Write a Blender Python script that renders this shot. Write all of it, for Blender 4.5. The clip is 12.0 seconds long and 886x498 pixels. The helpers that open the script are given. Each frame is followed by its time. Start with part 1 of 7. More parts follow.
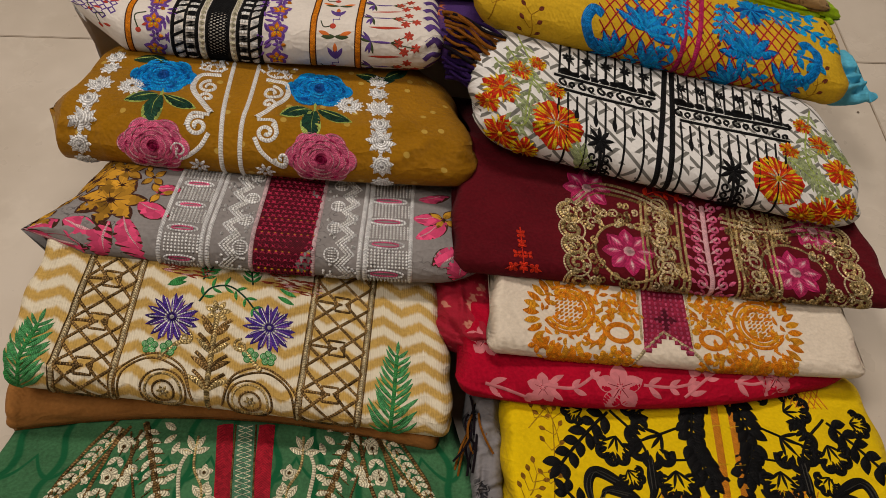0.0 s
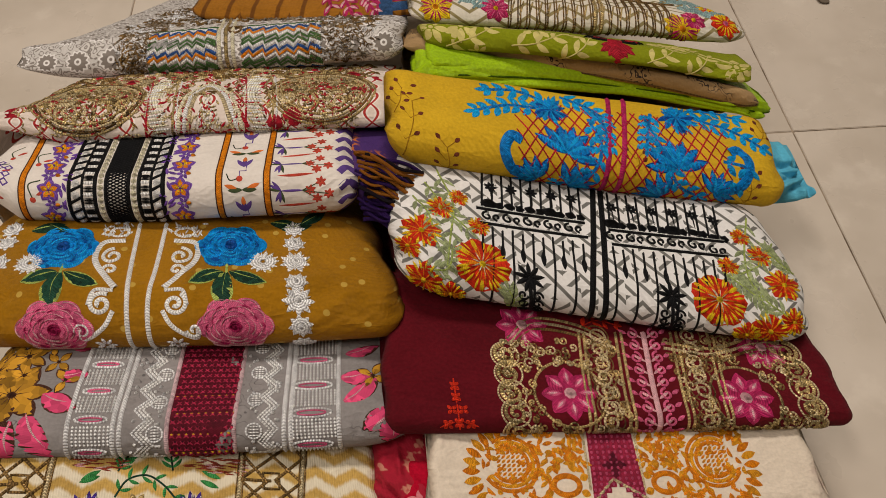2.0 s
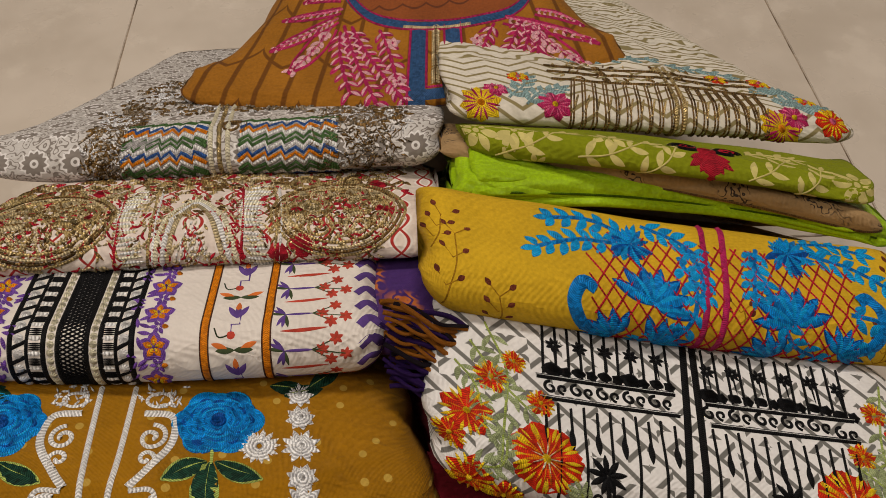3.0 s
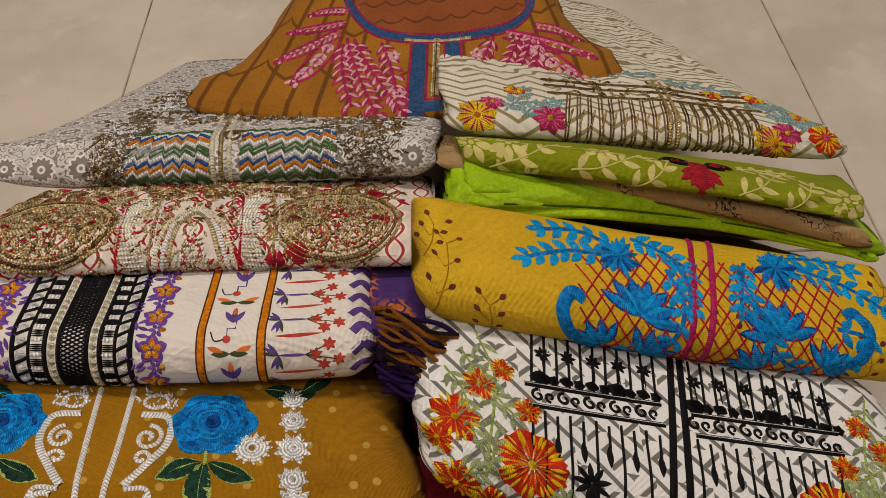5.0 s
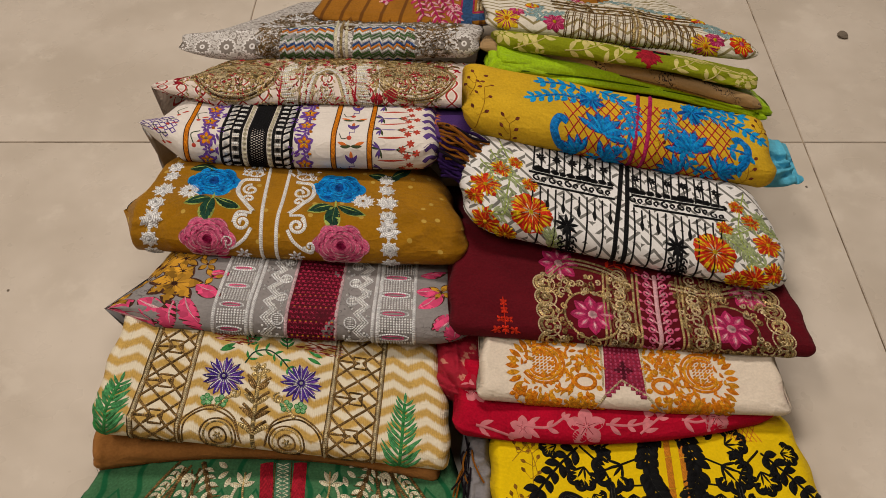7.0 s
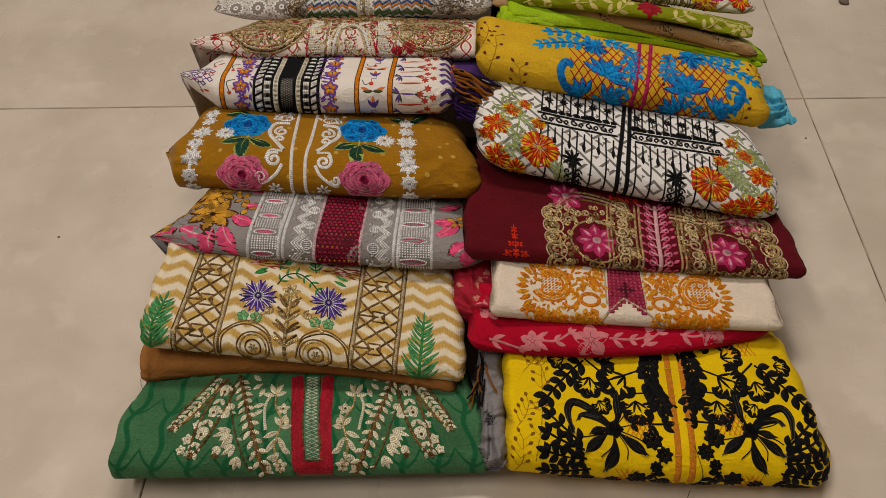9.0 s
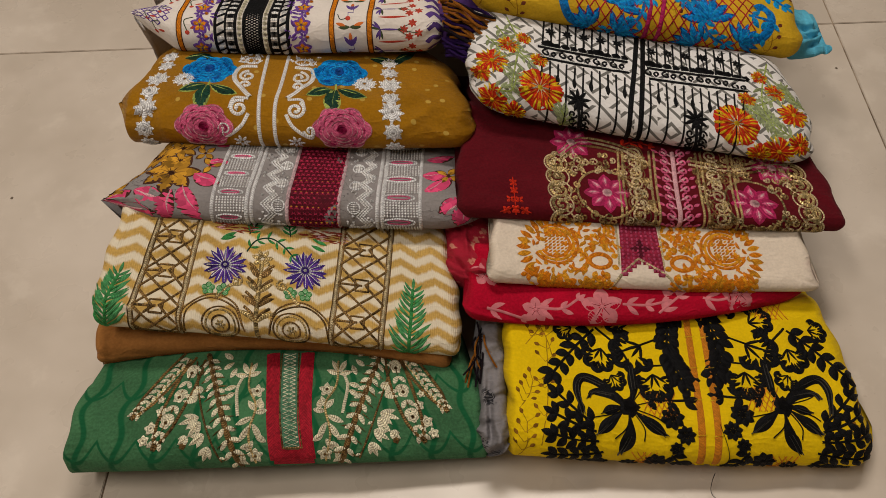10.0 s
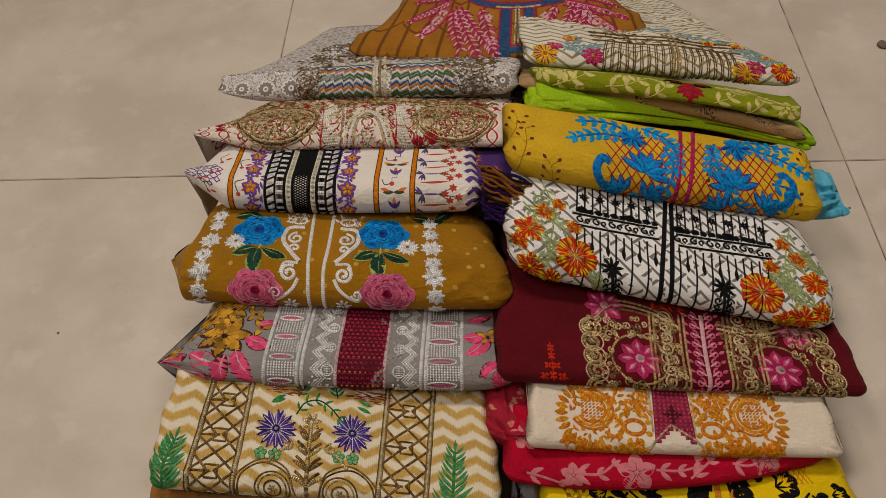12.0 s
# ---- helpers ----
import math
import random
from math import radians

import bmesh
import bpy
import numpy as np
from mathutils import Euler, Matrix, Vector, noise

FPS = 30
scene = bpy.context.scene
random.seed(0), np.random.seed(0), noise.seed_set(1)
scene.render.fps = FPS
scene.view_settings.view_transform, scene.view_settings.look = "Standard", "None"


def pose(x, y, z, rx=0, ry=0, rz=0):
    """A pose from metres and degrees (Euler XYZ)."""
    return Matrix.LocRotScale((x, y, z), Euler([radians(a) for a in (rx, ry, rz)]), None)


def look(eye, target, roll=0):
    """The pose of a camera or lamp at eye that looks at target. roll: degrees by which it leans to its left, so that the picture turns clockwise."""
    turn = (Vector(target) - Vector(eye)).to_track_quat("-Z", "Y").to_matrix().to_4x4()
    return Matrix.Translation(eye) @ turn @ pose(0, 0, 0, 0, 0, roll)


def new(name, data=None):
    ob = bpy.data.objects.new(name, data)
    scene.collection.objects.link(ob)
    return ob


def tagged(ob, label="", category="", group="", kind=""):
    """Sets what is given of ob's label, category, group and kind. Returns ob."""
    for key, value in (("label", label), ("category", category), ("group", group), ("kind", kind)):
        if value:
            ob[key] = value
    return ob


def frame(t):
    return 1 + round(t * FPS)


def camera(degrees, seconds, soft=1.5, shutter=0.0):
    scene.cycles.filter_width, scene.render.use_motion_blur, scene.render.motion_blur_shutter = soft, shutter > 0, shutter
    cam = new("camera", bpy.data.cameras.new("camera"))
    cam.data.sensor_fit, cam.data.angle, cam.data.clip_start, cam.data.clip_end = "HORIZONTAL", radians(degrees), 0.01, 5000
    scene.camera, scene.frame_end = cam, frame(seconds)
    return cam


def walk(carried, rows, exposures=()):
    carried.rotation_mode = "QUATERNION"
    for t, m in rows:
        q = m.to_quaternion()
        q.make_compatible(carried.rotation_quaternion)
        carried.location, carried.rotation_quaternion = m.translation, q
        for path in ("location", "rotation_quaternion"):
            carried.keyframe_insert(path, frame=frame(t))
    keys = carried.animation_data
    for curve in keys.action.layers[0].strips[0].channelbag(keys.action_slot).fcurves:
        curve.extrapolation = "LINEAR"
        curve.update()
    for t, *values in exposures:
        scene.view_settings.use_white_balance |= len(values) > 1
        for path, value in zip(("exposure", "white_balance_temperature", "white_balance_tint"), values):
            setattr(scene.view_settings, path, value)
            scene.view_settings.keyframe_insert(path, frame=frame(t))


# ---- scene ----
cam = camera(52.5, 12.0, soft=0.55)
PATH = [
    (0, (-0.016, -0.067, 0.673), (0.029, 1.187, -0.884), 3.1),
    (0.5, (-0.011, -0.015, 0.673), (0.099, 1.228, -0.89), 2.4),
    (1, (0.035, -0.056, 0.719), (0.142, 1.18, -0.849), -0.5),
    (1.5, (0.03, -0.057, 0.722), (0.128, 1.208, -0.825), -1.0),
    (2, (0.028, 0.03, 0.705), (0.118, 1.325, -0.816), -0.6),
    (2.5, (0.005, 0.178, 0.675), (0.099, 1.483, -0.838), 0.1),
    (3, (0.011, 0.209, 0.65), (0.099, 1.528, -0.851), 0.2),
    (5, (0.024, 0.2, 0.659), (0.082, 1.537, -0.828), 0.0),
    (5.5, (0.016, 0.189, 0.652), (0.072, 1.533, -0.828), 0.3),
    (6, (-0.003, 0.103, 0.703), (0.027, 1.446, -0.779), 0.5),
    (6.5, (0.016, -0.043, 0.75), (0.025, 1.306, -0.726), 0.1),
    (7, (0.013, -0.163, 0.806), (-0.013, 1.189, -0.667), -0.7),
    (7.2, (0.016, -0.195, 0.835), (-0.021, 1.154, -0.641), -1.0),
    (8.8, (0.027, -0.294, 0.837), (-0.051, 1.099, -0.596), -2.6),
    (9, (0.025, -0.272, 0.804), (-0.059, 1.097, -0.651), -2.9),
    (9.5, (0.026, -0.239, 0.761), (-0.062, 1.057, -0.76), -3.2),
    (10, (0.033, -0.184, 0.74), (-0.062, 1.076, -0.81), -4.8),
    (10.5, (0.003, -0.145, 0.723), (-0.099, 1.077, -0.857), -5.4),
    (11, (-0.01, -0.136, 0.725), (-0.113, 1.072, -0.866), -5.6),
    (11.5, (-0.004, -0.126, 0.809), (-0.101, 1.117, -0.755), -5.1),
    (12, (-0.006, -0.118, 0.851), (-0.088, 1.202, -0.649), -3.8),
]
EXPOSURE = [(0, -0.57), (1.0, -0.41), (1.5, -0.36), (2.0, -0.41), (2.5, -0.55), (5.5, -0.53), (6.5, -0.37), (7.2, -0.43), (9.0, -0.55), (10.5, -0.59), (12, -0.69)]
walk(cam, [(t, look(eye, target, roll)) for t, eye, target, roll in PATH], EXPOSURE)

# ---- light: a lit room with white ceiling panels ----
world = bpy.data.worlds.new("room_air")
scene.world = world
world.use_nodes = True
world.node_tree.nodes["Background"].inputs[0].default_value = (1.0, 0.93, 0.84, 1)
world.node_tree.nodes["Background"].inputs[1].default_value = 0.012


def ceiling_lamp(x, y, sx, sy, power):
    data = bpy.data.lights.new("ceiling_lamp", "AREA")
    data.shape, data.size, data.size_y, data.energy = "RECTANGLE", sx, sy, power
    data.color = (1.0, 0.90, 0.805)
    ob = new("ceiling_lamp", data)
    ob.matrix_world = pose(x, y, 2.80)
    return ob


ceiling_lamp(0.1, 1.1, 1.25, 0.35, 62)
ceiling_lamp(-1.0, -0.5, 0.35, 1.25, 50)


# ---- node helpers ----
class Nodes:
    """Short-hand for building a procedural material."""

    def __init__(self, name, rough=0.7, metal=0.0, sheen=0.0, spec=0.25):
        self.mat = bpy.data.materials.new(name)
        self.mat.use_nodes = True
        self.tree = self.mat.node_tree
        self.bsdf = self.tree.nodes["Principled BSDF"]
        self.bsdf.inputs["Roughness"].default_value = rough
        self.bsdf.inputs["Metallic"].default_value = metal
        self.bsdf.inputs["Specular IOR Level"].default_value = spec
        self.bsdf.inputs["Sheen Weight"].default_value = 0.12 * sheen
        self.uvnode = None

    def node(self, kind):
        return self.tree.nodes.new(kind)

    def put(self, value, socket):
        if isinstance(value, bpy.types.NodeSocket):
            self.tree.links.new(value, socket)
        elif isinstance(value, tuple) and len(value) == 3 and socket.type == "RGBA":
            socket.default_value = (*value, 1)
        else:
            socket.default_value = value

    def math(self, op, a, b=0.0, c=0.0):
        n = self.node("ShaderNodeMath")
        n.operation = op
        for i, v in enumerate((a, b, c)):
            self.put(v, n.inputs[i])
        return n.outputs[0]

    def uv(self):
        if not self.uvnode:
            self.uvnode = self.node("ShaderNodeSeparateXYZ")
            n = self.node("ShaderNodeUVMap")
            self.tree.links.new(n.outputs[0], self.uvnode.inputs[0])
            self.uvvec = n.outputs[0]
        return self.uvnode.outputs[0], self.uvnode.outputs[1]

    def obj(self):
        return self.node("ShaderNodeTexCoord").outputs["Object"]

    def vec(self, x, y, z=0.0):
        n = self.node("ShaderNodeCombineXYZ")
        for i, v in enumerate((x, y, z)):
            self.put(v, n.inputs[i])
        return n.outputs[0]

    def noise(self, vector, scale, detail=3.0, rough=0.55):
        n = self.node("ShaderNodeTexNoise")
        self.put(vector, n.inputs["Vector"])
        n.inputs["Scale"].default_value, n.inputs["Detail"].default_value = scale, detail
        n.inputs["Roughness"].default_value = rough
        return n.outputs["Fac"]

    def voronoi(self, vector, scale, feature="F1", out="Distance", random=1.0):
        n = self.node("ShaderNodeTexVoronoi")
        n.feature, n.voronoi_dimensions = feature, "2D"
        self.put(vector, n.inputs["Vector"])
        n.inputs["Scale"].default_value = scale
        n.inputs["Randomness"].default_value = random
        return n.outputs[out]

    def step(self, value, lo, hi):
        n = self.node("ShaderNodeMapRange")
        n.interpolation_type = "SMOOTHSTEP"
        self.put(value, n.inputs[0])
        n.inputs[1].default_value, n.inputs[2].default_value = lo, hi
        return n.outputs[0]

    def mix(self, fac, a, b, blend="MIX"):
        n = self.node("ShaderNodeMix")
        n.data_type, n.blend_type = "RGBA", blend
        self.put(fac, n.inputs[0])
        self.put(a, n.inputs[6])
        self.put(b, n.inputs[7])
        return n.outputs[2]

    def color(self, value):
        self.put(value, self.bsdf.inputs["Base Color"])
        return self

    def bump(self, height, strength=0.3, distance=0.001):
        n = self.node("ShaderNodeBump")
        n.inputs["Strength"].default_value, n.inputs["Distance"].default_value = strength, distance
        self.put(height, n.inputs["Height"])
        self.tree.links.new(n.outputs[0], self.bsdf.inputs["Normal"])
        return self


def weave_bump(n, extra=None):
    """Fine cross weave of thread and slow creases."""
    u, v = n.uv()
    a = n.math("SINE", n.math("MULTIPLY", u, 9000.0))
    b = n.math("SINE", n.math("MULTIPLY", v, 9000.0))
    weave = n.math("MULTIPLY", n.math("ADD", a, b), 0.12)
    bend = n.vec(n.math("MULTIPLY", u, 0.55), v)
    soft = n.noise(bend, 38.0, 3.0)
    ridge = n.math("SUBTRACT", 1.0, n.math("ABSOLUTE", n.math("SUBTRACT", n.math("MULTIPLY", soft, 2.0), 1.0)))
    crease = n.math("ADD", n.math("MULTIPLY", n.math("POWER", ridge, 6.0), 2.2), n.math("MULTIPLY", n.noise(n.uvvec, 70.0, 2.0), 1.4))
    h = n.math("ADD", weave, crease)
    if extra is not None:
        h = n.math("ADD", h, extra)
    n.bump(h, 0.5, 0.0018)


def cloth_colour(n, colour, vary=0.18):
    """A dyed ground with uneven dye at two scales."""
    n.uv()
    slow = n.noise(n.uvvec, 14.0, 3.0)
    fine = n.noise(n.uvvec, 420.0, 2.0)
    dark = tuple(c * (1 - vary) for c in colour)
    light = tuple(min(1, c * (1 + vary)) for c in colour)
    f = n.math("ADD", n.math("MULTIPLY", slow, 0.6), n.math("MULTIPLY", fine, 0.4))
    return n.mix(n.step(f, 0.3, 0.7), dark, light)


def plain_cloth(name, colour, rough=0.75, sheen=0.15, vary=0.18, spec=0.07):
    n = Nodes(name, rough, 0.0, sheen, spec)
    n.color(cloth_colour(n, colour, vary))
    weave_bump(n)
    return n.mat


# ---- geometry helpers ----
def mesh_from(name, verts, faces, uvs=None, smooth=True, along=None):
    me = bpy.data.meshes.new(name)
    me.from_pydata([tuple(map(float, p)) for p in verts], [], faces)
    if uvs is not None:
        layer = me.uv_layers.new(name="UVMap")
        idx = np.empty(len(me.loops), dtype=np.int32)
        me.loops.foreach_get("vertex_index", idx)
        layer.data.foreach_set("uv", np.asarray(uvs, dtype=np.float32)[idx].ravel())
    if along is not None:
        layer = me.uv_layers.new(name="Stitch")
        layer.data.foreach_set("uv", np.asarray(along, dtype=np.float32)[idx].ravel())
    me.polygons.foreach_set("use_smooth", [smooth] * len(me.polygons))
    me.update()
    return me


def box_mesh(name, sx, sy, sz, bevel=0.0):
    bm = bmesh.new()
    bmesh.ops.create_cube(bm, size=1.0)
    bmesh.ops.scale(bm, vec=(sx, sy, sz), verts=bm.verts)
    if bevel:
        bmesh.ops.bevel(bm, geom=bm.edges[:], offset=bevel, segments=2, affect="EDGES")
    me = bpy.data.meshes.new(name)
    bm.to_mesh(me)
    bm.free()
    return me


# ---- folded cloth: a parametric bundle ----
# [cloth]
class Cloth:
    """A folded garment: a rounded front fold of thickness T and a top that runs back under its neighbour.
    (u, v) are metres: u along the front from the left end, v over the fold from its underside."""

    def __init__(self, xl, xr, yl, yr, zl, zr, tl, tr, nose, see, slope, drop=0.6, depth=0.26, rl=0.03, rr=0.03,
                 bow=0.0, zbow=0.0, skl=0.0, skr=0.0, wrinkle=0.0018, seed=0, tipl=0.45, tipr=0.45, pl=1.0, pr=1.0, crease=0.0022, jag=0.0022, taper=0.0, tapy=0.03, voff=0.0, uoff=0.0, usc=1.0, hangl=0.0, hangr=0.0):
        self.xl, self.xr, self.yl, self.yr, self.zl, self.zr, self.tl, self.tr = xl, xr, yl, yr, zl, zr, tl, tr
        self.nose, self.depth, self.rl, self.rr, self.bow, self.zbow = nose, depth, rl, rr, bow, zbow
        self.skl, self.skr, self.wrinkle, self.tipl, self.tipr = skl, skr, wrinkle, tipl, tipr
        self.pl, self.pr, self.crease, self.jag = pl, pr, crease, jag
        self.taper, self.tapy, self.voff, self.uoff, self.usc = taper, tapy, voff, uoff, usc
        self.hangl, self.hangr = hangl, hangr
        self.width = math.hypot(xr - xl, yr - yl)
        t = 0.5 * (tl + tr)
        th = np.linspace(-0.5 * math.pi, 0.5 * math.pi, 25)
        y = nose * (1 - np.cos(th))
        z = 0.5 * t * (1 + np.sin(th))
        yb = np.linspace(nose, depth, 60)[1:]
        zb = t + slope * (yb - nose) - (drop) * np.maximum(0, yb - see) * np.clip((yb - see) / 0.03, 0, 1)
        y, z = np.concatenate([y, yb]), np.concatenate([z, zb])
        self.t, self.py, self.pz = t, y, z
        self.s = np.concatenate([[0], np.cumsum(np.hypot(np.diff(y), np.diff(z)))])
        self.length = self.s[-1]
        r = np.random.RandomState(seed)
        self.folds = []
        for k in range(26):
            end = k % 3
            u0 = (r.uniform(0, 0.07), self.width - r.uniform(0, 0.07), r.uniform(0, self.width))[end]
            self.folds.append((u0, r.uniform(0.0, 0.16), r.uniform(-0.9, 0.9) + (0.0 if end < 2 else 1.2), r.uniform(0.0022, 0.0045), r.uniform(0.012, 0.05), r.uniform(-1, 1)))
        self.waves = [(r.uniform(15, 70), r.uniform(-50, 50), r.uniform(0, 6.3), r.uniform(0.4, 1)) for _ in range(7)]

    def floor_of(self, y):
        """Underside: lies flat under the fold, then sinks with the heap behind it."""
        t0 = np.interp(y, self.py[24:], self.pz[24:])
        return np.where(y <= self.nose, 0.0, np.minimum(0.0, t0 - self.t * np.clip(1 - (y - self.nose) / self.depth, 0.15, 1)))

    def place(self, u, y, z, wrinkle=True):
        a = u / self.width
        fl = np.clip(u / self.rl, 0, 1)
        fr = np.clip((self.width - u) / self.rr, 0, 1)
        f = (1 - (1 - fl) ** 2) ** (0.5 * self.pl) * (1 - (1 - fr) ** 2) ** (0.5 * self.pr)
        f = 0.04 + 0.96 * f
        g = np.clip(u / self.taper, 0, 1) ** 0.75 if self.taper else np.ones_like(u)
        f = f * (0.2 + 0.8 * g)
        scale = (self.tl + (self.tr - self.tl) * a) / self.t
        lo = self.floor_of(y)
        hi = np.maximum(np.interp(y, self.py[24:], self.pz[24:]), lo + 0.3 * self.t)
        tip = np.where(a < 0.5, self.tipl, self.tipr)
        mid = lo + (hi - lo) * tip
        zz = mid + (z - mid) * f
        yy = y + (1 - f) * self.nose * 0.8 * np.clip(1 - y / 0.2, 0, 1)
        yy = np.where(yy < 0.16, self.tapy + (yy - self.tapy) * (0.12 + 0.88 * g), yy)
        x = self.xl + (self.xr - self.xl) * a + (self.skl * (1 - a) + self.skr * a) * y
        ragged = np.sin(48 * (y + z) + self.waves[0][2]) + 0.7 * np.sin(115 * (y + z) + self.waves[1][2] + 40 * z)
        x = x + np.sign(a - 0.5) * np.abs(2 * a - 1) ** 8 * self.jag * ragged
        w = 0.0
        if wrinkle:
            for k1, k2, p, g in self.waves:
                w = w + g * np.sin(k1 * u + k2 * (y + z) + p) / 3.0
            w = w * self.wrinkle
            s = y + z
            for u0, s0, ang, sig, run, amp in self.folds:
                du, ds = u - u0, s - s0
                along, across = du * math.cos(ang) + ds * math.sin(ang), -du * math.sin(ang) + ds * math.cos(ang)
                w = w + amp * self.crease * np.exp(-(across / sig) ** 2 - (along / run) ** 2)
        arch = 4 * a * (1 - a)
        Y = self.yl + (self.yr - self.yl) * a + self.bow * arch + yy - w * 0.6
        Z = self.zl + (self.zr - self.zl) * a + self.zbow * arch + zz * scale + w
        back = np.clip((y - self.nose - 0.01) / 0.09, 0, 1)
        Z = Z - back * (self.hangl * (1 - np.clip(u / 0.05, 0, 1)) ** 2 + self.hangr * (1 - np.clip((self.width - u) / 0.05, 0, 1)) ** 2)
        return np.stack([x, Y, np.maximum(Z, 0.0015)], -1)

    def at(self, u, v):
        u, v = np.asarray(u, float), np.asarray(v, float)
        return self.place(np.clip(u, 0, self.width), np.interp(v, self.s, self.py), np.interp(v, self.s, self.pz))

    def normal(self, u, v, e=0.002):
        du = self.at(u + e, v) - self.at(u - e, v)
        dv = self.at(u, v + e) - self.at(u, v - e)
        n = np.cross(du, dv)
        return n / np.maximum(np.linalg.norm(n, axis=-1, keepdims=True), 1e-9)

    def lift(self, u, v, h):
        return self.at(u, v) + self.normal(u, v) * np.asarray(h)[..., None]
# [/cloth]


def cloth_mesh(c, name, nu=150):
    us = 0.5 * (1 - np.cos(np.linspace(0, math.pi, nu))) * 0.35 + np.linspace(0, 1, nu) * 0.65
    us = us * c.width
    vs = np.concatenate([np.linspace(0, c.s[24], 26)[:-1], np.linspace(c.s[24], c.length, 64)])
    ys = np.interp(vs, c.s, c.py)
    zs = np.interp(vs, c.s, c.pz)
    yb = np.linspace(c.depth, c.nose, 14)[1:-1]
    zb = c.floor_of(yb)
    ally, allz = np.concatenate([ys, yb]), np.concatenate([zs, zb])
    allv = np.concatenate([vs, np.linspace(c.length, c.length * 1.6, len(yb))])
    U, V = np.meshgrid(us, np.arange(len(ally)), indexing="ij")
    P = c.place(U, ally[V], allz[V]).reshape(-1, 3)
    n = len(ally)
    faces = []
    for i in range(len(us) - 1):
        for j in range(n):
            k = (j + 1) % n
            faces.append((i * n + j, (i + 1) * n + j, (i + 1) * n + k, i * n + k))
    faces.append(tuple(range(n)))
    faces.append(tuple((len(us) - 1) * n + j for j in reversed(range(n))))
    uvs = np.stack([U, allv[V]], -1).reshape(-1, 2)
    return mesh_from(name, P, faces, uvs)


# [specs]
GREEN = Cloth(-0.3368, 0.0367, 0.1493, 0.1642, 0.0124, 0.0073, 0.0596, 0.043, 0.045, 0.1, -0.059, bow=-0.0013, zbow=0.0014, skl=0.2516, skr=-0.2788, seed=1, rl=0.007, rr=0.007)
TAN = Cloth(-0.3156, -0.0011, 0.2362, 0.2371, 0.0637, 0.0436, 0.0258, 0.0185, 0.012, 0.05, 0.1025, rl=0.008, rr=0.01, bow=0.0182, zbow=0.0024, skl=0.0015, skr=-0.0002, seed=2)
BEIGE = Cloth(-0.3097, 0.0102, 0.251, 0.2408, 0.1011, 0.0566, 0.036, 0.0243, 0.016, 0.11, 0.186, rl=0.014, rr=0.01, bow=0.0013, zbow=0.0002, skl=0.0966, skr=-0.0897, seed=3, crease=0.0018, voff=0.008)
GREY = Cloth(-0.31, 0.0303, 0.3443, 0.3522, 0.1388, 0.0949, 0.0314, 0.0341, 0.024, 0.085, -0.084, rl=0.02, rr=0.04, bow=-0.0047, zbow=0.0026, skl=0.1081, skr=-0.0394, seed=4, tipl=0.5, pr=1.3, taper=0.045, tapy=0.014, voff=0.008, uoff=0.0187, usc=1.033, hangl=0.05)
MUSTARD = Cloth(-0.3193, 0.0245, 0.4298, 0.4231, 0.1426, 0.1267, 0.0524, 0.0468, 0.034, 0.11, -0.1456, rl=0.022, rr=0.016, bow=-0.0085, zbow=0.0052, skl=0.1171, skr=-0.1414, seed=5, crease=0.0038, taper=0.02, tapy=0.05, voff=-0.002, uoff=0.005, hangl=0.03, hangr=0.03)
WHITE = Cloth(-0.3128, -0.0044, 0.532, 0.5223, 0.177, 0.1689, 0.041, 0.0438, 0.022, 0.085, -0.1786, rl=0.015, rr=0.02, bow=-0.0088, zbow=0.0019, skl=0.0021, skr=-0.0064, seed=6, tipl=0.8, taper=0.045, hangl=0.03)
PAISLEY = Cloth(-0.3096, 0.0388, 0.5852, 0.5961, 0.1989, 0.191, 0.0292, 0.024, 0.026, 0.085, -0.3561, rl=0.015, bow=0.0002, zbow=0.0056, skl=0.0099, skr=-0.0188, seed=7, tipl=0.7, taper=0.07, tapy=0.025, voff=0.004, uoff=-0.009, hangl=0.02)
LGREY = Cloth(-0.3057, 0.0438, 0.6824, 0.6766, 0.188, 0.1973, 0.0326, 0.0338, 0.026, 0.4, -0.52, depth=0.36, rl=0.09, rr=0.025, bow=-0.0005, zbow=0.0021, skl=0.126, skr=0.0103, seed=8, tipl=0.5, pl=1.5, uoff=-0.008, hangl=0.03)
BROWN = Cloth(-0.1608, 0.2004, 0.7812, 0.7973, 0.1849, 0.1894, 0.0146, 0.0189, 0.018, 0.4, 0.0454, depth=0.3, rl=0.02, rr=0.02, bow=-0.0443, zbow=0.0103, skl=0.3614, skr=-0.1976, seed=9, hangl=0.05, hangr=0.05)
YELLOW = Cloth(0.0454, 0.3584, 0.1618, 0.1533, 0.0103, -0.0029, 0.063, 0.058, 0.045, 0.13, 0.107, rl=0.01, rr=0.022, bow=-0.0023, zbow=-0.0022, skl=0.0156, skr=-0.1008, seed=11, pr=1.2, crease=0.0018, voff=0.005)
RED = Cloth(0.0135, 0.3195, 0.2685, 0.2943, 0.0754, 0.063, 0.0266, 0.019, 0.016, 0.06, 0.0698, rl=0.012, bow=-0.0182, zbow=0.0003, skl=0.0016, skr=0.0005, seed=12, crease=0.0036, voff=0.004)
CREAM = Cloth(0.0367, 0.3239, 0.2904, 0.2892, 0.1015, 0.0789, 0.0208, 0.0174, 0.01, 0.07, 0.112, rl=0.008, rr=0.01, bow=-0.0013, zbow=-0.0026, skl=0.0016, skr=-0.0002, seed=13, crease=0.0018, voff=0.006, uoff=-0.0047, usc=0.92)
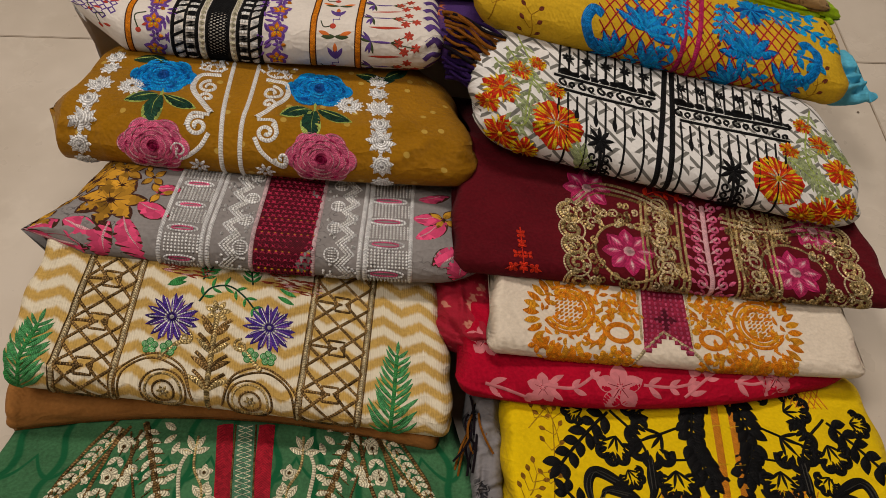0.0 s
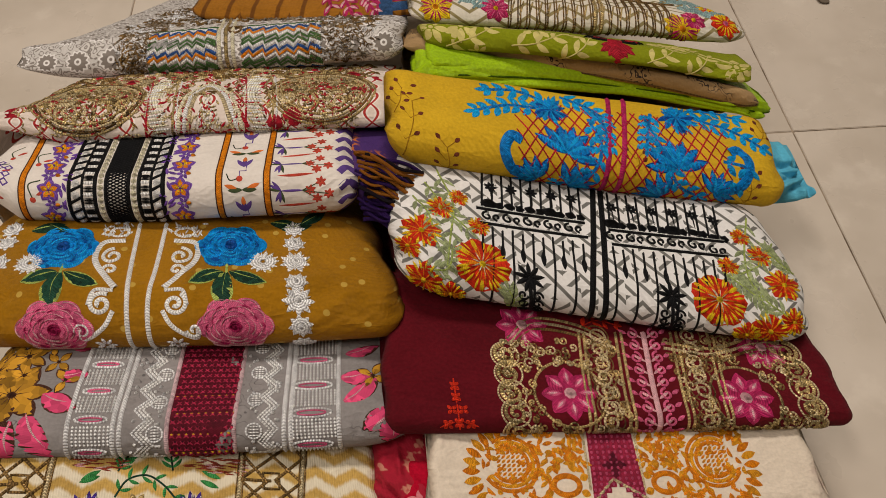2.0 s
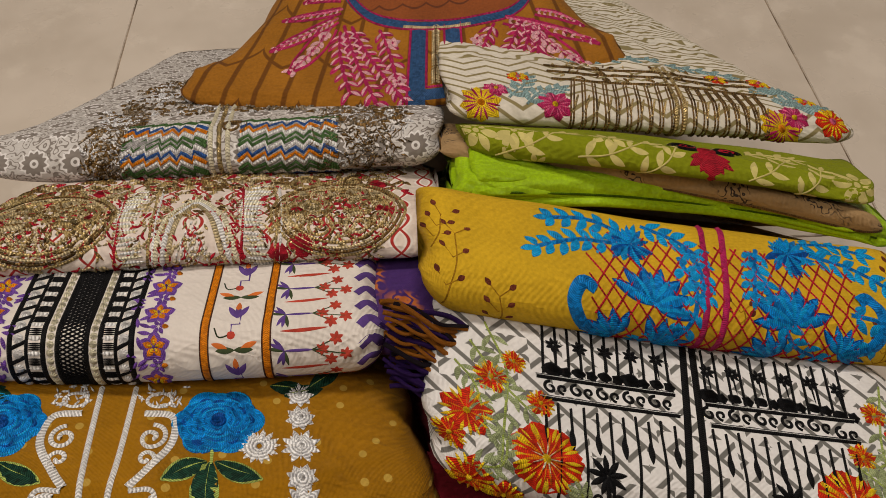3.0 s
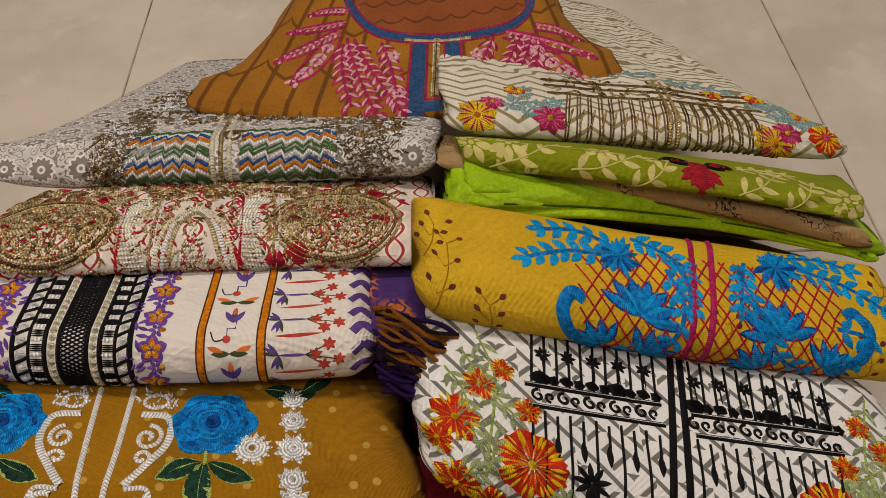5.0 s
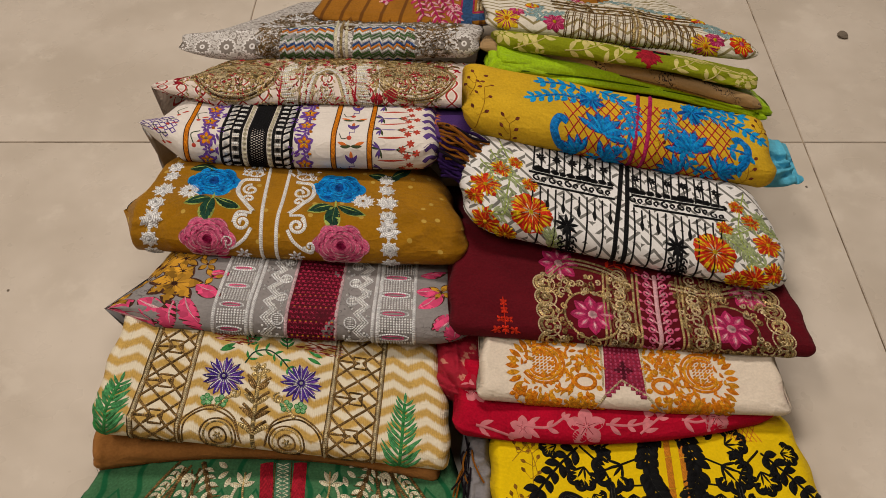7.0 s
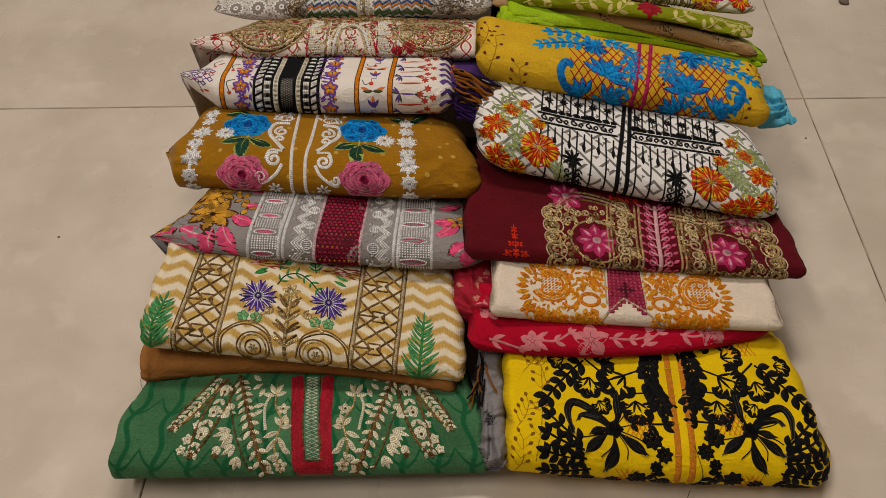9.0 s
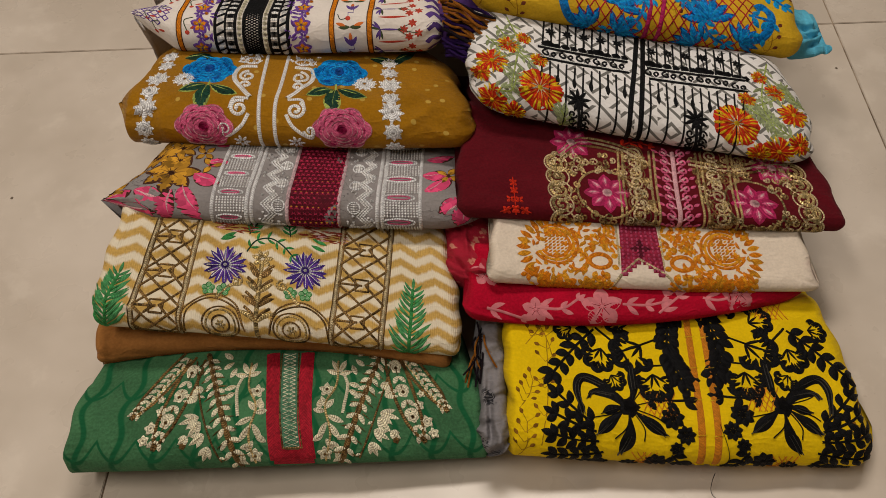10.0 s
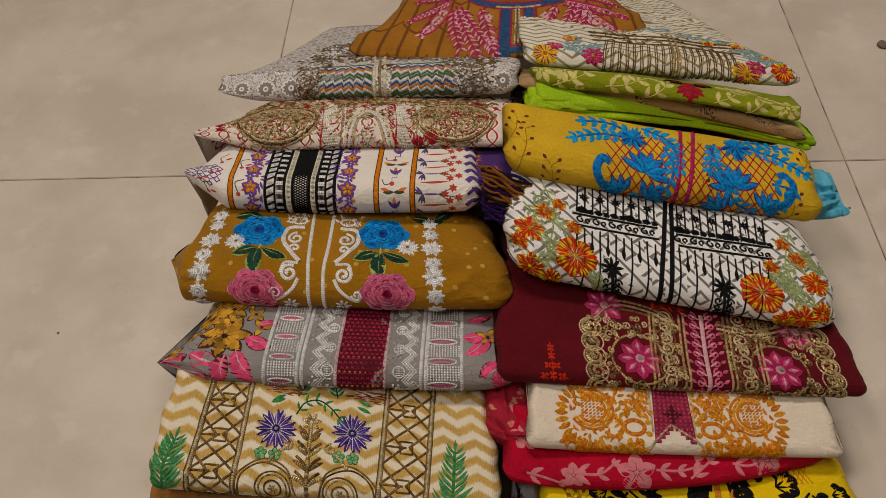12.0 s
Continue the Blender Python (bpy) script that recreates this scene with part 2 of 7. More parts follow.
MAROON = Cloth(0.01, 0.358, 0.3481, 0.3437, 0.1241, 0.0951, 0.0197, 0.0181, 0.01, 0.12, 0.0771, rl=0.008, rr=0.008, bow=-0.0012, zbow=0.0005, skl=-0.0344, skr=-0.1297, seed=14, crease=0.0018, voff=0.008, uoff=-0.007)
MONO = Cloth(0.0207, 0.3415, 0.4496, 0.399, 0.1563, 0.1144, 0.0456, 0.0408, 0.03, 0.1, 0.1021, rl=0.035, bow=-0.0013, zbow=-0.0032, skl=-0.018, skr=0.0034, seed=15, hangr=0.03)
BLUE = Cloth(0.0212, 0.3477, 0.548, 0.5135, 0.1942, 0.145, 0.0498, 0.0475, 0.032, 0.065, 0.0822, drop=1, rl=0.022, rr=0.02, bow=-0.0062, zbow=0.0015, skl=0.003, skr=-0.0194, seed=16, voff=0.006, uoff=0.006)
LIME = Cloth(0.0477, 0.3595, 0.6247, 0.6091, 0.2111, 0.1695, 0.0256, 0.019, 0.012, 0.05, -0.4, rl=0.008, rr=0.02, bow=0.0192, zbow=-0.0002, skl=-0.0145, wrinkle=0.002, seed=17)
TAUPE = Cloth(0.0432, 0.3446, 0.6676, 0.6107, 0.2166, 0.1774, 0.0156, 0.0198, 0.008, 0.05, -0.55, rl=0.02, rr=0.02, bow=0.0009, zbow=0.0082, skl=0.0002, skr=-0.0032, wrinkle=0.002, seed=18)
OLIVE = Cloth(0.0531, 0.3455, 0.6592, 0.6206, 0.2255, 0.1978, 0.0218, 0.0109, 0.016, 0.05, -0.6018, rl=0.025, rr=0.025, bow=-0.0064, zbow=0.0116, skl=0.0447, skr=0.012, seed=19, voff=0.017, uoff=0.012)
FLORAL = Cloth(0.0463, 0.3709, 0.6934, 0.7125, 0.2262, 0.1675, 0.0217, 0.0239, 0.02, 0.4, -0.3087, depth=0.34, bow=-0.0056, zbow=0.0067, skl=0.0039, skr=-0.2549, seed=20, voff=0.006, uoff=0.005, usc=1.04, hangr=0.025)
# [/specs]


# ---- thread and embroidery ----
def line_mask(n, x, period, width, soft=0.15):
    """1 on lines that repeat every period."""
    d = n.math("ABSOLUTE", n.math("SUBTRACT", n.math("FRACT", n.math("DIVIDE", x, period)), 0.5))
    w = 0.5 * width / period
    m = n.step(d, w * (1 - soft), w * (1 + soft))
    return n.math("SUBTRACT", 1.0, m)


def thread(name, colour, metal=0.0, rough=0.5, vary=0.35, stitch=620.0, strength=0.9):
    """Embroidery yarn: small stitches that catch the light, each run a little different, shade painted into their gaps.
    """
    n = Nodes(name, rough + 0.1, metal, 0.0, 0.14)
    n.uv()
    geo = n.node("ShaderNodeNewGeometry")
    isl = geo.outputs["Random Per Island"]
    fine = n.noise(n.uvvec, stitch, 2.0)
    grain = n.voronoi(n.uvvec, stitch * 0.8, "F1", "Color")
    cell = n.node("ShaderNodeSeparateColor")
    n.tree.links.new(grain, cell.inputs[0])
    f = n.math("ADD", n.math("MULTIPLY", isl, 0.4), n.math("MULTIPLY", cell.outputs[0], 0.6))
    # metal yarns get wider light and dark cells, sparkle painted into the colour
    vary = min(0.85, vary * (1.9 if metal > 0.3 else 1.45))
    dark = tuple(c * (1 - vary) for c in colour)
    light = tuple(min(1, c * (1 + vary * 0.7)) for c in colour)
    st = n.node("ShaderNodeUVMap")
    st.uv_map = "Stitch"
    sep = n.node("ShaderNodeSeparateXYZ")
    n.tree.links.new(st.outputs[0], sep.inputs[0])
    # depth: strength of the shade painted into the colour between stitches, none on prints
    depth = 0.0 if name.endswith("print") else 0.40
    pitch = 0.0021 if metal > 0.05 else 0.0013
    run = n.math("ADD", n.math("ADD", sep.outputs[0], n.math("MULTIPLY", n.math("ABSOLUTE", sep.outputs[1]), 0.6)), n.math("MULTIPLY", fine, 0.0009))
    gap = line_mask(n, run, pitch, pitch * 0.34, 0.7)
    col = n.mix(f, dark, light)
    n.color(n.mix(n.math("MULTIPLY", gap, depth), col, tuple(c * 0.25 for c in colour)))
    if metal > 0.3:
        n.put(n.math("ADD", n.math("MULTIPLY", cell.outputs[1], 0.35), rough - 0.12), n.bsdf.inputs["Roughness"])
    hgt = n.math("SUBTRACT", n.math("ADD", n.math("MULTIPLY", fine, 0.5), n.math("MULTIPLY", cell.outputs[2], 0.4)), n.math("MULTIPLY", gap, 0.9))
    n.bump(hgt, strength, 0.0010)
    return n.mat


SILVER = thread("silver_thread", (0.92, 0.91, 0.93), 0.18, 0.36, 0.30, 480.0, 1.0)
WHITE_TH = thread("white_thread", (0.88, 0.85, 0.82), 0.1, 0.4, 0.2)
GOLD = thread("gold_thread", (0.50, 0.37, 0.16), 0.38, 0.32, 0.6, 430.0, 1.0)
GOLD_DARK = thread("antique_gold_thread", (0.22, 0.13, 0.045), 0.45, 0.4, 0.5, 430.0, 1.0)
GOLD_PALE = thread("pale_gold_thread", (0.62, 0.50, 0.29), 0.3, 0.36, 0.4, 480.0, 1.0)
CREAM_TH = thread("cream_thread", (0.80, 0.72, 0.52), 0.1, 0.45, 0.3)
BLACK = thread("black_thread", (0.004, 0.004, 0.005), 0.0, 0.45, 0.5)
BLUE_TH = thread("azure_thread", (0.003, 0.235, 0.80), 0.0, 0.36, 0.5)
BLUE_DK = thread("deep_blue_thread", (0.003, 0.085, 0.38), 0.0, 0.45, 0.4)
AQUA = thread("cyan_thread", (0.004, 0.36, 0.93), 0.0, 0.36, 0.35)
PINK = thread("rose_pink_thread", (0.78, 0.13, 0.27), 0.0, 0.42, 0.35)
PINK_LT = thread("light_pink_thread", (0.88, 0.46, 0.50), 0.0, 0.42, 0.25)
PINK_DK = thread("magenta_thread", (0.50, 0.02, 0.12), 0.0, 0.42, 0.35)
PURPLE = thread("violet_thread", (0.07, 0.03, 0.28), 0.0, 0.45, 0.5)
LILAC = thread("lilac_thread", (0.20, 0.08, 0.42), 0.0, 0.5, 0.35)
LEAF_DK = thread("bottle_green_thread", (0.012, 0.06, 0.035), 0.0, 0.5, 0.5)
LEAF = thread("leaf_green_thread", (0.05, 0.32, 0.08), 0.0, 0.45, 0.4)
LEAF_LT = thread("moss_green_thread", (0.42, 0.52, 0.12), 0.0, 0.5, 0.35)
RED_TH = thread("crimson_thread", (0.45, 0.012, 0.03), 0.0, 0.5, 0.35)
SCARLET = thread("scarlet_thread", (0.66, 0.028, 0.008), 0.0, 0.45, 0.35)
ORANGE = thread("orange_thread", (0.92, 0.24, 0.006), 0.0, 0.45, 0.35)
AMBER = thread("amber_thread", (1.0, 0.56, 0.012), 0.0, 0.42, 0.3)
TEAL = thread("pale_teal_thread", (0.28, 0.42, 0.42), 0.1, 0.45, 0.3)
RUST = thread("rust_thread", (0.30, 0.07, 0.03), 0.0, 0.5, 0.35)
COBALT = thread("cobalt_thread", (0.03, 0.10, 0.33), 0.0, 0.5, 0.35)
INK = thread("ink_print", (0.05, 0.035, 0.05), 0.0, 0.8, 0.3, 500.0, 0.1)


class Stitch:
    """Embroidery laid on one cloth: satin strokes, petals, rings and scrolls in the cloth's own (u, v) metres."""

    def __init__(self, cloth, *mats, base=0.0005):
        self.c, self.mats, self.base = cloth, mats, base
        self.uvh, self.run, self.faces, self.idx, self.m = [], [], [], [], 0

    def use(self, m):
        self.m = m
        return self

    def stroke(self, pts, w, h=0.0009, shape="even", step=0.0016, smooth=True):
        p = np.asarray(pts, float)
        if smooth and len(p) > 2:
            q = []
            ext = np.vstack([2 * p[0] - p[1], p, 2 * p[-1] - p[-2]])
            for i in range(1, len(ext) - 2):
                a, b, c, d = ext[i - 1:i + 3]
                k = max(2, int(np.linalg.norm(c - b) / step))
                t = np.linspace(0, 1, k, endpoint=False)[:, None]
                q.append(0.5 * (2 * b + (c - a) * t + (2 * a - 5 * b + 4 * c - d) * t ** 2 + (3 * b - a - 3 * c + d) * t ** 3))
            p = np.vstack(q + [p[-1:]])
        elif len(p) >= 2:
            q = []
            for b, c in zip(p[:-1], p[1:]):
                k = max(1, int(np.linalg.norm(c - b) / (2.5 * step)))
                t = np.linspace(0, 1, k, endpoint=False)[:, None]
                q.append(b + (c - b) * t)
            p = np.vstack(q + [p[-1:]])
        n = len(p)
        if n < 2:
            return self
        d = np.gradient(p, axis=0)
        d /= np.maximum(np.linalg.norm(d, axis=1, keepdims=True), 1e-9)
        nor = np.stack([-d[:, 1], d[:, 0]], 1)
        t = np.linspace(0, 1, n)
        prof = {"even": np.ones(n), "leaf": np.sin(math.pi * np.clip(t * 0.96 + 0.03, 0, 1)) ** 0.8,
                "drop": np.clip(np.sin(math.pi * t ** 1.6 * 0.97 + 0.08), 0.05, 1), "taper": 1 - 0.85 * t}[shape]
        ww = 0.5 * w * prof
        b0 = sum(len(x) for x in self.uvh)
        mid = np.column_stack([p, self.base + h * np.clip(prof, 0.3, 1)])
        lf = np.column_stack([p + nor * ww[:, None], np.full(n, self.base * 0.3)])
        rt = np.column_stack([p - nor * ww[:, None], np.full(n, self.base * 0.3)])
        self.uvh.append(np.stack([lf, mid, rt], 1).reshape(-1, 3))
        dist = np.concatenate([[0], np.cumsum(np.linalg.norm(np.diff(p, axis=0), axis=1))])
        self.run.append(np.column_stack([np.repeat(dist, 3), np.stack([ww, np.zeros(n), -ww], 1).ravel()]))
        for i in range(n - 1):
            a = b0 + 3 * i
            self.faces += [(a + 1, a, a + 3, a + 4), (a + 2, a + 1, a + 4, a + 5)]
            self.idx += [self.m, self.m]
        return self

    def leaf(self, p, ang, length, width, h=0.0009, bend=0.0, shape="leaf"):
        a0, a1 = math.radians(ang - bend), math.radians(ang + bend)
        q = (p[0] + 0.5 * length * math.cos(a0), p[1] + 0.5 * length * math.sin(a0))
        r = (q[0] + 0.5 * length * math.cos(a1), q[1] + 0.5 * length * math.sin(a1))
        return self.stroke([p, q, r], width, h, shape, step=max(0.0012, length / 8))

    def blob(self, c, r, h=0.0007, wob=0.0, n=14, lobes=5, ph=0.0, sq=1.0):
        th = np.linspace(0, 2 * math.pi, n, endpoint=False)
        rr = r * (1 + wob * np.cos(lobes * th + ph))
        b0 = sum(len(x) for x in self.uvh)
        out = np.column_stack([c[0] + rr * np.cos(th), c[1] + sq * rr * np.sin(th), np.full(n, self.base * 0.3)])
        mid = np.column_stack([c[0] + 0.6 * rr * np.cos(th), c[1] + sq * 0.6 * rr * np.sin(th), np.full(n, self.base + h * 0.8)])
        self.uvh.append(np.vstack([out, mid, [[c[0], c[1], self.base + h]]]))
        self.run.append(np.vstack([np.column_stack([th * r, np.full(n, r)]), np.column_stack([th * r, np.full(n, 0.6 * r)]), [[0, 0]]]))
        for i in range(n):
            k = (i + 1) % n
            self.faces += [(b0 + i, b0 + k, b0 + n + k, b0 + n + i), (b0 + n + i, b0 + n + k, b0 + 2 * n)]
            self.idx += [self.m, self.m]
        return self

    def ring(self, c, r, w, h=0.0007, a0=0, a1=360, sq=1.0):
        k = max(7, int(abs(a1 - a0) / 360 * 6.3 * r / 0.002))
        th = np.radians(np.linspace(a0, a1, k))
        return self.stroke(np.column_stack([c[0] + r * np.cos(th), c[1] + sq * r * np.sin(th)]), w, h, step=0.003)

    def spiral(self, c, r, w, a0=0, turns=1.5, h=0.0009, hand=1):
        th = np.linspace(0, 1, int(10 * turns) + 4)
        a = np.radians(a0) + hand * 2 * math.pi * turns * th
        rr = r * (1 - 0.82 * th)
        return self.stroke(np.column_stack([c[0] + rr * np.cos(a), c[1] + rr * np.sin(a)]), w, h, step=0.002)

    def petals(self, c, r, n, width, a0=0, inner=0.15, h=0.001, shape="leaf", bend=0.0, jitter=0.0):
        for i in range(n):
            a = a0 + 360 * i / n + random.uniform(-jitter, jitter)
            b = math.radians(a)
            self.leaf((c[0] + inner * r * math.cos(b), c[1] + inner * r * math.sin(b)), a, r * (1 - inner), width, h, bend, shape)
        return self

    def spray(self, pts, n, length, width, spread=48, stem=0.0012, m_stem=0, m_leaf=1, h=0.0009, start=0.1, tip=True, shrink=0.5, m_under=None):
        """A stem with pairs of leaves."""
        self.use(m_stem).stroke(pts, stem, 0.0007)
        p = np.asarray(pts, float)
        seg = np.linalg.norm(np.diff(p, axis=0), axis=1)
        s = np.concatenate([[0], np.cumsum(seg)]) / seg.sum()
        self.use(m_leaf)
        for i in range(n):
            t = start + (1 - start) * i / max(1, n - 1) * 0.96
            q = np.array([np.interp(t, s, p[:, 0]), np.interp(t, s, p[:, 1])])
            e = min(1, t + 0.05)
            d = np.array([np.interp(e, s, p[:, 0]), np.interp(e, s, p[:, 1])]) - np.array([np.interp(t - 0.05, s, p[:, 0]), np.interp(t - 0.05, s, p[:, 1])])
            a = math.degrees(math.atan2(d[1], d[0]))
            k = 1 - shrink * t
            for sg in (1, -1):
                aa, ll = a + sg * (spread + random.uniform(-6, 6)), length * k * random.uniform(0.88, 1.1)
                if m_under is not None:
                    self.use(m_under).leaf(q, aa, ll * 1.12, width * (0.6 + 0.4 * k) + 0.0022, h * 0.5, -6 * sg)
                    self.use(m_leaf)
                self.leaf(q, aa, ll, width * (0.6 + 0.4 * k), h, -6 * sg)
        if tip:
            self.leaf(p[-1], a, length * (1 - shrink), width * 0.8, h)
        return self

    def done(self, name, parent, label=""):
        if not self.uvh:
            return None
        q = np.vstack(self.uvh)
        q[:, 1] = np.maximum(q[:, 1] - self.c.voff, 0.004)
        q[:, 0] = np.clip(q[:, 0] * self.c.usc - self.c.uoff, 0.001, self.c.width - 0.001)
        P = self.c.lift(q[:, 0], q[:, 1], q[:, 2])
        me = mesh_from(name, P, self.faces, q[:, :2], True, np.vstack(self.run))
        for mt in self.mats:
            me.materials.append(mt)
        me.polygons.foreach_set("material_index", self.idx)
        ob = new(name, me)
        ob.parent = parent
        return tagged(ob, label) if label else ob


def along(path, t):
    """Point and heading (degrees) on a quadratic path of three points."""
    a, b, c = path
    p = ((1 - t) ** 2 * a[0] + 2 * t * (1 - t) * b[0] + t * t * c[0], (1 - t) ** 2 * a[1] + 2 * t * (1 - t) * b[1] + t * t * c[1])
    d = (2 * (1 - t) * (b[0] - a[0]) + 2 * t * (c[0] - b[0]), 2 * (1 - t) * (b[1] - a[1]) + 2 * t * (c[1] - b[1]))
    return p, math.degrees(math.atan2(d[1], d[0]))


def frond(s, path, width, m_edge, m_fill, n=9, blossoms=0, edge=0.0019):
    """A long leaf drawn by a corded outline and filled with slanted stitches, or with small blossoms."""
    for sg in (-1, 1):
        pts = []
        for t in np.linspace(0, 1, 9):
            p, a = along(path, t)
            w = 0.5 * width * (0.35 + 0.65 * math.sin(math.pi * min(1.0, 0.25 + 0.72 * t))) * (1 - max(0.0, t - 0.8) * 4.6)
            b = math.radians(a + 90 * sg)
            pts.append((p[0] + w * math.cos(b), p[1] + w * math.sin(b)))
        s.use(m_edge).stroke(pts, edge, 0.0012)
    for i in range(n):
        p, a = along(path, 0.06 + 0.84 * i / (n - 1))
        if blossoms and i % 3 == 1:
            s.use(m_fill).petals(p, width * 0.30, 5, width * 0.26, 20 * i, 0.2, 0.0012)
            s.use(m_edge).blob(p, width * 0.09, 0.0016, n=6)
        else:
            for sg in (-1, 1):
                s.use(m_fill).leaf(p, a + sg * 38, width * 0.50, width * 0.24, 0.0012, -8 * sg)
        if i % 2:
            s.use(m_edge).leaf(p, a, width * 0.4, 0.0010, 0.0014)


def twig(s, path, m_stem, m_leaf, n, length, width, sides=(1, -1), stem=0.0018, spread=48):
    """A corded stem with separate leaves on one or both sides."""
    s.use(m_stem).stroke([along(path, t)[0] for t in np.linspace(0, 1, 7)], stem, 0.0011)
    for i in range(n):
        p, a = along(path, 0.08 + 0.88 * i / (n - 1))
        for sg in sides:
            aa = a + sg * (spread + random.uniform(-7, 7))
            ll = length * random.uniform(0.85, 1.12)
            s.use(m_leaf).leaf(p, aa, ll, width, 0.0012, -7 * sg)


def garment(c, name, mat, label, category="garment", nu=110):
    me = cloth_mesh(c, name, nu)
    me.materials.append(mat)
    return tagged(new(name, me), label, category, "folded garments in the heap")


def lerp(a, b, t):
    return (a[0] + (b[0] - a[0]) * t, a[1] + (b[1] - a[1]) * t)


# ---- printed grounds ----
def tri(n, x, period):
    """Triangle wave 0..1."""
    return n.math("PINGPONG", n.math("DIVIDE", x, period * 0.5), 1.0)


def green_ground():
    n = Nodes("green_voile", 0.66, 0.0, 0.2, 0.08)
    u, v = n.uv()
    base = cloth_colour(n, (0.050, 0.150, 0.066), 0.35)
    sc = n.math("ADD", u, n.math("MULTIPLY", n.math("SINE", n.math("MULTIPLY", v, 130.0)), 0.0035))
    a = line_mask(n, sc, 0.034, 0.0055, 0.4)
    arch = n.math("ADD", v, n.math("MULTIPLY", n.math("ABSOLUTE", n.math("SINE", n.math("MULTIPLY", u, math.pi / 0.034))), 0.018))
    b = line_mask(n, arch, 0.055, 0.004, 0.5)
    n.color(n.mix(n.math("MAXIMUM", a, b), base, (0.008, 0.098, 0.036)))
    weave_bump(n)
    return n.mat


def zigzag_ground():
    n = Nodes("ochre_zigzag_cotton", 0.75, 0.0, 0.1, 0.08)
    u, v = n.uv()
    z = n.math("ADD", v, n.math("MULTIPLY", tri(n, u, 0.030), 0.008))
    z = n.math("ADD", z, n.math("MULTIPLY", n.noise(n.vec(n.math("MULTIPLY", u, 900.0), n.math("MULTIPLY", v, 60.0)), 1.0, 2.0), 0.0042))
    f = tri(n, z, 0.0165)
    n.color(n.mix(n.step(f, 0.28, 0.72), cloth_colour(n, (0.52, 0.33, 0.09), 0.2), (0.74, 0.66, 0.50)))
    weave_bump(n, n.math("MULTIPLY", n.math("SINE", n.math("MULTIPLY", u, 3500.0)), 0.2))
    return n.mat


def maze_ground():
    """White cotton with grey slanted bars that break against each other."""
    n = Nodes("white_maze_print_cotton", 0.72, 0.0, 0.1, 0.08)
    u, v = n.uv()
    a = n.math("ADD", n.math("MULTIPLY", u, 0.7), n.math("MULTIPLY", v, 0.75))
    b = n.math("SUBTRACT", n.math("MULTIPLY", u, 0.7), n.math("MULTIPLY", v, 0.75))
    cell = n.math("GREATER_THAN", n.math("FRACT", n.math("ADD", n.math("DIVIDE", u, 0.034), n.math("MULTIPLY", n.math("FLOOR", n.math("DIVIDE", v, 0.012)), 0.37))), 0.62)
    la = line_mask(n, a, 0.0105, 0.0030, 0.25)
    lb = line_mask(n, b, 0.0105, 0.0030, 0.25)
    m = n.math("ADD", n.math("MULTIPLY", la, n.math("SUBTRACT", 1.0, cell)), n.math("MULTIPLY", lb, cell))
    n.color(n.mix(m, cloth_colour(n, (0.78, 0.76, 0.74), 0.08), (0.17, 0.165, 0.15)))
    weave_bump(n)
    return n.mat


def medallion_ground(name, base, dark, light, pitch, ring_w=0.16):
    """Block print: rings with rayed rims in a half-drop grid."""
    n = Nodes(name, 0.7, 0.0, 0.1, 0.3)
    u, v = n.uv()
    row = n.math("FLOOR", n.math("DIVIDE", v, pitch))
    x = n.math("ADD", n.math("DIVIDE", u, pitch), n.math("MULTIPLY", n.math("MODULO", row, 2.0), 0.5))
    fx = n.math("SUBTRACT", n.math("FRACT", x), 0.5)
    fy = n.math("SUBTRACT", n.math("FRACT", n.math("DIVIDE", v, pitch)), 0.5)
    r = n.math("SQRT", n.math("ADD", n.math("MULTIPLY", fx, fx), n.math("MULTIPLY", fy, fy)))
    ang = n.math("ARCTAN2", fy, fx)
    ray = n.math("MULTIPLY", n.math("SINE", n.math("MULTIPLY", ang, 12.0)), 0.035)
    rr = n.math("ADD", r, ray)
    star = n.math("SUBTRACT", 1.0, n.step(rr, 0.27, 0.30))
    ringm = line_mask(n, n.math("ADD", rr, 0.31), 0.42, 0.06, 0.3)
    dot = n.math("SUBTRACT", 1.0, n.step(r, 0.10, 0.12))
    eye = n.math("SUBTRACT", 1.0, n.step(r, 0.04, 0.055))
    c = n.mix(star, cloth_colour(n, base, 0.1), dark)
    c = n.mix(ringm, c, light)
    c = n.mix(dot, c, light)
    c = n.mix(eye, c, dark)
    vine = n.math("MULTIPLY", line_mask(n, n.noise(n.uvvec, 110.0, 1.0), 0.16, 0.05, 0.3), n.step(r, 0.33, 0.36))
    c = n.mix(vine, c, dark)
    n.color(c)
    weave_bump(n)
    return n.mat


def ogee_ground():
    n = Nodes("red_ogee_print_cotton", 0.7, 0.0, 0.1, 0.08)
    u, v = n.uv()
    w = n.math("MULTIPLY", n.math("SINE", n.math("MULTIPLY", v, 2 * math.pi / 0.034)), 0.0055)
    a = n.math("ADD", u, w)
    b = n.math("ADD", n.math("SUBTRACT", u, w), 0.0)
    la = line_mask(n, a, 0.022, 0.0022, 0.3)
    lb = line_mask(n, b, 0.022, 0.0022, 0.3)
    l2 = line_mask(n, a, 0.022, 0.0052, 0.2)
    l3 = line_mask(n, b, 0.022, 0.0052, 0.2)
    halo = n.math("MAXIMUM", l2, l3)
    c = n.mix(halo, cloth_colour(n, (0.72, 0.62, 0.55), 0.08), (0.80, 0.73, 0.67))
    n.color(n.mix(n.math("MAXIMUM", la, lb), c, (0.40, 0.035, 0.03)))
    weave_bump(n)
    return n.mat


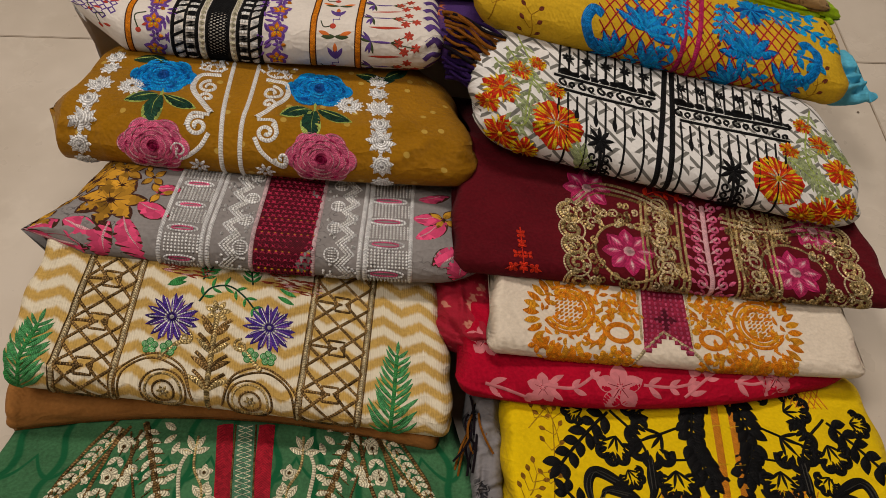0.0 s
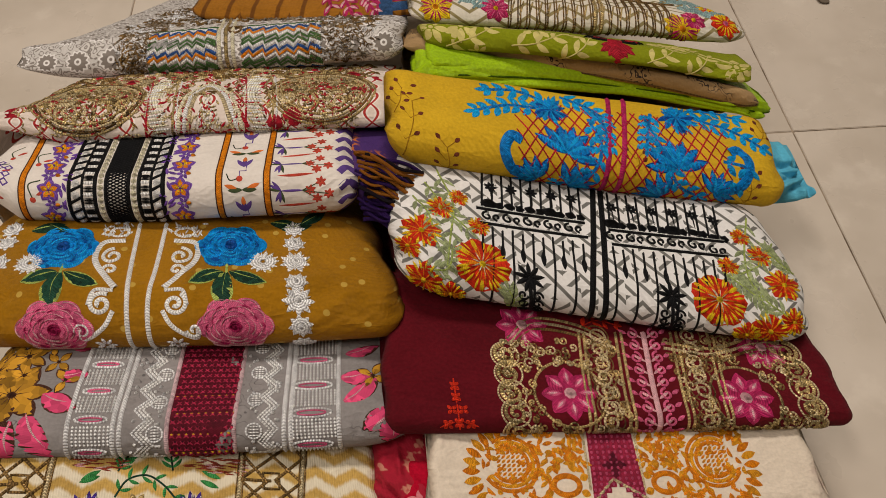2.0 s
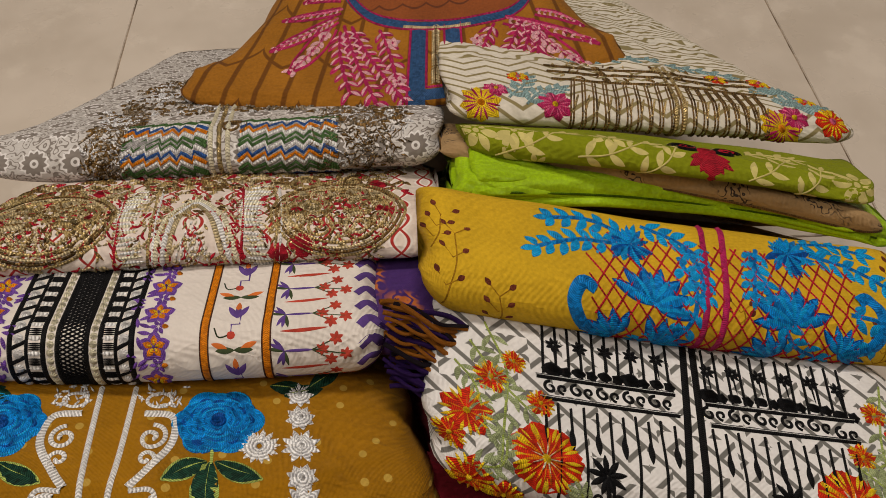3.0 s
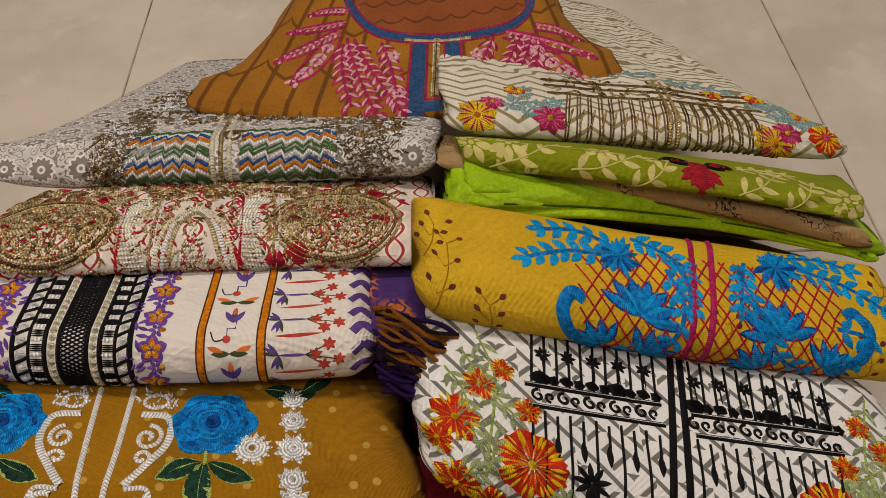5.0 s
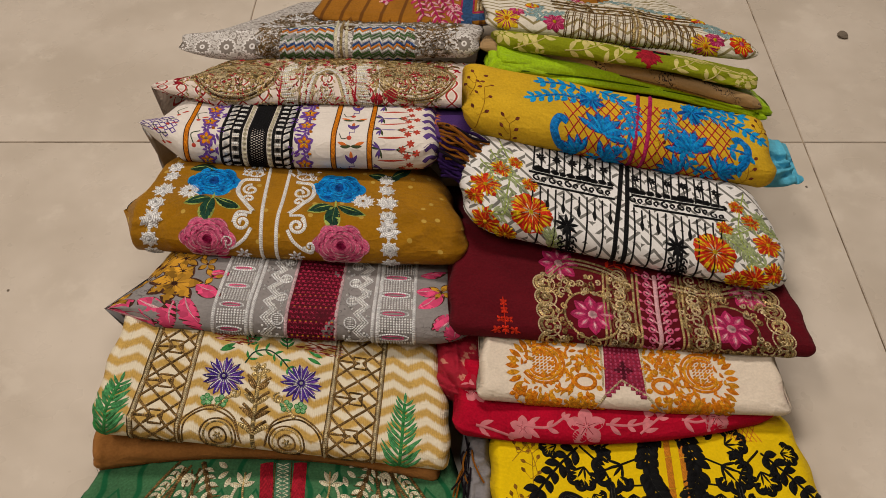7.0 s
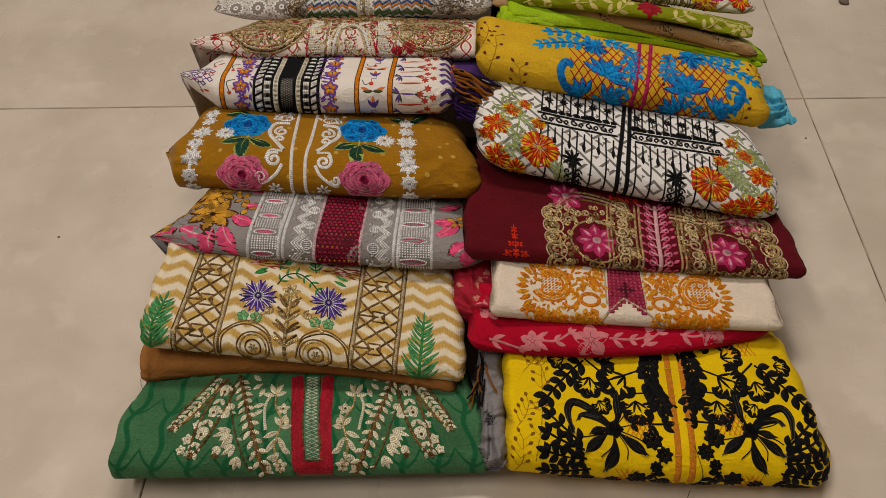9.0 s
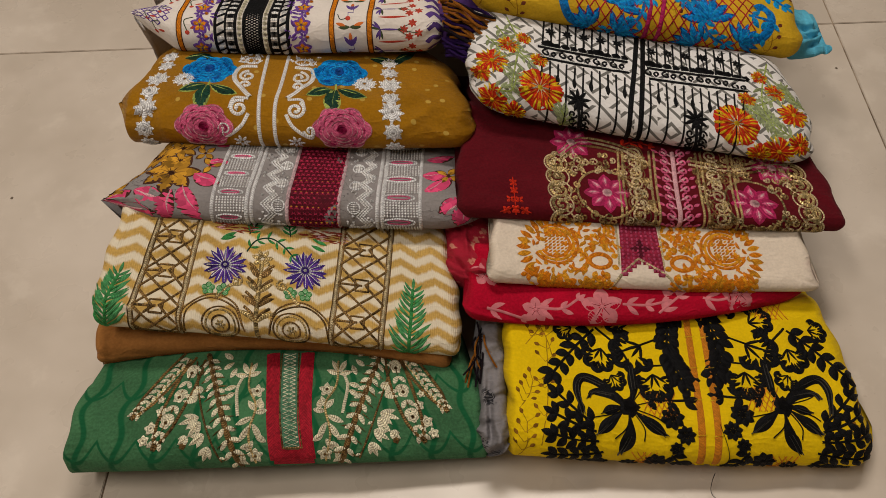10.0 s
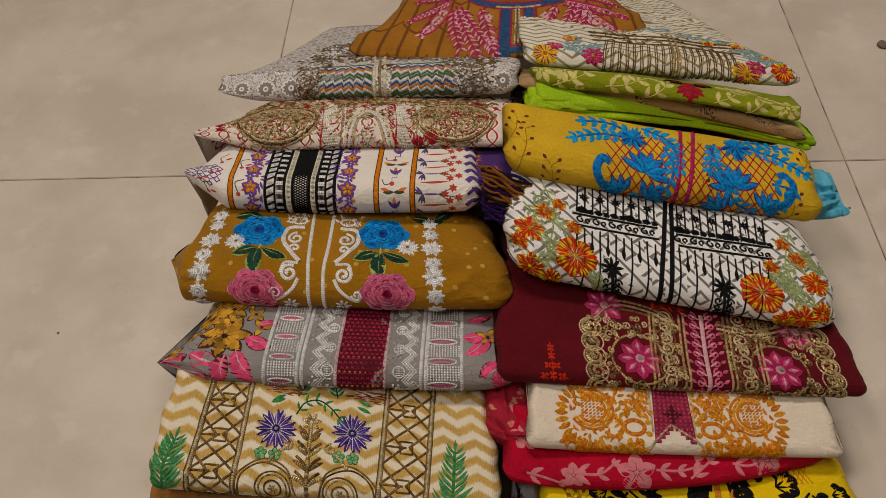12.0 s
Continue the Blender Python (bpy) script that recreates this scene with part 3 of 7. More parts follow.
def arch_ground():
    """Brown cloth with darker bars and pointed arches."""
    n = Nodes("brown_arch_print_cotton", 0.6, 0.0, 0.2, 0.08)
    u, v = n.uv()
    a = line_mask(n, u, 0.024, 0.0042, 0.35)
    z = n.math("ADD", v, n.math("MULTIPLY", n.math("POWER", tri(n, u, 0.048), 0.6), 0.022))
    b = line_mask(n, z, 0.058, 0.004, 0.35)
    n.color(n.mix(n.math("MULTIPLY", n.math("MAXIMUM", a, b), 0.75), cloth_colour(n, (0.31, 0.125, 0.012), 0.22), (0.085, 0.026, 0.006)))
    weave_bump(n)
    return n.mat


def wave_ground():
    """White cloth with wandering olive-gold lines."""
    n = Nodes("white_wave_print_cotton", 0.7, 0.0, 0.1, 0.08)
    u, v = n.uv()
    s = n.math("ADD", v, n.math("MULTIPLY", tri(n, u, 0.036), 0.012))
    front = line_mask(n, s, 0.0135, 0.0036, 0.3)
    q = n.math("ADD", v, n.math("MULTIPLY", n.noise(n.uvvec, 26.0, 2.0), 0.05))
    back = line_mask(n, q, 0.0105, 0.0036, 0.35)
    f = n.step(v, 0.11, 0.12)
    m = n.math("ADD", n.math("MULTIPLY", front, n.math("SUBTRACT", 1.0, f)), n.math("MULTIPLY", back, f))
    n.color(n.mix(m, cloth_colour(n, (0.70, 0.65, 0.55), 0.1), (0.27, 0.22, 0.10)))
    weave_bump(n)
    return n.mat


def dotted_ground():
    n = Nodes("mustard_dotted_satin", 0.42, 0.0, 0.25, 0.08)
    u, v = n.uv()
    d = n.voronoi(n.uvvec, 38.0, "F1", "Distance", 0.75)
    m = n.math("SUBTRACT", 1.0, n.step(d, 0.085, 0.105))
    n.color(n.mix(m, cloth_colour(n, (0.30, 0.135, 0.004), 0.2), (0.46, 0.29, 0.05)))
    weave_bump(n)
    return n.mat


def blotched(name, colour, blot, scale=30.0, lo=0.52, hi=0.66, rough=0.7):
    n = Nodes(name, rough, 0.0, 0.15, 0.3)
    n.uv()
    m = n.step(n.noise(n.uvvec, scale, 3.0), lo, hi)
    n.color(n.mix(m, cloth_colour(n, colour, 0.12), blot))
    weave_bump(n)
    return n.mat


def scribble(name, colour, ink, scale=60.0, width=0.03):
    """Cloth with loose drawn lines, like a line print of sprigs."""
    n = Nodes(name, 0.7, 0.0, 0.1, 0.3)
    n.uv()
    a = n.noise(n.uvvec, scale, 2.0)
    gate = n.step(n.noise(n.uvvec, scale * 0.35, 1.0), 0.52, 0.58)
    m = n.math("MULTIPLY", line_mask(n, a, 0.12, width, 0.4), gate)
    n.color(n.mix(m, cloth_colour(n, colour, 0.15), ink))
    weave_bump(n)
    return n.mat


# ---- floor and room ----
def tile_material():
    n = Nodes("cream_porcelain", 0.28, 0.0, 0.0, 0.5)
    info = n.node("ShaderNodeObjectInfo")
    tc = n.node("ShaderNodeTexCoord")
    off = n.node("ShaderNodeVectorMath")
    off.operation = "ADD"
    n.tree.links.new(tc.outputs["Object"], off.inputs[0])
    n.tree.links.new(n.vec(n.math("MULTIPLY", info.outputs["Random"], 40.0), 0.0), off.inputs[1])
    p = off.outputs[0]
    cloud = n.noise(p, 5.0, 4.0, 0.6)
    vein = n.noise(p, 13.0, 6.0, 0.65)
    c = n.mix(n.step(cloud, 0.32, 0.68), (0.485, 0.420, 0.345), (0.585, 0.515, 0.435))
    c = n.mix(n.math("MULTIPLY", n.step(vein, 0.54, 0.66), 0.34), c, (0.68, 0.61, 0.52))
    dirt = n.step(n.noise(p, 190.0, 2.0), 0.72, 0.78)
    c = n.mix(n.math("MULTIPLY", dirt, 0.25), c, (0.30, 0.24, 0.18))
    n.color(c)
    smear = n.noise(p, 18.0, 3.0)
    n.put(n.math("ADD", n.math("MULTIPLY", smear, 0.18), 0.20), n.bsdf.inputs["Roughness"])
    n.bump(n.noise(p, 3.0, 2.0), 0.05, 0.002)
    return n.mat


def wall_paint(name, colour):
    n = Nodes(name, 0.85)
    p = n.obj()
    n.color(n.mix(n.step(n.noise(p, 2.0, 4.0), 0.3, 0.7), colour, tuple(c * 0.93 for c in colour)))
    n.bump(n.noise(p, 120.0, 2.0), 0.1, 0.001)
    return n.mat


def grout_material():
    n = Nodes("dark_grout", 0.9)
    p = n.obj()
    n.color(n.mix(n.step(n.noise(p, 25.0, 4.0), 0.35, 0.65), (0.12, 0.085, 0.055), (0.34, 0.27, 0.20)))
    return n.mat


TILE = tile_material()
floor = tagged(new("floor", box_mesh("floor", 5.6, 5.6, 0.06)), "cream porcelain tile floor with thin dark grout", "floor", kind="structure")
floor.location = (0.087, 1.175, -0.0315)
floor.data.materials.append(grout_material())

PLASTER = wall_paint("warm_grey_plaster", (0.42, 0.385, 0.34))
for nm, x, y, sx, sy in (("wall_north", 0.087, 4.025, 5.8, 0.1), ("wall_south", 0.087, -1.675, 5.8, 0.1), ("wall_east", 2.937, 1.175, 0.1, 5.6), ("wall_west", -2.763, 1.175, 0.1, 5.6)):
    w = tagged(new(nm, box_mesh(nm, sx, sy, 2.9)), "plain warm grey plaster wall", "wall", kind="structure")
    w.location = (x, y, 1.45)
    w.data.materials.append(PLASTER)
ceil = tagged(new("ceiling", box_mesh("ceiling", 5.8, 5.8, 0.1)), "plain warm grey ceiling", "ceiling", kind="structure")
ceil.location = (0.087, 1.175, 2.952)
ceil.data.materials.append(PLASTER)


# ---- left column of garments, from the front ----
# green voile tunic with a red placket
g = garment(GREEN, "folded_tunic", green_ground(), "green voile tunic with gold sprays and red placket, folded")
random.seed(1)
s = Stitch(GREEN, RED_TH)
s.stroke([(0.1765, 0.165), (0.1835, 0.115), (0.189, 0.062)], 0.0135, 0.0006, smooth=True)
s.stroke([(0.212, 0.165), (0.2125, 0.115), (0.2145, 0.062)], 0.0135, 0.0006)
s.stroke([(0.185, 0.064), (0.2195, 0.063)], 0.016, 0.0006)
s.done("placket_band", g, "crimson satin-stitched band")
s = Stitch(GREEN, thread("sea_green_thread", (0.10, 0.26, 0.15)), CREAM_TH, GOLD_DARK)
s.stroke([(0.194, 0.165), (0.198, 0.115), (0.202, 0.074)], 0.016, 0.0004)
s.use(1)
for i in range(22):
    a, b = 0.164 - 0.0041 * i, 0.164 - 0.0041 * (i + 1)
    ca, cb = 0.194 + 0.008 * (0.164 - a) / 0.09, 0.194 + 0.008 * (0.164 - b) / 0.09
    s.stroke([(ca - 0.006, a), (cb + 0.006, b)], 0.0008, 0.0007, smooth=False)
    s.stroke([(ca + 0.006, a), (cb - 0.006, b)], 0.0008, 0.0007, smooth=False)
s.use(2)
for d in (-0.0085, 0.0085):
    s.stroke([(0.194 + d, 0.165), (0.198 + d, 0.115), (0.202 + d, 0.073)], 0.0016, 0.001)
s.stroke([(0.193, 0.073), (0.211, 0.073)], 0.0016, 0.001)
s.done("lace_insert", g, "pale green net lace strip edged in gold")
def green_side(mirror):
    def mx(u, v):
        return (0.3995 - u if mirror else u, v)

    k = -1 if mirror else 1
    s = Stitch(GREEN, GOLD, CREAM_TH, GOLD_DARK)
    frond(s, (mx(0.092, 0.166), mx(0.073, 0.132), mx(0.058, 0.100)), 0.0165, 2, 1, 11, edge=0.0032)
    s.use(0).stroke([mx(0.094, 0.160), mx(0.076, 0.128), mx(0.063, 0.101)], 0.0012, 0.0013)
    s.done("outer_frond", g, "gold-corded frond filled with cream stitches")
    s = Stitch(GREEN, GOLD, CREAM_TH, GOLD_DARK)
    frond(s, (mx(0.100, 0.160), mx(0.097, 0.112), mx(0.083, 0.074)), 0.0195, 2, 1, 10, 1, 0.0032)
    for u, v, r in ((0.083, 0.107, 0.0055), (0.078, 0.092, 0.0060), (0.074, 0.082, 0.0050), (0.079, 0.118, 0.0040)):
        s.use(1).petals(mx(u, v), r, 5, r * 0.75, 30, 0.05, 0.0012)
    s.done("blossom_frond", g, "gold-corded frond set with cream blossoms")
    s = Stitch(GREEN, GOLD, CREAM_TH, GOLD_DARK)
    twig(s, (mx(0.100, 0.158), mx(0.118, 0.108), mx(0.141, 0.062)), 2, 1, 4, 0.006, 0.0026, (k,))
    for u, v, a, l in ((0.113, 0.116, 150, 0.016), (0.119, 0.101, 200, 0.018), (0.121, 0.097, 235, 0.016), (0.126, 0.086, 215, 0.015), (0.116, 0.128, 190, 0.011), (0.130, 0.076, 250, 0.014), (0.112, 0.084, 215, 0.010)):
        aa = 180 - a if mirror else a
        for d in (-28, 0, 28):
            s.use(1).leaf(mx(u, v), aa + d, l * (1.0 if d == 0 else 0.8), 0.0048, 0.0012)
        s.use(0).leaf(mx(u, v), aa, l * 0.9, 0.0008, 0.0019)
    s.use(2).blob(mx(0.108, 0.077), 0.0030, 0.0012, 0.15)
    s.done("white_leaf_spray", g, "cream leaf clusters on a dark gold stem")
    s = Stitch(GREEN, GOLD, CREAM_TH, GOLD_DARK)
    path = (mx(0.109, 0.166), mx(0.132, 0.122), mx(0.157, 0.056))
    twig(s, path, 2, 1, 12, 0.0105, 0.0048, (1, -1), 0.0042, 52)
    off = (mx(0.1115, 0.166), mx(0.1345, 0.122), mx(0.1595, 0.056))
    s.use(2).stroke([along(off, t)[0] for t in np.linspace(0, 1, 7)], 0.0013, 0.0013)
    for i in range(10):
        p, a = along(path, 0.08 + 0.09 * i)
        for sg in (1, -1):
            s.use(2).leaf((p[0] + 0.003 * sg, p[1] - 0.002), a + sg * 70, 0.0085, 0.0009, 0.0014)
    s.done("leaf_spray", g, "long gold stem with cream leaves")
    s = Stitch(GREEN, CREAM_TH, GOLD, GOLD_DARK)
    s.use(0).stroke([mx(0.150, 0.140), mx(0.1475, 0.127), mx(0.153, 0.101)], 0.0030, 0.0012)
    s.use(1).stroke([mx(0.156, 0.155), mx(0.158, 0.130), mx(0.168, 0.110), mx(0.164, 0.085), mx(0.170, 0.060)], 0.0022, 0.0011)
    for u, v, r in ((0.167, 0.125, 0.0072), (0.170, 0.067, 0.0070)):
        s.use(0).petals(mx(u, v), r, 5, r * 0.72, 18, 0.12, 0.0013)
        s.use(2).blob(mx(u, v), r * 0.2, 0.0018, n=6)
    for u, v, a, l in ((0.155, 0.143, 60, 0.013), (0.155, 0.143, 120, 0.013), (0.155, 0.141, 20, 0.012), (0.155, 0.141, 170, 0.012), (0.146, 0.131, 200, 0.010), (0.146, 0.124, 215, 0.009), (0.168, 0.108, 70, 0.010), (0.168, 0.106, 130, 0.011), (0.168, 0.104, 10, 0.010), (0.166, 0.100, 205, 0.014),
                       (0.166, 0.094, 235, 0.017), (0.167, 0.094, 300, 0.015), (0.170, 0.084, 330, 0.010), (0.172, 0.116, 280, 0.010), (0.138, 0.156, 220, 0.010), (0.142, 0.150, 250, 0.010), (0.136, 0.160, 150, 0.011), (0.168, 0.080, 240, 0.010), (0.168, 0.076, 190, 0.010), (0.160, 0.070, 260, 0.010)):
        aa = 180 - a if mirror else a
        s.use(0).leaf(mx(u, v), aa, l * 1.1, 0.0056, 0.0012)
        s.use(1).leaf(mx(u, v), aa, l * 0.95, 0.0008, 0.0019)
    s.done("white_sprig", g, "cream flowering sprig beside the placket")


for side in (False, True):
    green_side(side)

# tan lining cloth with a frayed hem
g = garment(TAN, "folded_cloth", plain_cloth("tan_cotton", (0.36, 0.155, 0.042), 0.8), "plain tan cotton cloth with frayed hem under a tunic", "cloth")
s = Stitch(TAN, thread("tan_fray", (0.30, 0.12, 0.03)), RUST)
random.seed(2)
for i in range(100):
    u = random.uniform(0.008, TAN.width - 0.008)
    s.use(i % 4 == 0)
    s.leaf((u, 0.010), random.uniform(-130, -50), random.uniform(0.002, 0.006), 0.0005, 0.0006, random.uniform(-30, 30))
s.use(0).stroke([(0.006, 0.0125), (0.10, 0.0135), (0.2, 0.0125), (TAN.width - 0.01, 0.013)], 0.0016, 0.0006)
s.done("frayed_hem", g)

# ochre zigzag tunic
g = garment(BEIGE, "folded_tunic", zigzag_ground(), "ochre and white zigzag cotton tunic with gold lattice embroidery, folded")
for (a0, a1), (b0, b1) in ((((0.034, 0.018), (0.047, 0.150)), ((0.0765, 0.018), (0.0835, 0.155))), (((0.205, 0.018), (0.2175, 0.165)), ((0.2475, 0.018), (0.2635, 0.165)))):
    s = Stitch(BEIGE, GOLD_PALE, GOLD_DARK)
    for p, q in ((a0, a1), (b0, b1)):
        s.use(0).stroke([p, q], 0.0030, 0.0012, smooth=False)
        for d in (-0.0022, 0.0022):
            s.use(1).stroke([(p[0] + d, p[1]), (q[0] + d, q[1])], 0.0011, 0.0010, smooth=False)
    s.use(1)
    n_cell = 4
    for i in range(n_cell):
        t0, t1 = i / n_cell, (i + 1) / n_cell
        tm = 0.5 * (t0 + t1)
        A0, A1, B0, B1 = lerp(a0, a1, t0), lerp(a0, a1, t1), lerp(b0, b1, t0), lerp(b0, b1, t1)
        AM, BM = lerp(a0, a1, tm), lerp(b0, b1, tm)
        C = lerp(AM, BM, 0.5)
        for p, q in ((A0, B1), (A1, B0), (A0, lerp(A0, B0, 0.5)), (AM, lerp(A1, B1, 0.45)), (BM, lerp(A0, B0, 0.55)), (AM, lerp(A0, B0, 0.42)), (BM, lerp(A1, B1, 0.58))):
            s.stroke([p, q], 0.0023, 0.0010, smooth=False)
        r = 0.0058
        E = lerp(A0, B0, 0.5)
        s.stroke([(E[0] - r, E[1] - r), (E[0] + r, E[1] - r), (E[0] + r, E[1] + r), (E[0] - r, E[1] + r), (E[0] - r, E[1] - r)], 0.0021, 0.0011, smooth=False)
    s.done("lattice_border", g, "antique gold basketwork border")
for c in ((0.111, 0.096), (0.182, 0.099)):
    s = Stitch(BEIGE, PURPLE, LILAC, SILVER)
    s.petals(c, 0.0195, 16, 0.0046, 5, 0.2, 0.0010, jitter=5)
    s.use(1).petals(c, 0.0165, 15, 0.0020, 17, 0.25, 0.0015)
    s.use(2).petals(c, 0.0165, 16, 0.0011, 5, 0.22, 0.0019, shape="even")
    s.use(0).blob(c, 0.0048, 0.0016)
    s.use(2).blob(c, 0.0024, 0.0024, n=7)
    s.done("flower", g, "violet star flower with white stitching")
    for dx in (-0.0115, 0.0015):
        s = Stitch(BEIGE, LEAF, thread("mint_thread", (0.25, 0.50, 0.24)))
        cc = (c[0] + dx, c[1] - 0.0235)
        s.use(1).petals(cc, 0.0062, 5, 0.0048, 20, 0.1)
        for i in range(5):
            a = math.radians(20 + 72 * i)
            s.use(0).ring((cc[0] + 0.0035 * math.cos(a), cc[1] + 0.0035 * math.sin(a)), 0.0024, 0.0008)
        s.done("leaf_sprig", g)
s = Stitch(BEIGE, GOLD, GOLD_DARK)
for sg in (-1, 1):
    X = 0.143
    for r in (0.0155, 0.0125, 0.0075):
        s.use(1 if r != 0.0125 else 0).ring((X + sg * 0.030, 0.041), r, 0.0016, 0.001)
    s.use(0).petals((X + sg * 0.030, 0.041), 0.0045, 6, 0.0022)
    for off in (0.0, 0.0035):
        s.use(1).stroke([(X + sg * (0.062 + off), 0.030), (X + sg * (0.058 + off), 0.052), (X + sg * 0.040, 0.064 + off), (X + sg * 0.018, 0.056 + off), (X + sg * 0.010, 0.036)], 0.0017, 0.001)
    s.use(0).spiral((X + sg * 0.020, 0.082), 0.0055, 0.002, 90, 1.3, hand=sg)
    s.use(0).stroke([(X + sg * 0.016, 0.080), (X + sg * 0.024, 0.078), (X + sg * 0.032, 0.069), (X + sg * 0.036, 0.065)], 0.0036, 0.0012)
    for k in range(4):
        y = 0.045 + 0.014 * k
        s.use(k % 2).stroke([(X, y), (X + sg * 0.006, y + 0.006), (X + sg * (0.016 - 0.002 * k), y + 0.010)], 0.0050, 0.0012, "leaf")
        s.use(1).stroke([(X, y + 0.002), (X + sg * 0.005, y + 0.009), (X + sg * 0.011, y + 0.014)], 0.0028, 0.0012)
s.use(0).stroke([(0.143, 0.028), (0.143, 0.104)], 0.0040, 0.0012)
s.use(0).petals((0.143, 0.106), 0.010, 7, 0.0044, 12)
s.done("scroll_motif", g, "gold tree and double scroll motif")
for base, top in (((0.010, 0.022), (0.021, 0.078)), ((0.272, 0.018), (0.280, 0.094))):
    s = Stitch(BEIGE, LEAF, thread("fern_thread", (0.09, 0.36, 0.13)), GOLD_PALE)
    s.spray([base, lerp(base, top, 0.5), top], 13, 0.029, 0.0036, 42, 0.0030, 0, 1, shrink=0.6)
    s.use(0)
    for i in range(10):
        p = lerp(base, top, 0.06 + 0.09 * i)
        for sg in (1, -1):
            s.leaf(p, 90 + sg * 48, 0.019 * (1 - 0.05 * i), 0.0010, 0.0013)
    s.done("fern_motif", g, "bright green embroidered fern")
s = Stitch(BEIGE, LEAF, LEAF_DK)
for pts in (((0.128, 0.112), (0.135, 0.124), (0.148, 0.128), (0.160, 0.122), (0.170, 0.112)), ((0.128, 0.130), (0.134, 0.142), (0.132, 0.150)), ((0.166, 0.132), (0.164, 0.146), (0.170, 0.152))):
    s.spray(pts, 6, 0.009, 0.0026, 50, 0.0014, 1, 0, shrink=0.1)
for p, a in (((0.104, 0.123), 30), (((0.116, 0.126)), 200), ((0.186, 0.126), -20), ((0.200, 0.128), 160)):
    s.use(0).leaf(p, a, 0.014, 0.004)
s.done("vine", g)
for u0, u1 in ((0.090, 0.130), (0.172, 0.214)):
    s = Stitch(BEIGE, thread("brick_red_thread", (0.34, 0.06, 0.03)), PINK_LT)
    random.seed(int(u0 * 1000))
    for i in range(90):
        u, v = random.uniform(u0, u1), random.uniform(0.131, 0.158)
        s.use(i % 5 == 0).leaf((u, v), random.uniform(-12, 12), 0.008, 0.0012, 0.0009)
    s.done("stitched_patch", g, "brick red long-stitch patch")

# grey satin tunic with silver bands
g = garment(GREY, "folded_tunic", scribble("grey_satin", (0.245, 0.225, 0.22), (0.11, 0.10, 0.10), 45.0, 0.012), "shiny grey tunic with silver bands and pink floral ends, folded")
V0, V1 = 0.020, 0.135


def band_lines(c, pairs, v0, v1, mat, w, parent, name, label=""):
    s = Stitch(c, mat)
    for ub, ut in pairs:
        s.stroke([(ub, v0), (0.5 * (ub + ut), 0.5 * (v0 + v1)), (ut, v1)], w, 0.0013)
    return s.done(name, parent, label)


for ub, ut in ((0.113, 0.116), (0.143, 0.146), (0.1475, 0.1505), (0.255, 0.259), (0.2595, 0.2635), (0.293, 0.2955)):
    band_lines(GREY, ((ub, ut),), V0, V1, SILVER, 0.0032, g, "silver_cord")
for ub, ut in ((0.178, 0.181), (0.222, 0.226)):
    band_lines(GREY, ((ub, ut),), V0, V1, thread("pale_pink_cord", (0.75, 0.52, 0.55)), 0.0030, g, "pink_cord")
s = Stitch(GREY, thread("claret_panel", (0.13, 0.005, 0.018)))
s.stroke([(0.2, V0), (0.2015, 0.08), (0.2035, V1)], 0.042, 0.0002)
panel = s.done("claret_panel", g, "claret panel of crossed gold knots")
s = Stitch(GREY, thread("rose_claret_thread", (0.50, 0.030, 0.085)), thread("dark_hole", (0.03, 0.004, 0.01)), AMBER)
for r in range(24):
    v = V0 + 0.003 + r * 0.0048
    for k in range(9):
        u = 0.1815 + 0.0047 * k + 0.0035 * (v - V0) / 0.115 + (0.0023 if r % 2 else 0)
        s.use(0).leaf((u - 0.002, v), 40, 0.0046, 0.0016, 0.0011)
        s.use(0).leaf((u + 0.002, v), 140, 0.0046, 0.0016, 0.0011)
        s.use(2 if (r % 3 == 0 and v < 0.085) else 1).blob((u, v + 0.0024), 0.00115, 0.0007, n=5)
s.done("knot", panel, "crossed claret stitches with gold knots")
random.seed(4)
for u0, u1, ut in ((0.115, 0.142, 0.003), (0.257, 0.292, 0.003)):
    s = Stitch(GREY, SILVER, WHITE_TH, PINK)
    w = u1 - u0
    for blk in range(5):
        vb = V0 + 0.004 + blk * 0.0235
        for r in range(6):
            for k in range(int(w / 0.0026)):
                u = u0 + 0.0022 + k * 0.0026 + ut * (vb - V0) / 0.115
                s.use((r + k) % 2).leaf((u, vb + r * 0.0024), 90, 0.0026, 0.0017, 0.0011)
        c = (0.5 * (u0 + u1) + ut * (vb - V0) / 0.115, vb + 0.0188)
        s.use(0).ring(c, w * 0.40, 0.0016, 0.001, sq=0.24)
        s.use(2).ring(c, w * 0.28, 0.0010, 0.0008, sq=0.18)
    s.done("silver_band", g, "silver woven-stitch band with long ovals")
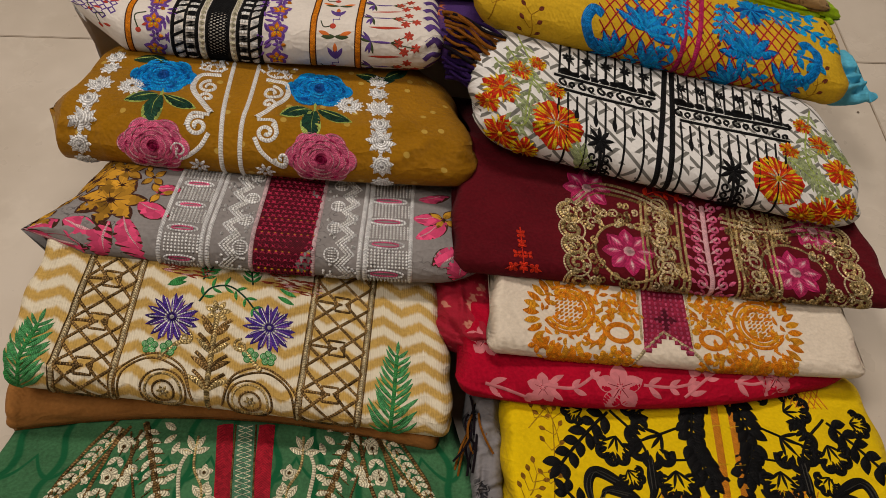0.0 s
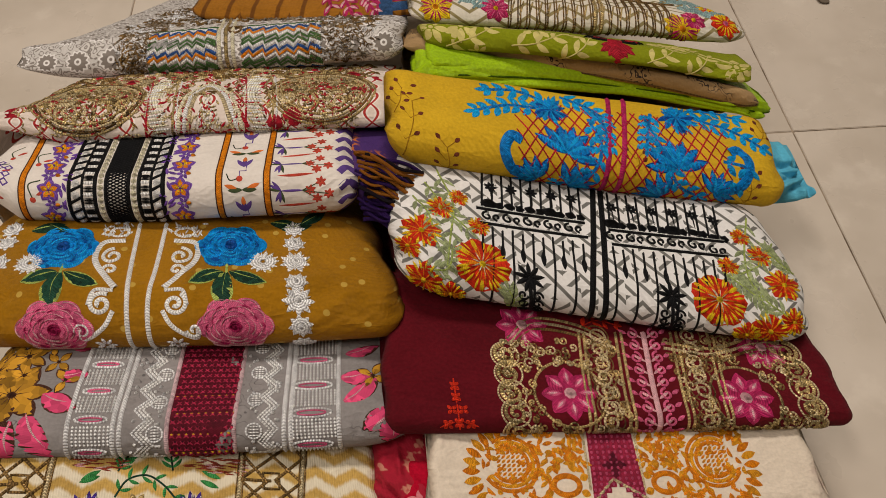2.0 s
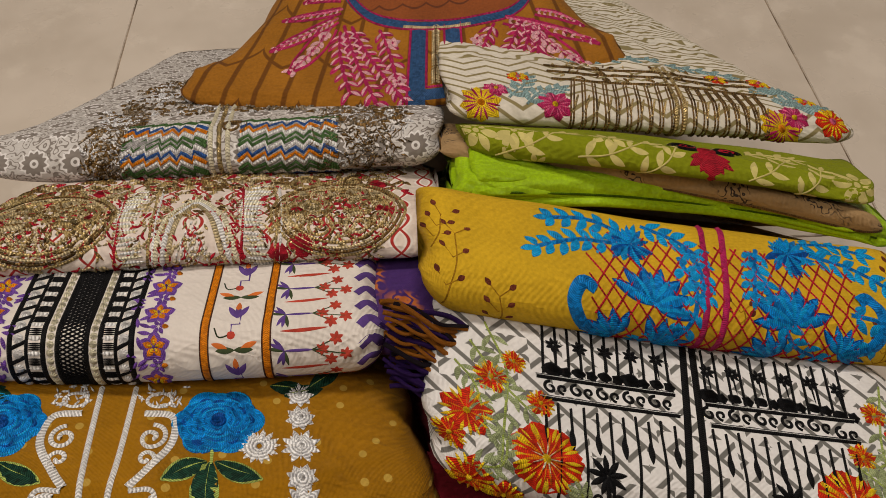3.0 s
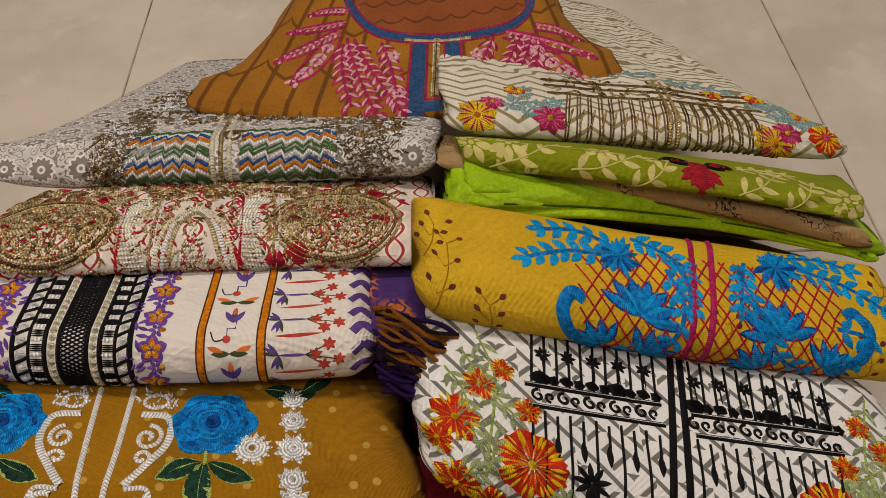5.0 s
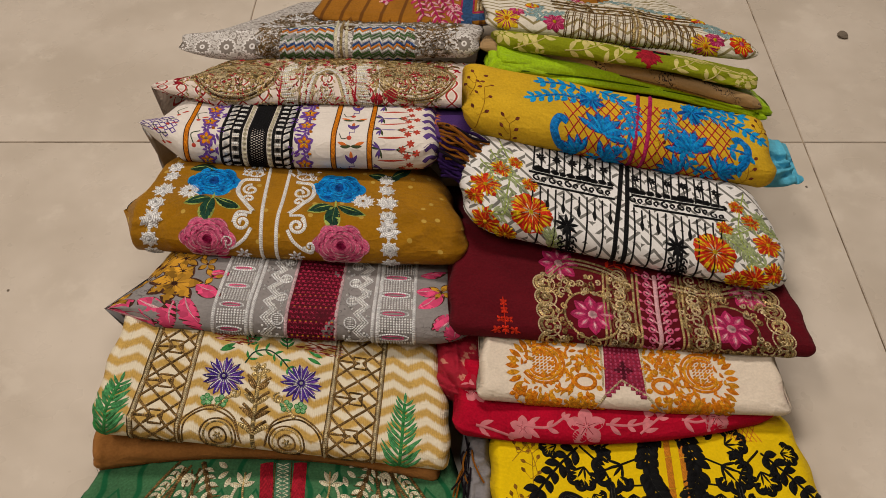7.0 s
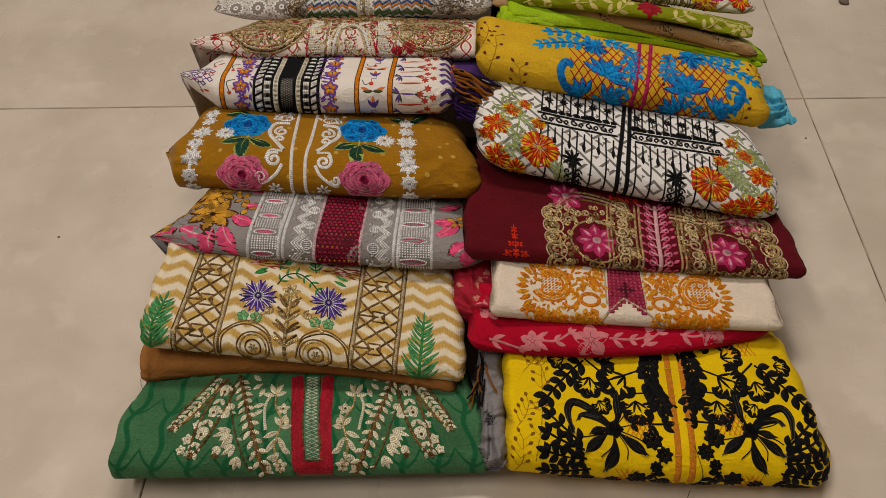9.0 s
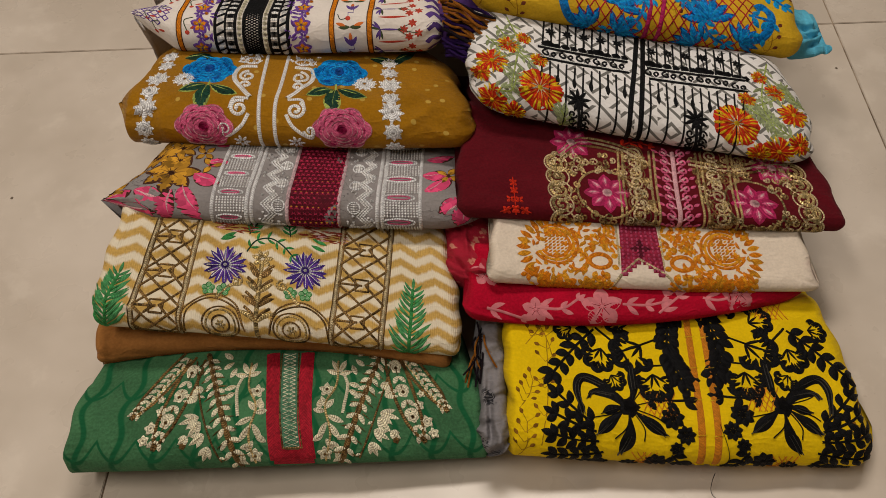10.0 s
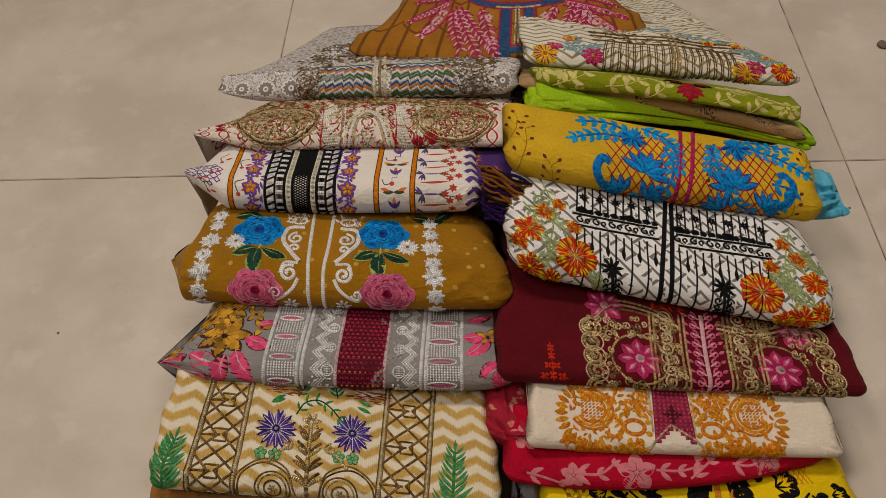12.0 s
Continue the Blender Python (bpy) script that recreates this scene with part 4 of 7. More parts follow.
for u0, u1, hand in ((0.1515, 0.178, 1), (0.2275, 0.2555, -1)):
    s = Stitch(GREY, SILVER, WHITE_TH, GOLD_DARK)
    edge = u0 + 0.004 if hand > 0 else u1 - 0.004
    for off in (0.0, 0.0028, 0.0056):
        pts = [(edge + hand * (off + (0.008 if i % 2 else 0.0)) + 0.003 * i / 14, V0 + 0.002 + i * 0.0085) for i in range(14)]
        s.use(1 if off else 0).stroke(pts, 0.0017, 0.001, smooth=False)
    for i in range(5):
        c = (0.5 * (u0 + u1) + hand * 0.006 + 0.003 * i / 5, V0 + 0.011 + i * 0.024)
        s.use(0).ring(c, 0.0052, 0.0014, 0.001)
        for k in range(4):
            s.use(1).leaf((c[0] - 0.0036, c[1] - 0.003 + 0.002 * k), 0, 0.0072, 0.0011, 0.0008)
        for k in range(12):
            s.use(k % 2).blob((random.uniform(u0 + 0.002, u1 - 0.002), c[1] + random.uniform(0.006, 0.018)), 0.0013, 0.0012, n=6)
    s.done("silver_band", g, "silver zigzag band with round medallions")
FLOR_Y = thread("golden_petal_print", (0.46, 0.23, 0.02), 0.0, 0.6, 0.75, 200.0, 0.2)
FLOR_P = thread("hot_pink_petal_print", (0.62, 0.06, 0.16), 0.0, 0.6, 0.4, 260.0, 0.2)
OUT = thread("sepia_outline", (0.09, 0.035, 0.02), 0.0, 0.7, 0.3)


def lily(c, at_, r, n, a0, parent, mats, wide=0.5, label="", name="flower"):
    s = Stitch(c, *mats, base=0.0004)
    for i in range(n):
        a = a0 + 360 * i / n
        b = math.radians(a)
        p = (at_[0] + 0.12 * r * math.cos(b), at_[1] + 0.12 * r * math.sin(b))
        s.use(1).leaf(p, a, r * 1.03, r * wide * 1.09, 0.0001)
        s.use(0).leaf(p, a, r * 0.95, r * wide, 0.0004)
        s.use(1).leaf(p, a, r * 0.6, r * 0.04, 0.0010, shape="taper")
    s.use(1).blob(at_, r * 0.14, 0.0011, n=8)
    return s.done(name, parent, label)


for p, r, n, a in (((0.072, 0.087), 0.025, 7, 10), ((0.022, 0.066), 0.019, 5, 40), ((0.055, 0.112), 0.014, 7, 0), ((0.073, 0.121), 0.015, 6, 30), ((0.036, 0.098), 0.012, 6, 5), ((0.095, 0.116), 0.011, 4, 50), ((0.104, 0.100), 0.012, 3, 10), ((0.320, 0.096), 0.013, 4, 60), ((0.338, 0.078), 0.011, 4, 20), ((0.048, 0.124), 0.010, 6, 0), ((0.060, 0.132), 0.011, 6, 20), ((0.088, 0.130), 0.009, 5, 0), ((0.030, 0.112), 0.009, 6, 0), ((0.075, 0.104), 0.012, 6, 40)):
    lily(GREY, p, 0.9 * r, n, a, g, (FLOR_Y, OUT), 0.58, "golden yellow printed flower")
for p, a, l, w in (((0.012, 0.052), 20, 0.030, 0.015), ((0.030, 0.040), 5, 0.034, 0.014), ((0.046, 0.064), -20, 0.028, 0.016), ((0.078, 0.066), -95, 0.030, 0.012), ((0.086, 0.072), -62, 0.036, 0.013), ((0.092, 0.088), -25, 0.026, 0.012), ((0.098, 0.104), 5, 0.020, 0.009), ((0.102, 0.128), 20, 0.018, 0.006), ((0.018, 0.046), -30, 0.028, 0.013),
                   ((0.296, 0.096), 5, 0.022, 0.010), ((0.298, 0.074), 40, 0.030, 0.010), ((0.337, 0.062), 200, 0.026, 0.012), ((0.338, 0.060), 240, 0.024, 0.012), ((0.341, 0.058), -40, 0.016, 0.010), ((0.30, 0.118), 15, 0.024, 0.007)):
    s = Stitch(GREY, FLOR_P, OUT, PINK_LT, base=0.00025)
    s.use(1).leaf(p, a, l * 1.12, w * 1.42, 0.0001, 8)
    s.use(0).leaf(p, a, l * 1.08, w * 1.36, 0.0003, 8)
    s.use(2).leaf(p, a + 4, l * 0.8, w * 0.22, 0.0006, 8)
    s.done("printed_petal", g, "hot pink brushed petal")

# mustard satin tunic with blue roses
g = garment(MUSTARD, "folded_tunic", dotted_ground(), "mustard satin tunic with blue and pink roses, silver scrolls, folded")
MUSTARD_OB = g


def rose(c, p, r, mats, parent, label, squash=0.85):
    s = Stitch(c, *mats)
    s.use(1).blob(p, r, 0.0003, 0.08, 22, 6, 0.5, squash)
    for k, (rr, m) in enumerate(((0.92, 0), (0.78, 0), (0.6, 0), (0.42, 0), (0.25, 0))):
        n = (6, 6, 5, 4, 3)[k]
        for i in range(n):
            a = 360 * i / n + 31 * k
            b = math.radians(a)
            q = (p[0] + (rr - 0.26) * r * math.cos(b), p[1] + squash * (rr - 0.26) * r * math.sin(b))
            s.use(m).ring(q, r * 0.30, r * 0.27, 0.0007 + 0.00022 * k, a - 78, a + 78, squash)
            s.use(1).ring(q, r * 0.16, r * 0.035, 0.0013 + 0.00022 * k, a - 60, a + 60, squash)
            s.use(2).ring(q, r * 0.40, r * 0.03, 0.0011 + 0.00022 * k, a - 50, a + 40, squash)
    s.use(1).spiral(p, r * 0.2, r * 0.04, 40, 1.3, 0.0022)
    return s.done("rose", parent, label)


for p in ((0.092, 0.131), (0.224, 0.133)):
    rose(MUSTARD, p, 0.0265, (BLUE_TH, BLUE_DK, AQUA), g, "blue satin-stitch rose")
for p in ((0.100, 0.056), (0.228, 0.057)):
    rose(MUSTARD, p, 0.0255, (PINK, PINK_DK, PINK_LT), g, "pink satin-stitch rose", 0.8)
for c in ((0.071, 0.113), (0.250, 0.114)):
    s = Stitch(MUSTARD, WHITE_TH, SILVER)
    s.petals(c, 0.0125, 13, 0.0034, 0, 0.15, jitter=6).use(1).petals(c, 0.0105, 13, 0.0016, 14, 0.15, 0.0014)
    s.done("flower", g, "white silver-stitched daisy")
for us, vs in ((0.043, (0.152, 0.136, 0.112, 0.0905, 0.072, 0.052, 0.034)), (0.275, (0.152, 0.134, 0.113, 0.091, 0.075, 0.055, 0.036))):
    for i, v in enumerate(vs):
        big = 0.0125 if i in (2, 4) else 0.0095
        s = Stitch(MUSTARD, SILVER, WHITE_TH)
        s.petals((us, v), big, 8, 0.0046, 10 * i, 0.1, 0.0012, jitter=5)
        s.use(1).petals((us, v), big * 0.8, 8, 0.0018, 10 * i + 22, 0.1, 0.0017)
        s.use(0).blob((us, v), 0.0022, 0.0024, n=7)
        s.done("silver_flower", g, "silver thread blossom in a chain")
for (sx, sy), (a, b) in (((0.098, 0.108), (1, 0)), ((0.222, 0.108), (1, 0))):
    s = Stitch(MUSTARD, LEAF_DK, LEAF_LT)
    for ang, l, w in ((-155, 0.026, 0.014), (-25, 0.030, 0.012), (-92, 0.033, 0.015), (205, 0.018, 0.008)):
        p = (sx + 0.003 * math.cos(math.radians(ang)), sy - 0.004)
        s.use(1).leaf(p, ang, l * 1.04, w * 1.10, 0.0003, 5)
        s.use(0).leaf(p, ang, l, w, 0.0009, 5)
        s.use(1).leaf(p, ang, l * 0.8, 0.0009, 0.0015, 5)
    s.use(1).stroke([(sx, sy + 0.004), (sx, sy - 0.006)], 0.0022)
    s.done("leaf_sprig", g, "bottle green leaves edged in moss")
for p, ang in (((0.060, 0.150), 20), ((0.072, 0.158), -30), ((0.265, 0.152), 10), ((0.282, 0.158), 35), ((0.256, 0.160), -10)):
    s = Stitch(MUSTARD, LEAF_DK, LEAF_LT)
    s.use(0).leaf(p, ang, 0.026, 0.012)
    s.use(1).leaf(p, ang, 0.02, 0.001, 0.0015)
    s.done("leaf", g)
s = Stitch(MUSTARD, WHITE_TH, SILVER)
for pts in (((0.1515, 0.030), (0.151, 0.075), (0.149, 0.110), (0.147, 0.160)), ((0.166, 0.030), (0.166, 0.075), (0.168, 0.110), (0.169, 0.160))):
    s.use(0).stroke(pts, 0.0036, 0.0013)
s.done("silver_stripe", g, "white silver centre stripes")
for sg, X in ((-1, 0.1435), (1, 0.1745)):
    s = Stitch(MUSTARD, WHITE_TH, SILVER)
    k = 0.0085 if sg < 0 else 0.0095
    s.use(0).stroke([(X + sg * 0.004, 0.140), (X + sg * 0.021, 0.137), (X + sg * 0.023, 0.118), (X + sg * 0.010, 0.098), (X + sg * 0.002, 0.088)], 0.0048, 0.0013)
    s.spiral((X + sg * 0.0105, 0.122), k, 0.0030, 90 if sg > 0 else 90, 1.4, 0.0013, -sg)
    s.spiral((X + sg * 0.0095, 0.107), 0.0068, 0.0028, -90, 1.2, 0.0013, sg)
    s.spiral((X + sg * 0.011, 0.075), 0.0088, 0.0034, 60, 1.5, 0.0013, -sg)
    s.stroke([(X + sg * 0.003, 0.086), (X + sg * 0.016, 0.086), (X + sg * 0.020, 0.074)], 0.003)
    s.stroke([(X + sg * 0.002, 0.070), (X + sg * 0.009, 0.058), (X + sg * 0.024, 0.048), (X + sg * 0.027, 0.058)], 0.0034)
    s.spiral((X + sg * 0.024, 0.055), 0.006, 0.0026, 180, 1.2, 0.0013, sg)
    s.use(1).petals((X + sg * 0.010, 0.042), 0.008, 7, 0.003)
    s.use(1)
    for i in range(30):
        s.leaf((X + sg * random.uniform(0.0, 0.026), random.uniform(0.143, 0.160)), random.uniform(0, 180), 0.005, 0.0012, 0.0012)
    s.ring((X + sg * 0.011, 0.150), 0.0075, 0.0022, sq=0.7)
    s.done("scroll_motif", g, "white and silver scrollwork")

# white printed tunic with black embroidered bands and a tasselled shawl
g = garment(WHITE, "folded_tunic", plain_cloth("white_lawn", (0.74, 0.68, 0.62), 0.7, 0.1, 0.06), "white tunic with black net bands, orange stripes, folded")
VB, VT = 0.016, 0.125
random.seed(6)


def skew(u, v):
    """Bands lean a little towards the back."""
    return u + 0.03 * (v - 0.04)


for u, w in ((0.0885, 0.0032), (0.1085, 0.0032), (0.117, 0.003), (0.134, 0.003), (0.142, 0.0032), (0.160, 0.0036)):
    s = Stitch(WHITE, BLACK)
    s.stroke([(skew(u, VB), VB), (skew(u, 0.07), 0.07), (skew(u, VT), VT)], w, 0.0012)
    s.done("black_line", g)
s = Stitch(WHITE, BLACK)
for i in range(42):
    v = VB + i * 0.0027
    s.stroke([(skew(0.117, v), v), (skew(0.134, v + 0.009), v + 0.009)], 0.0011, 0.0009, smooth=False)
    s.stroke([(skew(0.134, v), v), (skew(0.117, v + 0.009), v + 0.009)], 0.0011, 0.0009, smooth=False)
s.done("net_band", g, "black crossed net band")
for u0, u1, flip in ((0.0885, 0.1085, 1), (0.142, 0.160, -1)):
    s = Stitch(WHITE, BLACK, WHITE_TH)
    um = 0.5 * (u0 + u1)
    s.use(0).stroke([(skew(um, VB), VB), (skew(um, VT), VT)], 0.0022, 0.0011, smooth=False)
    for i in range(12):
        v = VB + i * 0.0092
        a, b = (u0, um) if flip > 0 else (um, u1)
        c, d = (um, u1) if flip > 0 else (u0, um)
        s.use(0).stroke([(skew(a, v), v), (skew(b, v + 0.005), v + 0.005)], 0.0024, 0.001, smooth=False)
        s.use(1).blob((skew(0.5 * (a + b), v + 0.006), v + 0.0065), 0.0032, 0.0014, n=8)
        for k in range(4):
            s.use(0).leaf((skew(c + 0.001, v + 0.001 * k), v + 0.0012 * k), 0, d - c - 0.001, 0.0011, 0.0008)
        s.use(1).leaf((skew(c + 0.001, v + 0.006), v + 0.0068), 0, d - c - 0.002, 0.0032, 0.0012)
    s.done("ladder_band", g, "black and white ladder band")
for u in (0.1128, 0.138):
    s = Stitch(WHITE, CREAM_TH)
    for i in range(22):
        s.blob((skew(u, VB + 0.005 * i), VB + 0.005 * i), 0.0024, 0.0012, n=7)
    s.done("bead_trim", g)
for u in (0.0735, 0.1735):
    for i in range(5):
        v = 0.030 + 0.024 * i
        c = (skew(u, v), v)
        s = Stitch(WHITE, ORANGE, LILAC, AMBER)
        s.use(1).petals(c, 0.0098, 5, 0.0078, 18, 0.05, 0.0006)
        s.use(0).petals(c, 0.0078, 5, 0.0058, 18, 0.1, 0.0011)
        s.use(2).petals(c, 0.005, 5, 0.0022, 18, 0.1, 0.0016)
        s.use(1).blob(c, 0.0012, 0.002, n=6)
        s.done("flower", g, "orange five-petal flower outlined in violet")
        s = Stitch(WHITE, LILAC, ORANGE)
        d = 1 if u < 0.1 else -1
        for k in range(5):
            s.use(0).leaf((c[0] + d * 0.010, v + 0.006 + 0.003 * k), random.uniform(0, 360), 0.008, 0.0028, 0.001)
        s.use(0).petals((c[0] + random.uniform(-0.003, 0.003), v + 0.0125), 0.0055, 6, 0.0028)
        s.use(1).blob((c[0] + 0.006, v + 0.0125), 0.0022, 0.0014, n=7, sq=0.7)
        s.done("violet_sprig", g)
for u in (0.0525, 0.203, 0.2395):
    s = Stitch(WHITE, ORANGE, OUT)
    for d in (-0.0024, 0.0024):
        s.use(1).stroke([(skew(u + d, VB), VB), (skew(u + d, VT), VT)], 0.001, 0.0004, smooth=False)
    s.use(0).stroke([(skew(u, VB), VB), (skew(u, VT), VT)], 0.0042, 0.0003, smooth=False)
    s.done("orange_stripe", g, "printed orange stripe with dark edges")
PRINT_R = thread("red_print", (0.42, 0.05, 0.03), 0.0, 0.75, 0.2, 300.0, 0.1)
PRINT_V = thread("violet_print", (0.10, 0.05, 0.22), 0.0, 0.75, 0.2, 300.0, 0.1)
PRINT_G = thread("dark_green_print", (0.05, 0.07, 0.03), 0.0, 0.75, 0.2, 300.0, 0.1)
PRINT_O = thread("orange_print", (0.60, 0.15, 0.03), 0.0, 0.75, 0.2, 300.0, 0.1)
for i in range(3):
    v = 0.030 + i * 0.040
    s = Stitch(WHITE, PRINT_V, PRINT_R, PRINT_G, PRINT_O, base=0.0002)
    c = skew(0.2215, v)
    s.use(0).stroke([(c - 0.003, v - 0.010), (c - 0.003, v - 0.004), (c + 0.002, v - 0.004), (c + 0.002, v + 0.003)], 0.0011, 0.0002, smooth=False)
    for ang in (60, 90, 120):
        s.use(0).leaf((c, v + 0.001), ang, 0.012, 0.0038, 0.0002)
    s.use(3).leaf((c, v + 0.006), 90, 0.009, 0.0035, 0.0003)
    for sg in (1, -1):
        s.use(2).leaf((c, v + 0.020), 90 + 90 * sg, 0.011, 0.0042, 0.0002)
        s.use(3).leaf((c + sg * 0.004, v + 0.021), 90 - 70 * sg, 0.010, 0.0035, 0.0002)
        s.use(2).stroke([(c - 0.002, v - 0.010), (c - 0.010, v - 0.012), (c - 0.013, v - 0.006)], 0.0009, 0.0002)
    s.use(1).blob((c - 0.003, v - 0.011), 0.0026, 0.0002, n=8)
    s.done("tulip_motif", g, "printed orange and violet tulip sprig")
for i in range(5):
    v = 0.024 + i * 0.024
    s = Stitch(WHITE, PRINT_V, PRINT_R, PRINT_G, base=0.0002)
    u = skew(0.246, v)
    for k in range(6):
        s.use(k % 3 if k % 3 != 1 else 0).leaf((u + 0.004, v), 130 + 20 * k if k < 3 else 180 + 20 * k, 0.010, 0.0024, 0.0002)
    s.use(0).stroke([(u + 0.003, v), (u + 0.022, v)], 0.0020, 0.0002, "leaf")
    for q in ((0.026, 0.000), (0.034, 0.006), (0.040, -0.004), (0.031, -0.007)):
        s.use(1).petals((u + q[0], v + q[1]), 0.0044, 6, 0.0024, 20, 0.0, 0.0002)
        s.use(2).stroke([(u + 0.020, v), (u + q[0], v + q[1])], 0.0008, 0.0002, smooth=False)
    s.use(1).stroke([(u + 0.002, v + 0.012), (u + 0.014, v + 0.012), (u + 0.030, v + 0.013)], 0.0024, 0.0002, "leaf")
    s.done("tree_motif", g, "printed red and violet flowering sprig")
s = Stitch(WHITE, PRINT_V, base=0.0002)
for i in range(8):
    v = 0.020 + 0.0135 * i
    s.stroke([(0.294, v), (0.301, v + 0.005), (0.309, v - 0.003), (0.316, v + 0.004)], 0.0052, 0.0002)
s.done("zebra_print", g, "violet zebra print at the end")
s = Stitch(WHITE, PRINT_V, base=0.0002)
for i in range(5):
    for j in range(5):
        if abs(i - 2) + j < 6:
            c = (0.006 + 0.008 * j, 0.050 + 0.0085 * i)
            s.stroke([(c[0] - 0.0035, c[1]), (c[0], c[1] + 0.0035), (c[0] + 0.0035, c[1]), (c[0], c[1] - 0.0035), (c[0] - 0.0035, c[1])], 0.0018, 0.0002, smooth=False)
s.done("lozenge_print", g, "violet lozenge print at the end")
s = Stitch(WHITE, PRINT_R, PRINT_G, base=0.0002)
for u, v in ((0.030, 0.040), (0.034, 0.070), (0.022, 0.055), (0.040, 0.095), (0.064, 0.050), (0.064, 0.085)):
    s.use(0).leaf((u, v), 20, 0.008, 0.003, 0.0002).use(0).blob((u - 0.003, v - 0.004), 0.0024, 0.0002, n=8)
    s.use(1).stroke([(u - 0.003, v - 0.003), (u - 0.006, v + 0.008), (u + 0.003, v + 0.012)], 0.0011, 0.0002)
s.done("printed_sprig", g)

# tasselled violet shawl tucked in behind the white tunic's end
FR_O, FR_V, FR_K = thread("orange_yarn", (0.55, 0.19, 0.02)), thread("violet_yarn", (0.05, 0.015, 0.14)), thread("dark_yarn", (0.02, 0.012, 0.02))


def yarn(name, pts, r, mat, parent):
    cu = bpy.data.curves.new(name, "CURVE")
    cu.dimensions, cu.bevel_depth, cu.bevel_resolution, cu.resolution_u = "3D", r, 1, 4
    sp = cu.splines.new("NURBS")
    sp.points.add(len(pts) - 1)
    for q, p in zip(sp.points, pts):
        q.co = (*p, 1)
    sp.use_endpoint_u, sp.order_u = True, 3
    cu.materials.append(mat)
    ob = new(name, cu)
    ob.parent = parent
    return ob


SHAWL = Cloth(-0.020, 0.046, 0.535, 0.535, 0.170, 0.168, 0.030, 0.028, 0.016, 0.06, -0.1, depth=0.12, rl=0.02, rr=0.02, seed=30, wrinkle=0.002)
g = garment(SHAWL, "folded_shawl", scribble("violet_silk", (0.05, 0.015, 0.12), (0.45, 0.12, 0.02), 50.0, 0.06), "violet and orange shawl with yarn tassels beside white tunic", "shawl", nu=30)
random.seed(31)
for k in range(40):
    y0 = 0.548 - 0.0009 * k + random.uniform(-0.003, 0.003)
    z0 = 0.222 - 0.0010 * k
    u0 = random.uniform(-0.006, 0.004)
    pts = [(u0, y0, z0)]
    for j in range(1, 6):
        pts.append((u0 + 0.0092 * j + random.uniform(-0.002, 0.002), y0 - 0.003 * j + 0.005 * math.sin(j * 1.3 + k) + random.uniform(-0.003, 0.003), z0 - 0.0012 * j * j * 0.6 + random.uniform(-0.002, 0.002)))
    yarn("tassel", pts, 0.0013 if k % 3 else 0.0017, (FR_O, FR_K, FR_O, FR_V)[k % 4] if k < 27 else FR_V, g)

# white and red tunic covered in gold paisley work
g = garment(PAISLEY, "folded_tunic", ogee_ground(), "white tunic with red ogee print and gold paisley embroidery, folded")
random.seed(7)


def gold_medallion(c, p, rx, ry, parent, label):
    s = Stitch(c, GOLD, GOLD_DARK, GOLD_PALE, RED_TH)
    for k, (f, m) in enumerate(((1.0, 0), (0.93, 1), (0.86, 2), (0.76, 0))):
        s.use(m).ring(p, rx * f, 0.0022, 0.0014, sq=ry / rx)
    for sg in (-1, 1):
        for q, r, t in (((0.42, 0.10), 0.30, 1.8), ((0.30, -0.42), 0.22, 1.4), ((0.25, 0.55), 0.20, 1.5), ((0.64, -0.30), 0.14, 1.2)):
            s.use(random.choice((0, 2))).spiral((p[0] + sg * q[0] * rx, p[1] + q[1] * ry), r * rx, 0.0022, random.uniform(0, 360), t, 0.0015, sg)
            s.use(1).ring((p[0] + sg * q[0] * rx, p[1] + q[1] * ry), r * rx * 1.15, 0.0014, 0.001)
        s.use(2).blob((p[0] + sg * 0.55 * rx, p[1] + 0.55 * ry), 0.0045, 0.0015, 0.1, sq=0.8)
        s.use(3).blob((p[0] + sg * 0.62 * rx, p[1] + 0.02 * ry), 0.0042, 0.0012, 0.25, 12, 4)
    for i in range(380):
        a, r = random.uniform(0, 6.28), math.sqrt(random.uniform(0.02, 0.9))
        q = (p[0] + r * rx * math.cos(a), p[1] + r * ry * math.sin(a))
        s.use(random.choice((0, 0, 1, 1, 2, 2, 3))).leaf(q, random.uniform(0, 360), random.uniform(0.004, 0.009), random.uniform(0.0012, 0.0024), 0.0013, random.uniform(-35, 35))
    return s.done("gold_medallion", parent, label)


gold_medallion(PAISLEY, (0.080, 0.074), 0.046, 0.036, g, "round medallion of twisted gold thread")
gold_medallion(PAISLEY, (0.270, 0.075), 0.044, 0.038, g, "round medallion of twisted gold thread")
s = Stitch(PAISLEY, GOLD, GOLD_DARK, GOLD_PALE, RED_TH)
for i in range(760):
    u, v = random.uniform(0.022, 0.300), random.uniform(0.026, 0.105)
    s.use(random.choice((0, 1, 2, 2, 3))).leaf((u, v), random.uniform(0, 360), random.uniform(0.004, 0.009), 0.0019, 0.0010, random.uniform(-35, 35))
for i in range(420):
    u = random.uniform(0.035, 0.315)
    v = random.uniform(0.100, 0.135) if not (0.14 < u < 0.23) else random.uniform(0.108, 0.135)
    s.use(random.choice((0, 0, 1, 1, 2, 3))).leaf((u, v), random.uniform(-40, 40), random.uniform(0.005, 0.011), 0.002, 0.0013, random.uniform(-35, 35))
for k in range(8):
    s.use(k % 3).spiral((0.05 + 0.033 * k, 0.116), 0.012, 0.0024, 40 * k, 1.6, 0.0014, 1 if k % 2 else -1)
s.done("gold_border", g, "dense gold scroll border")
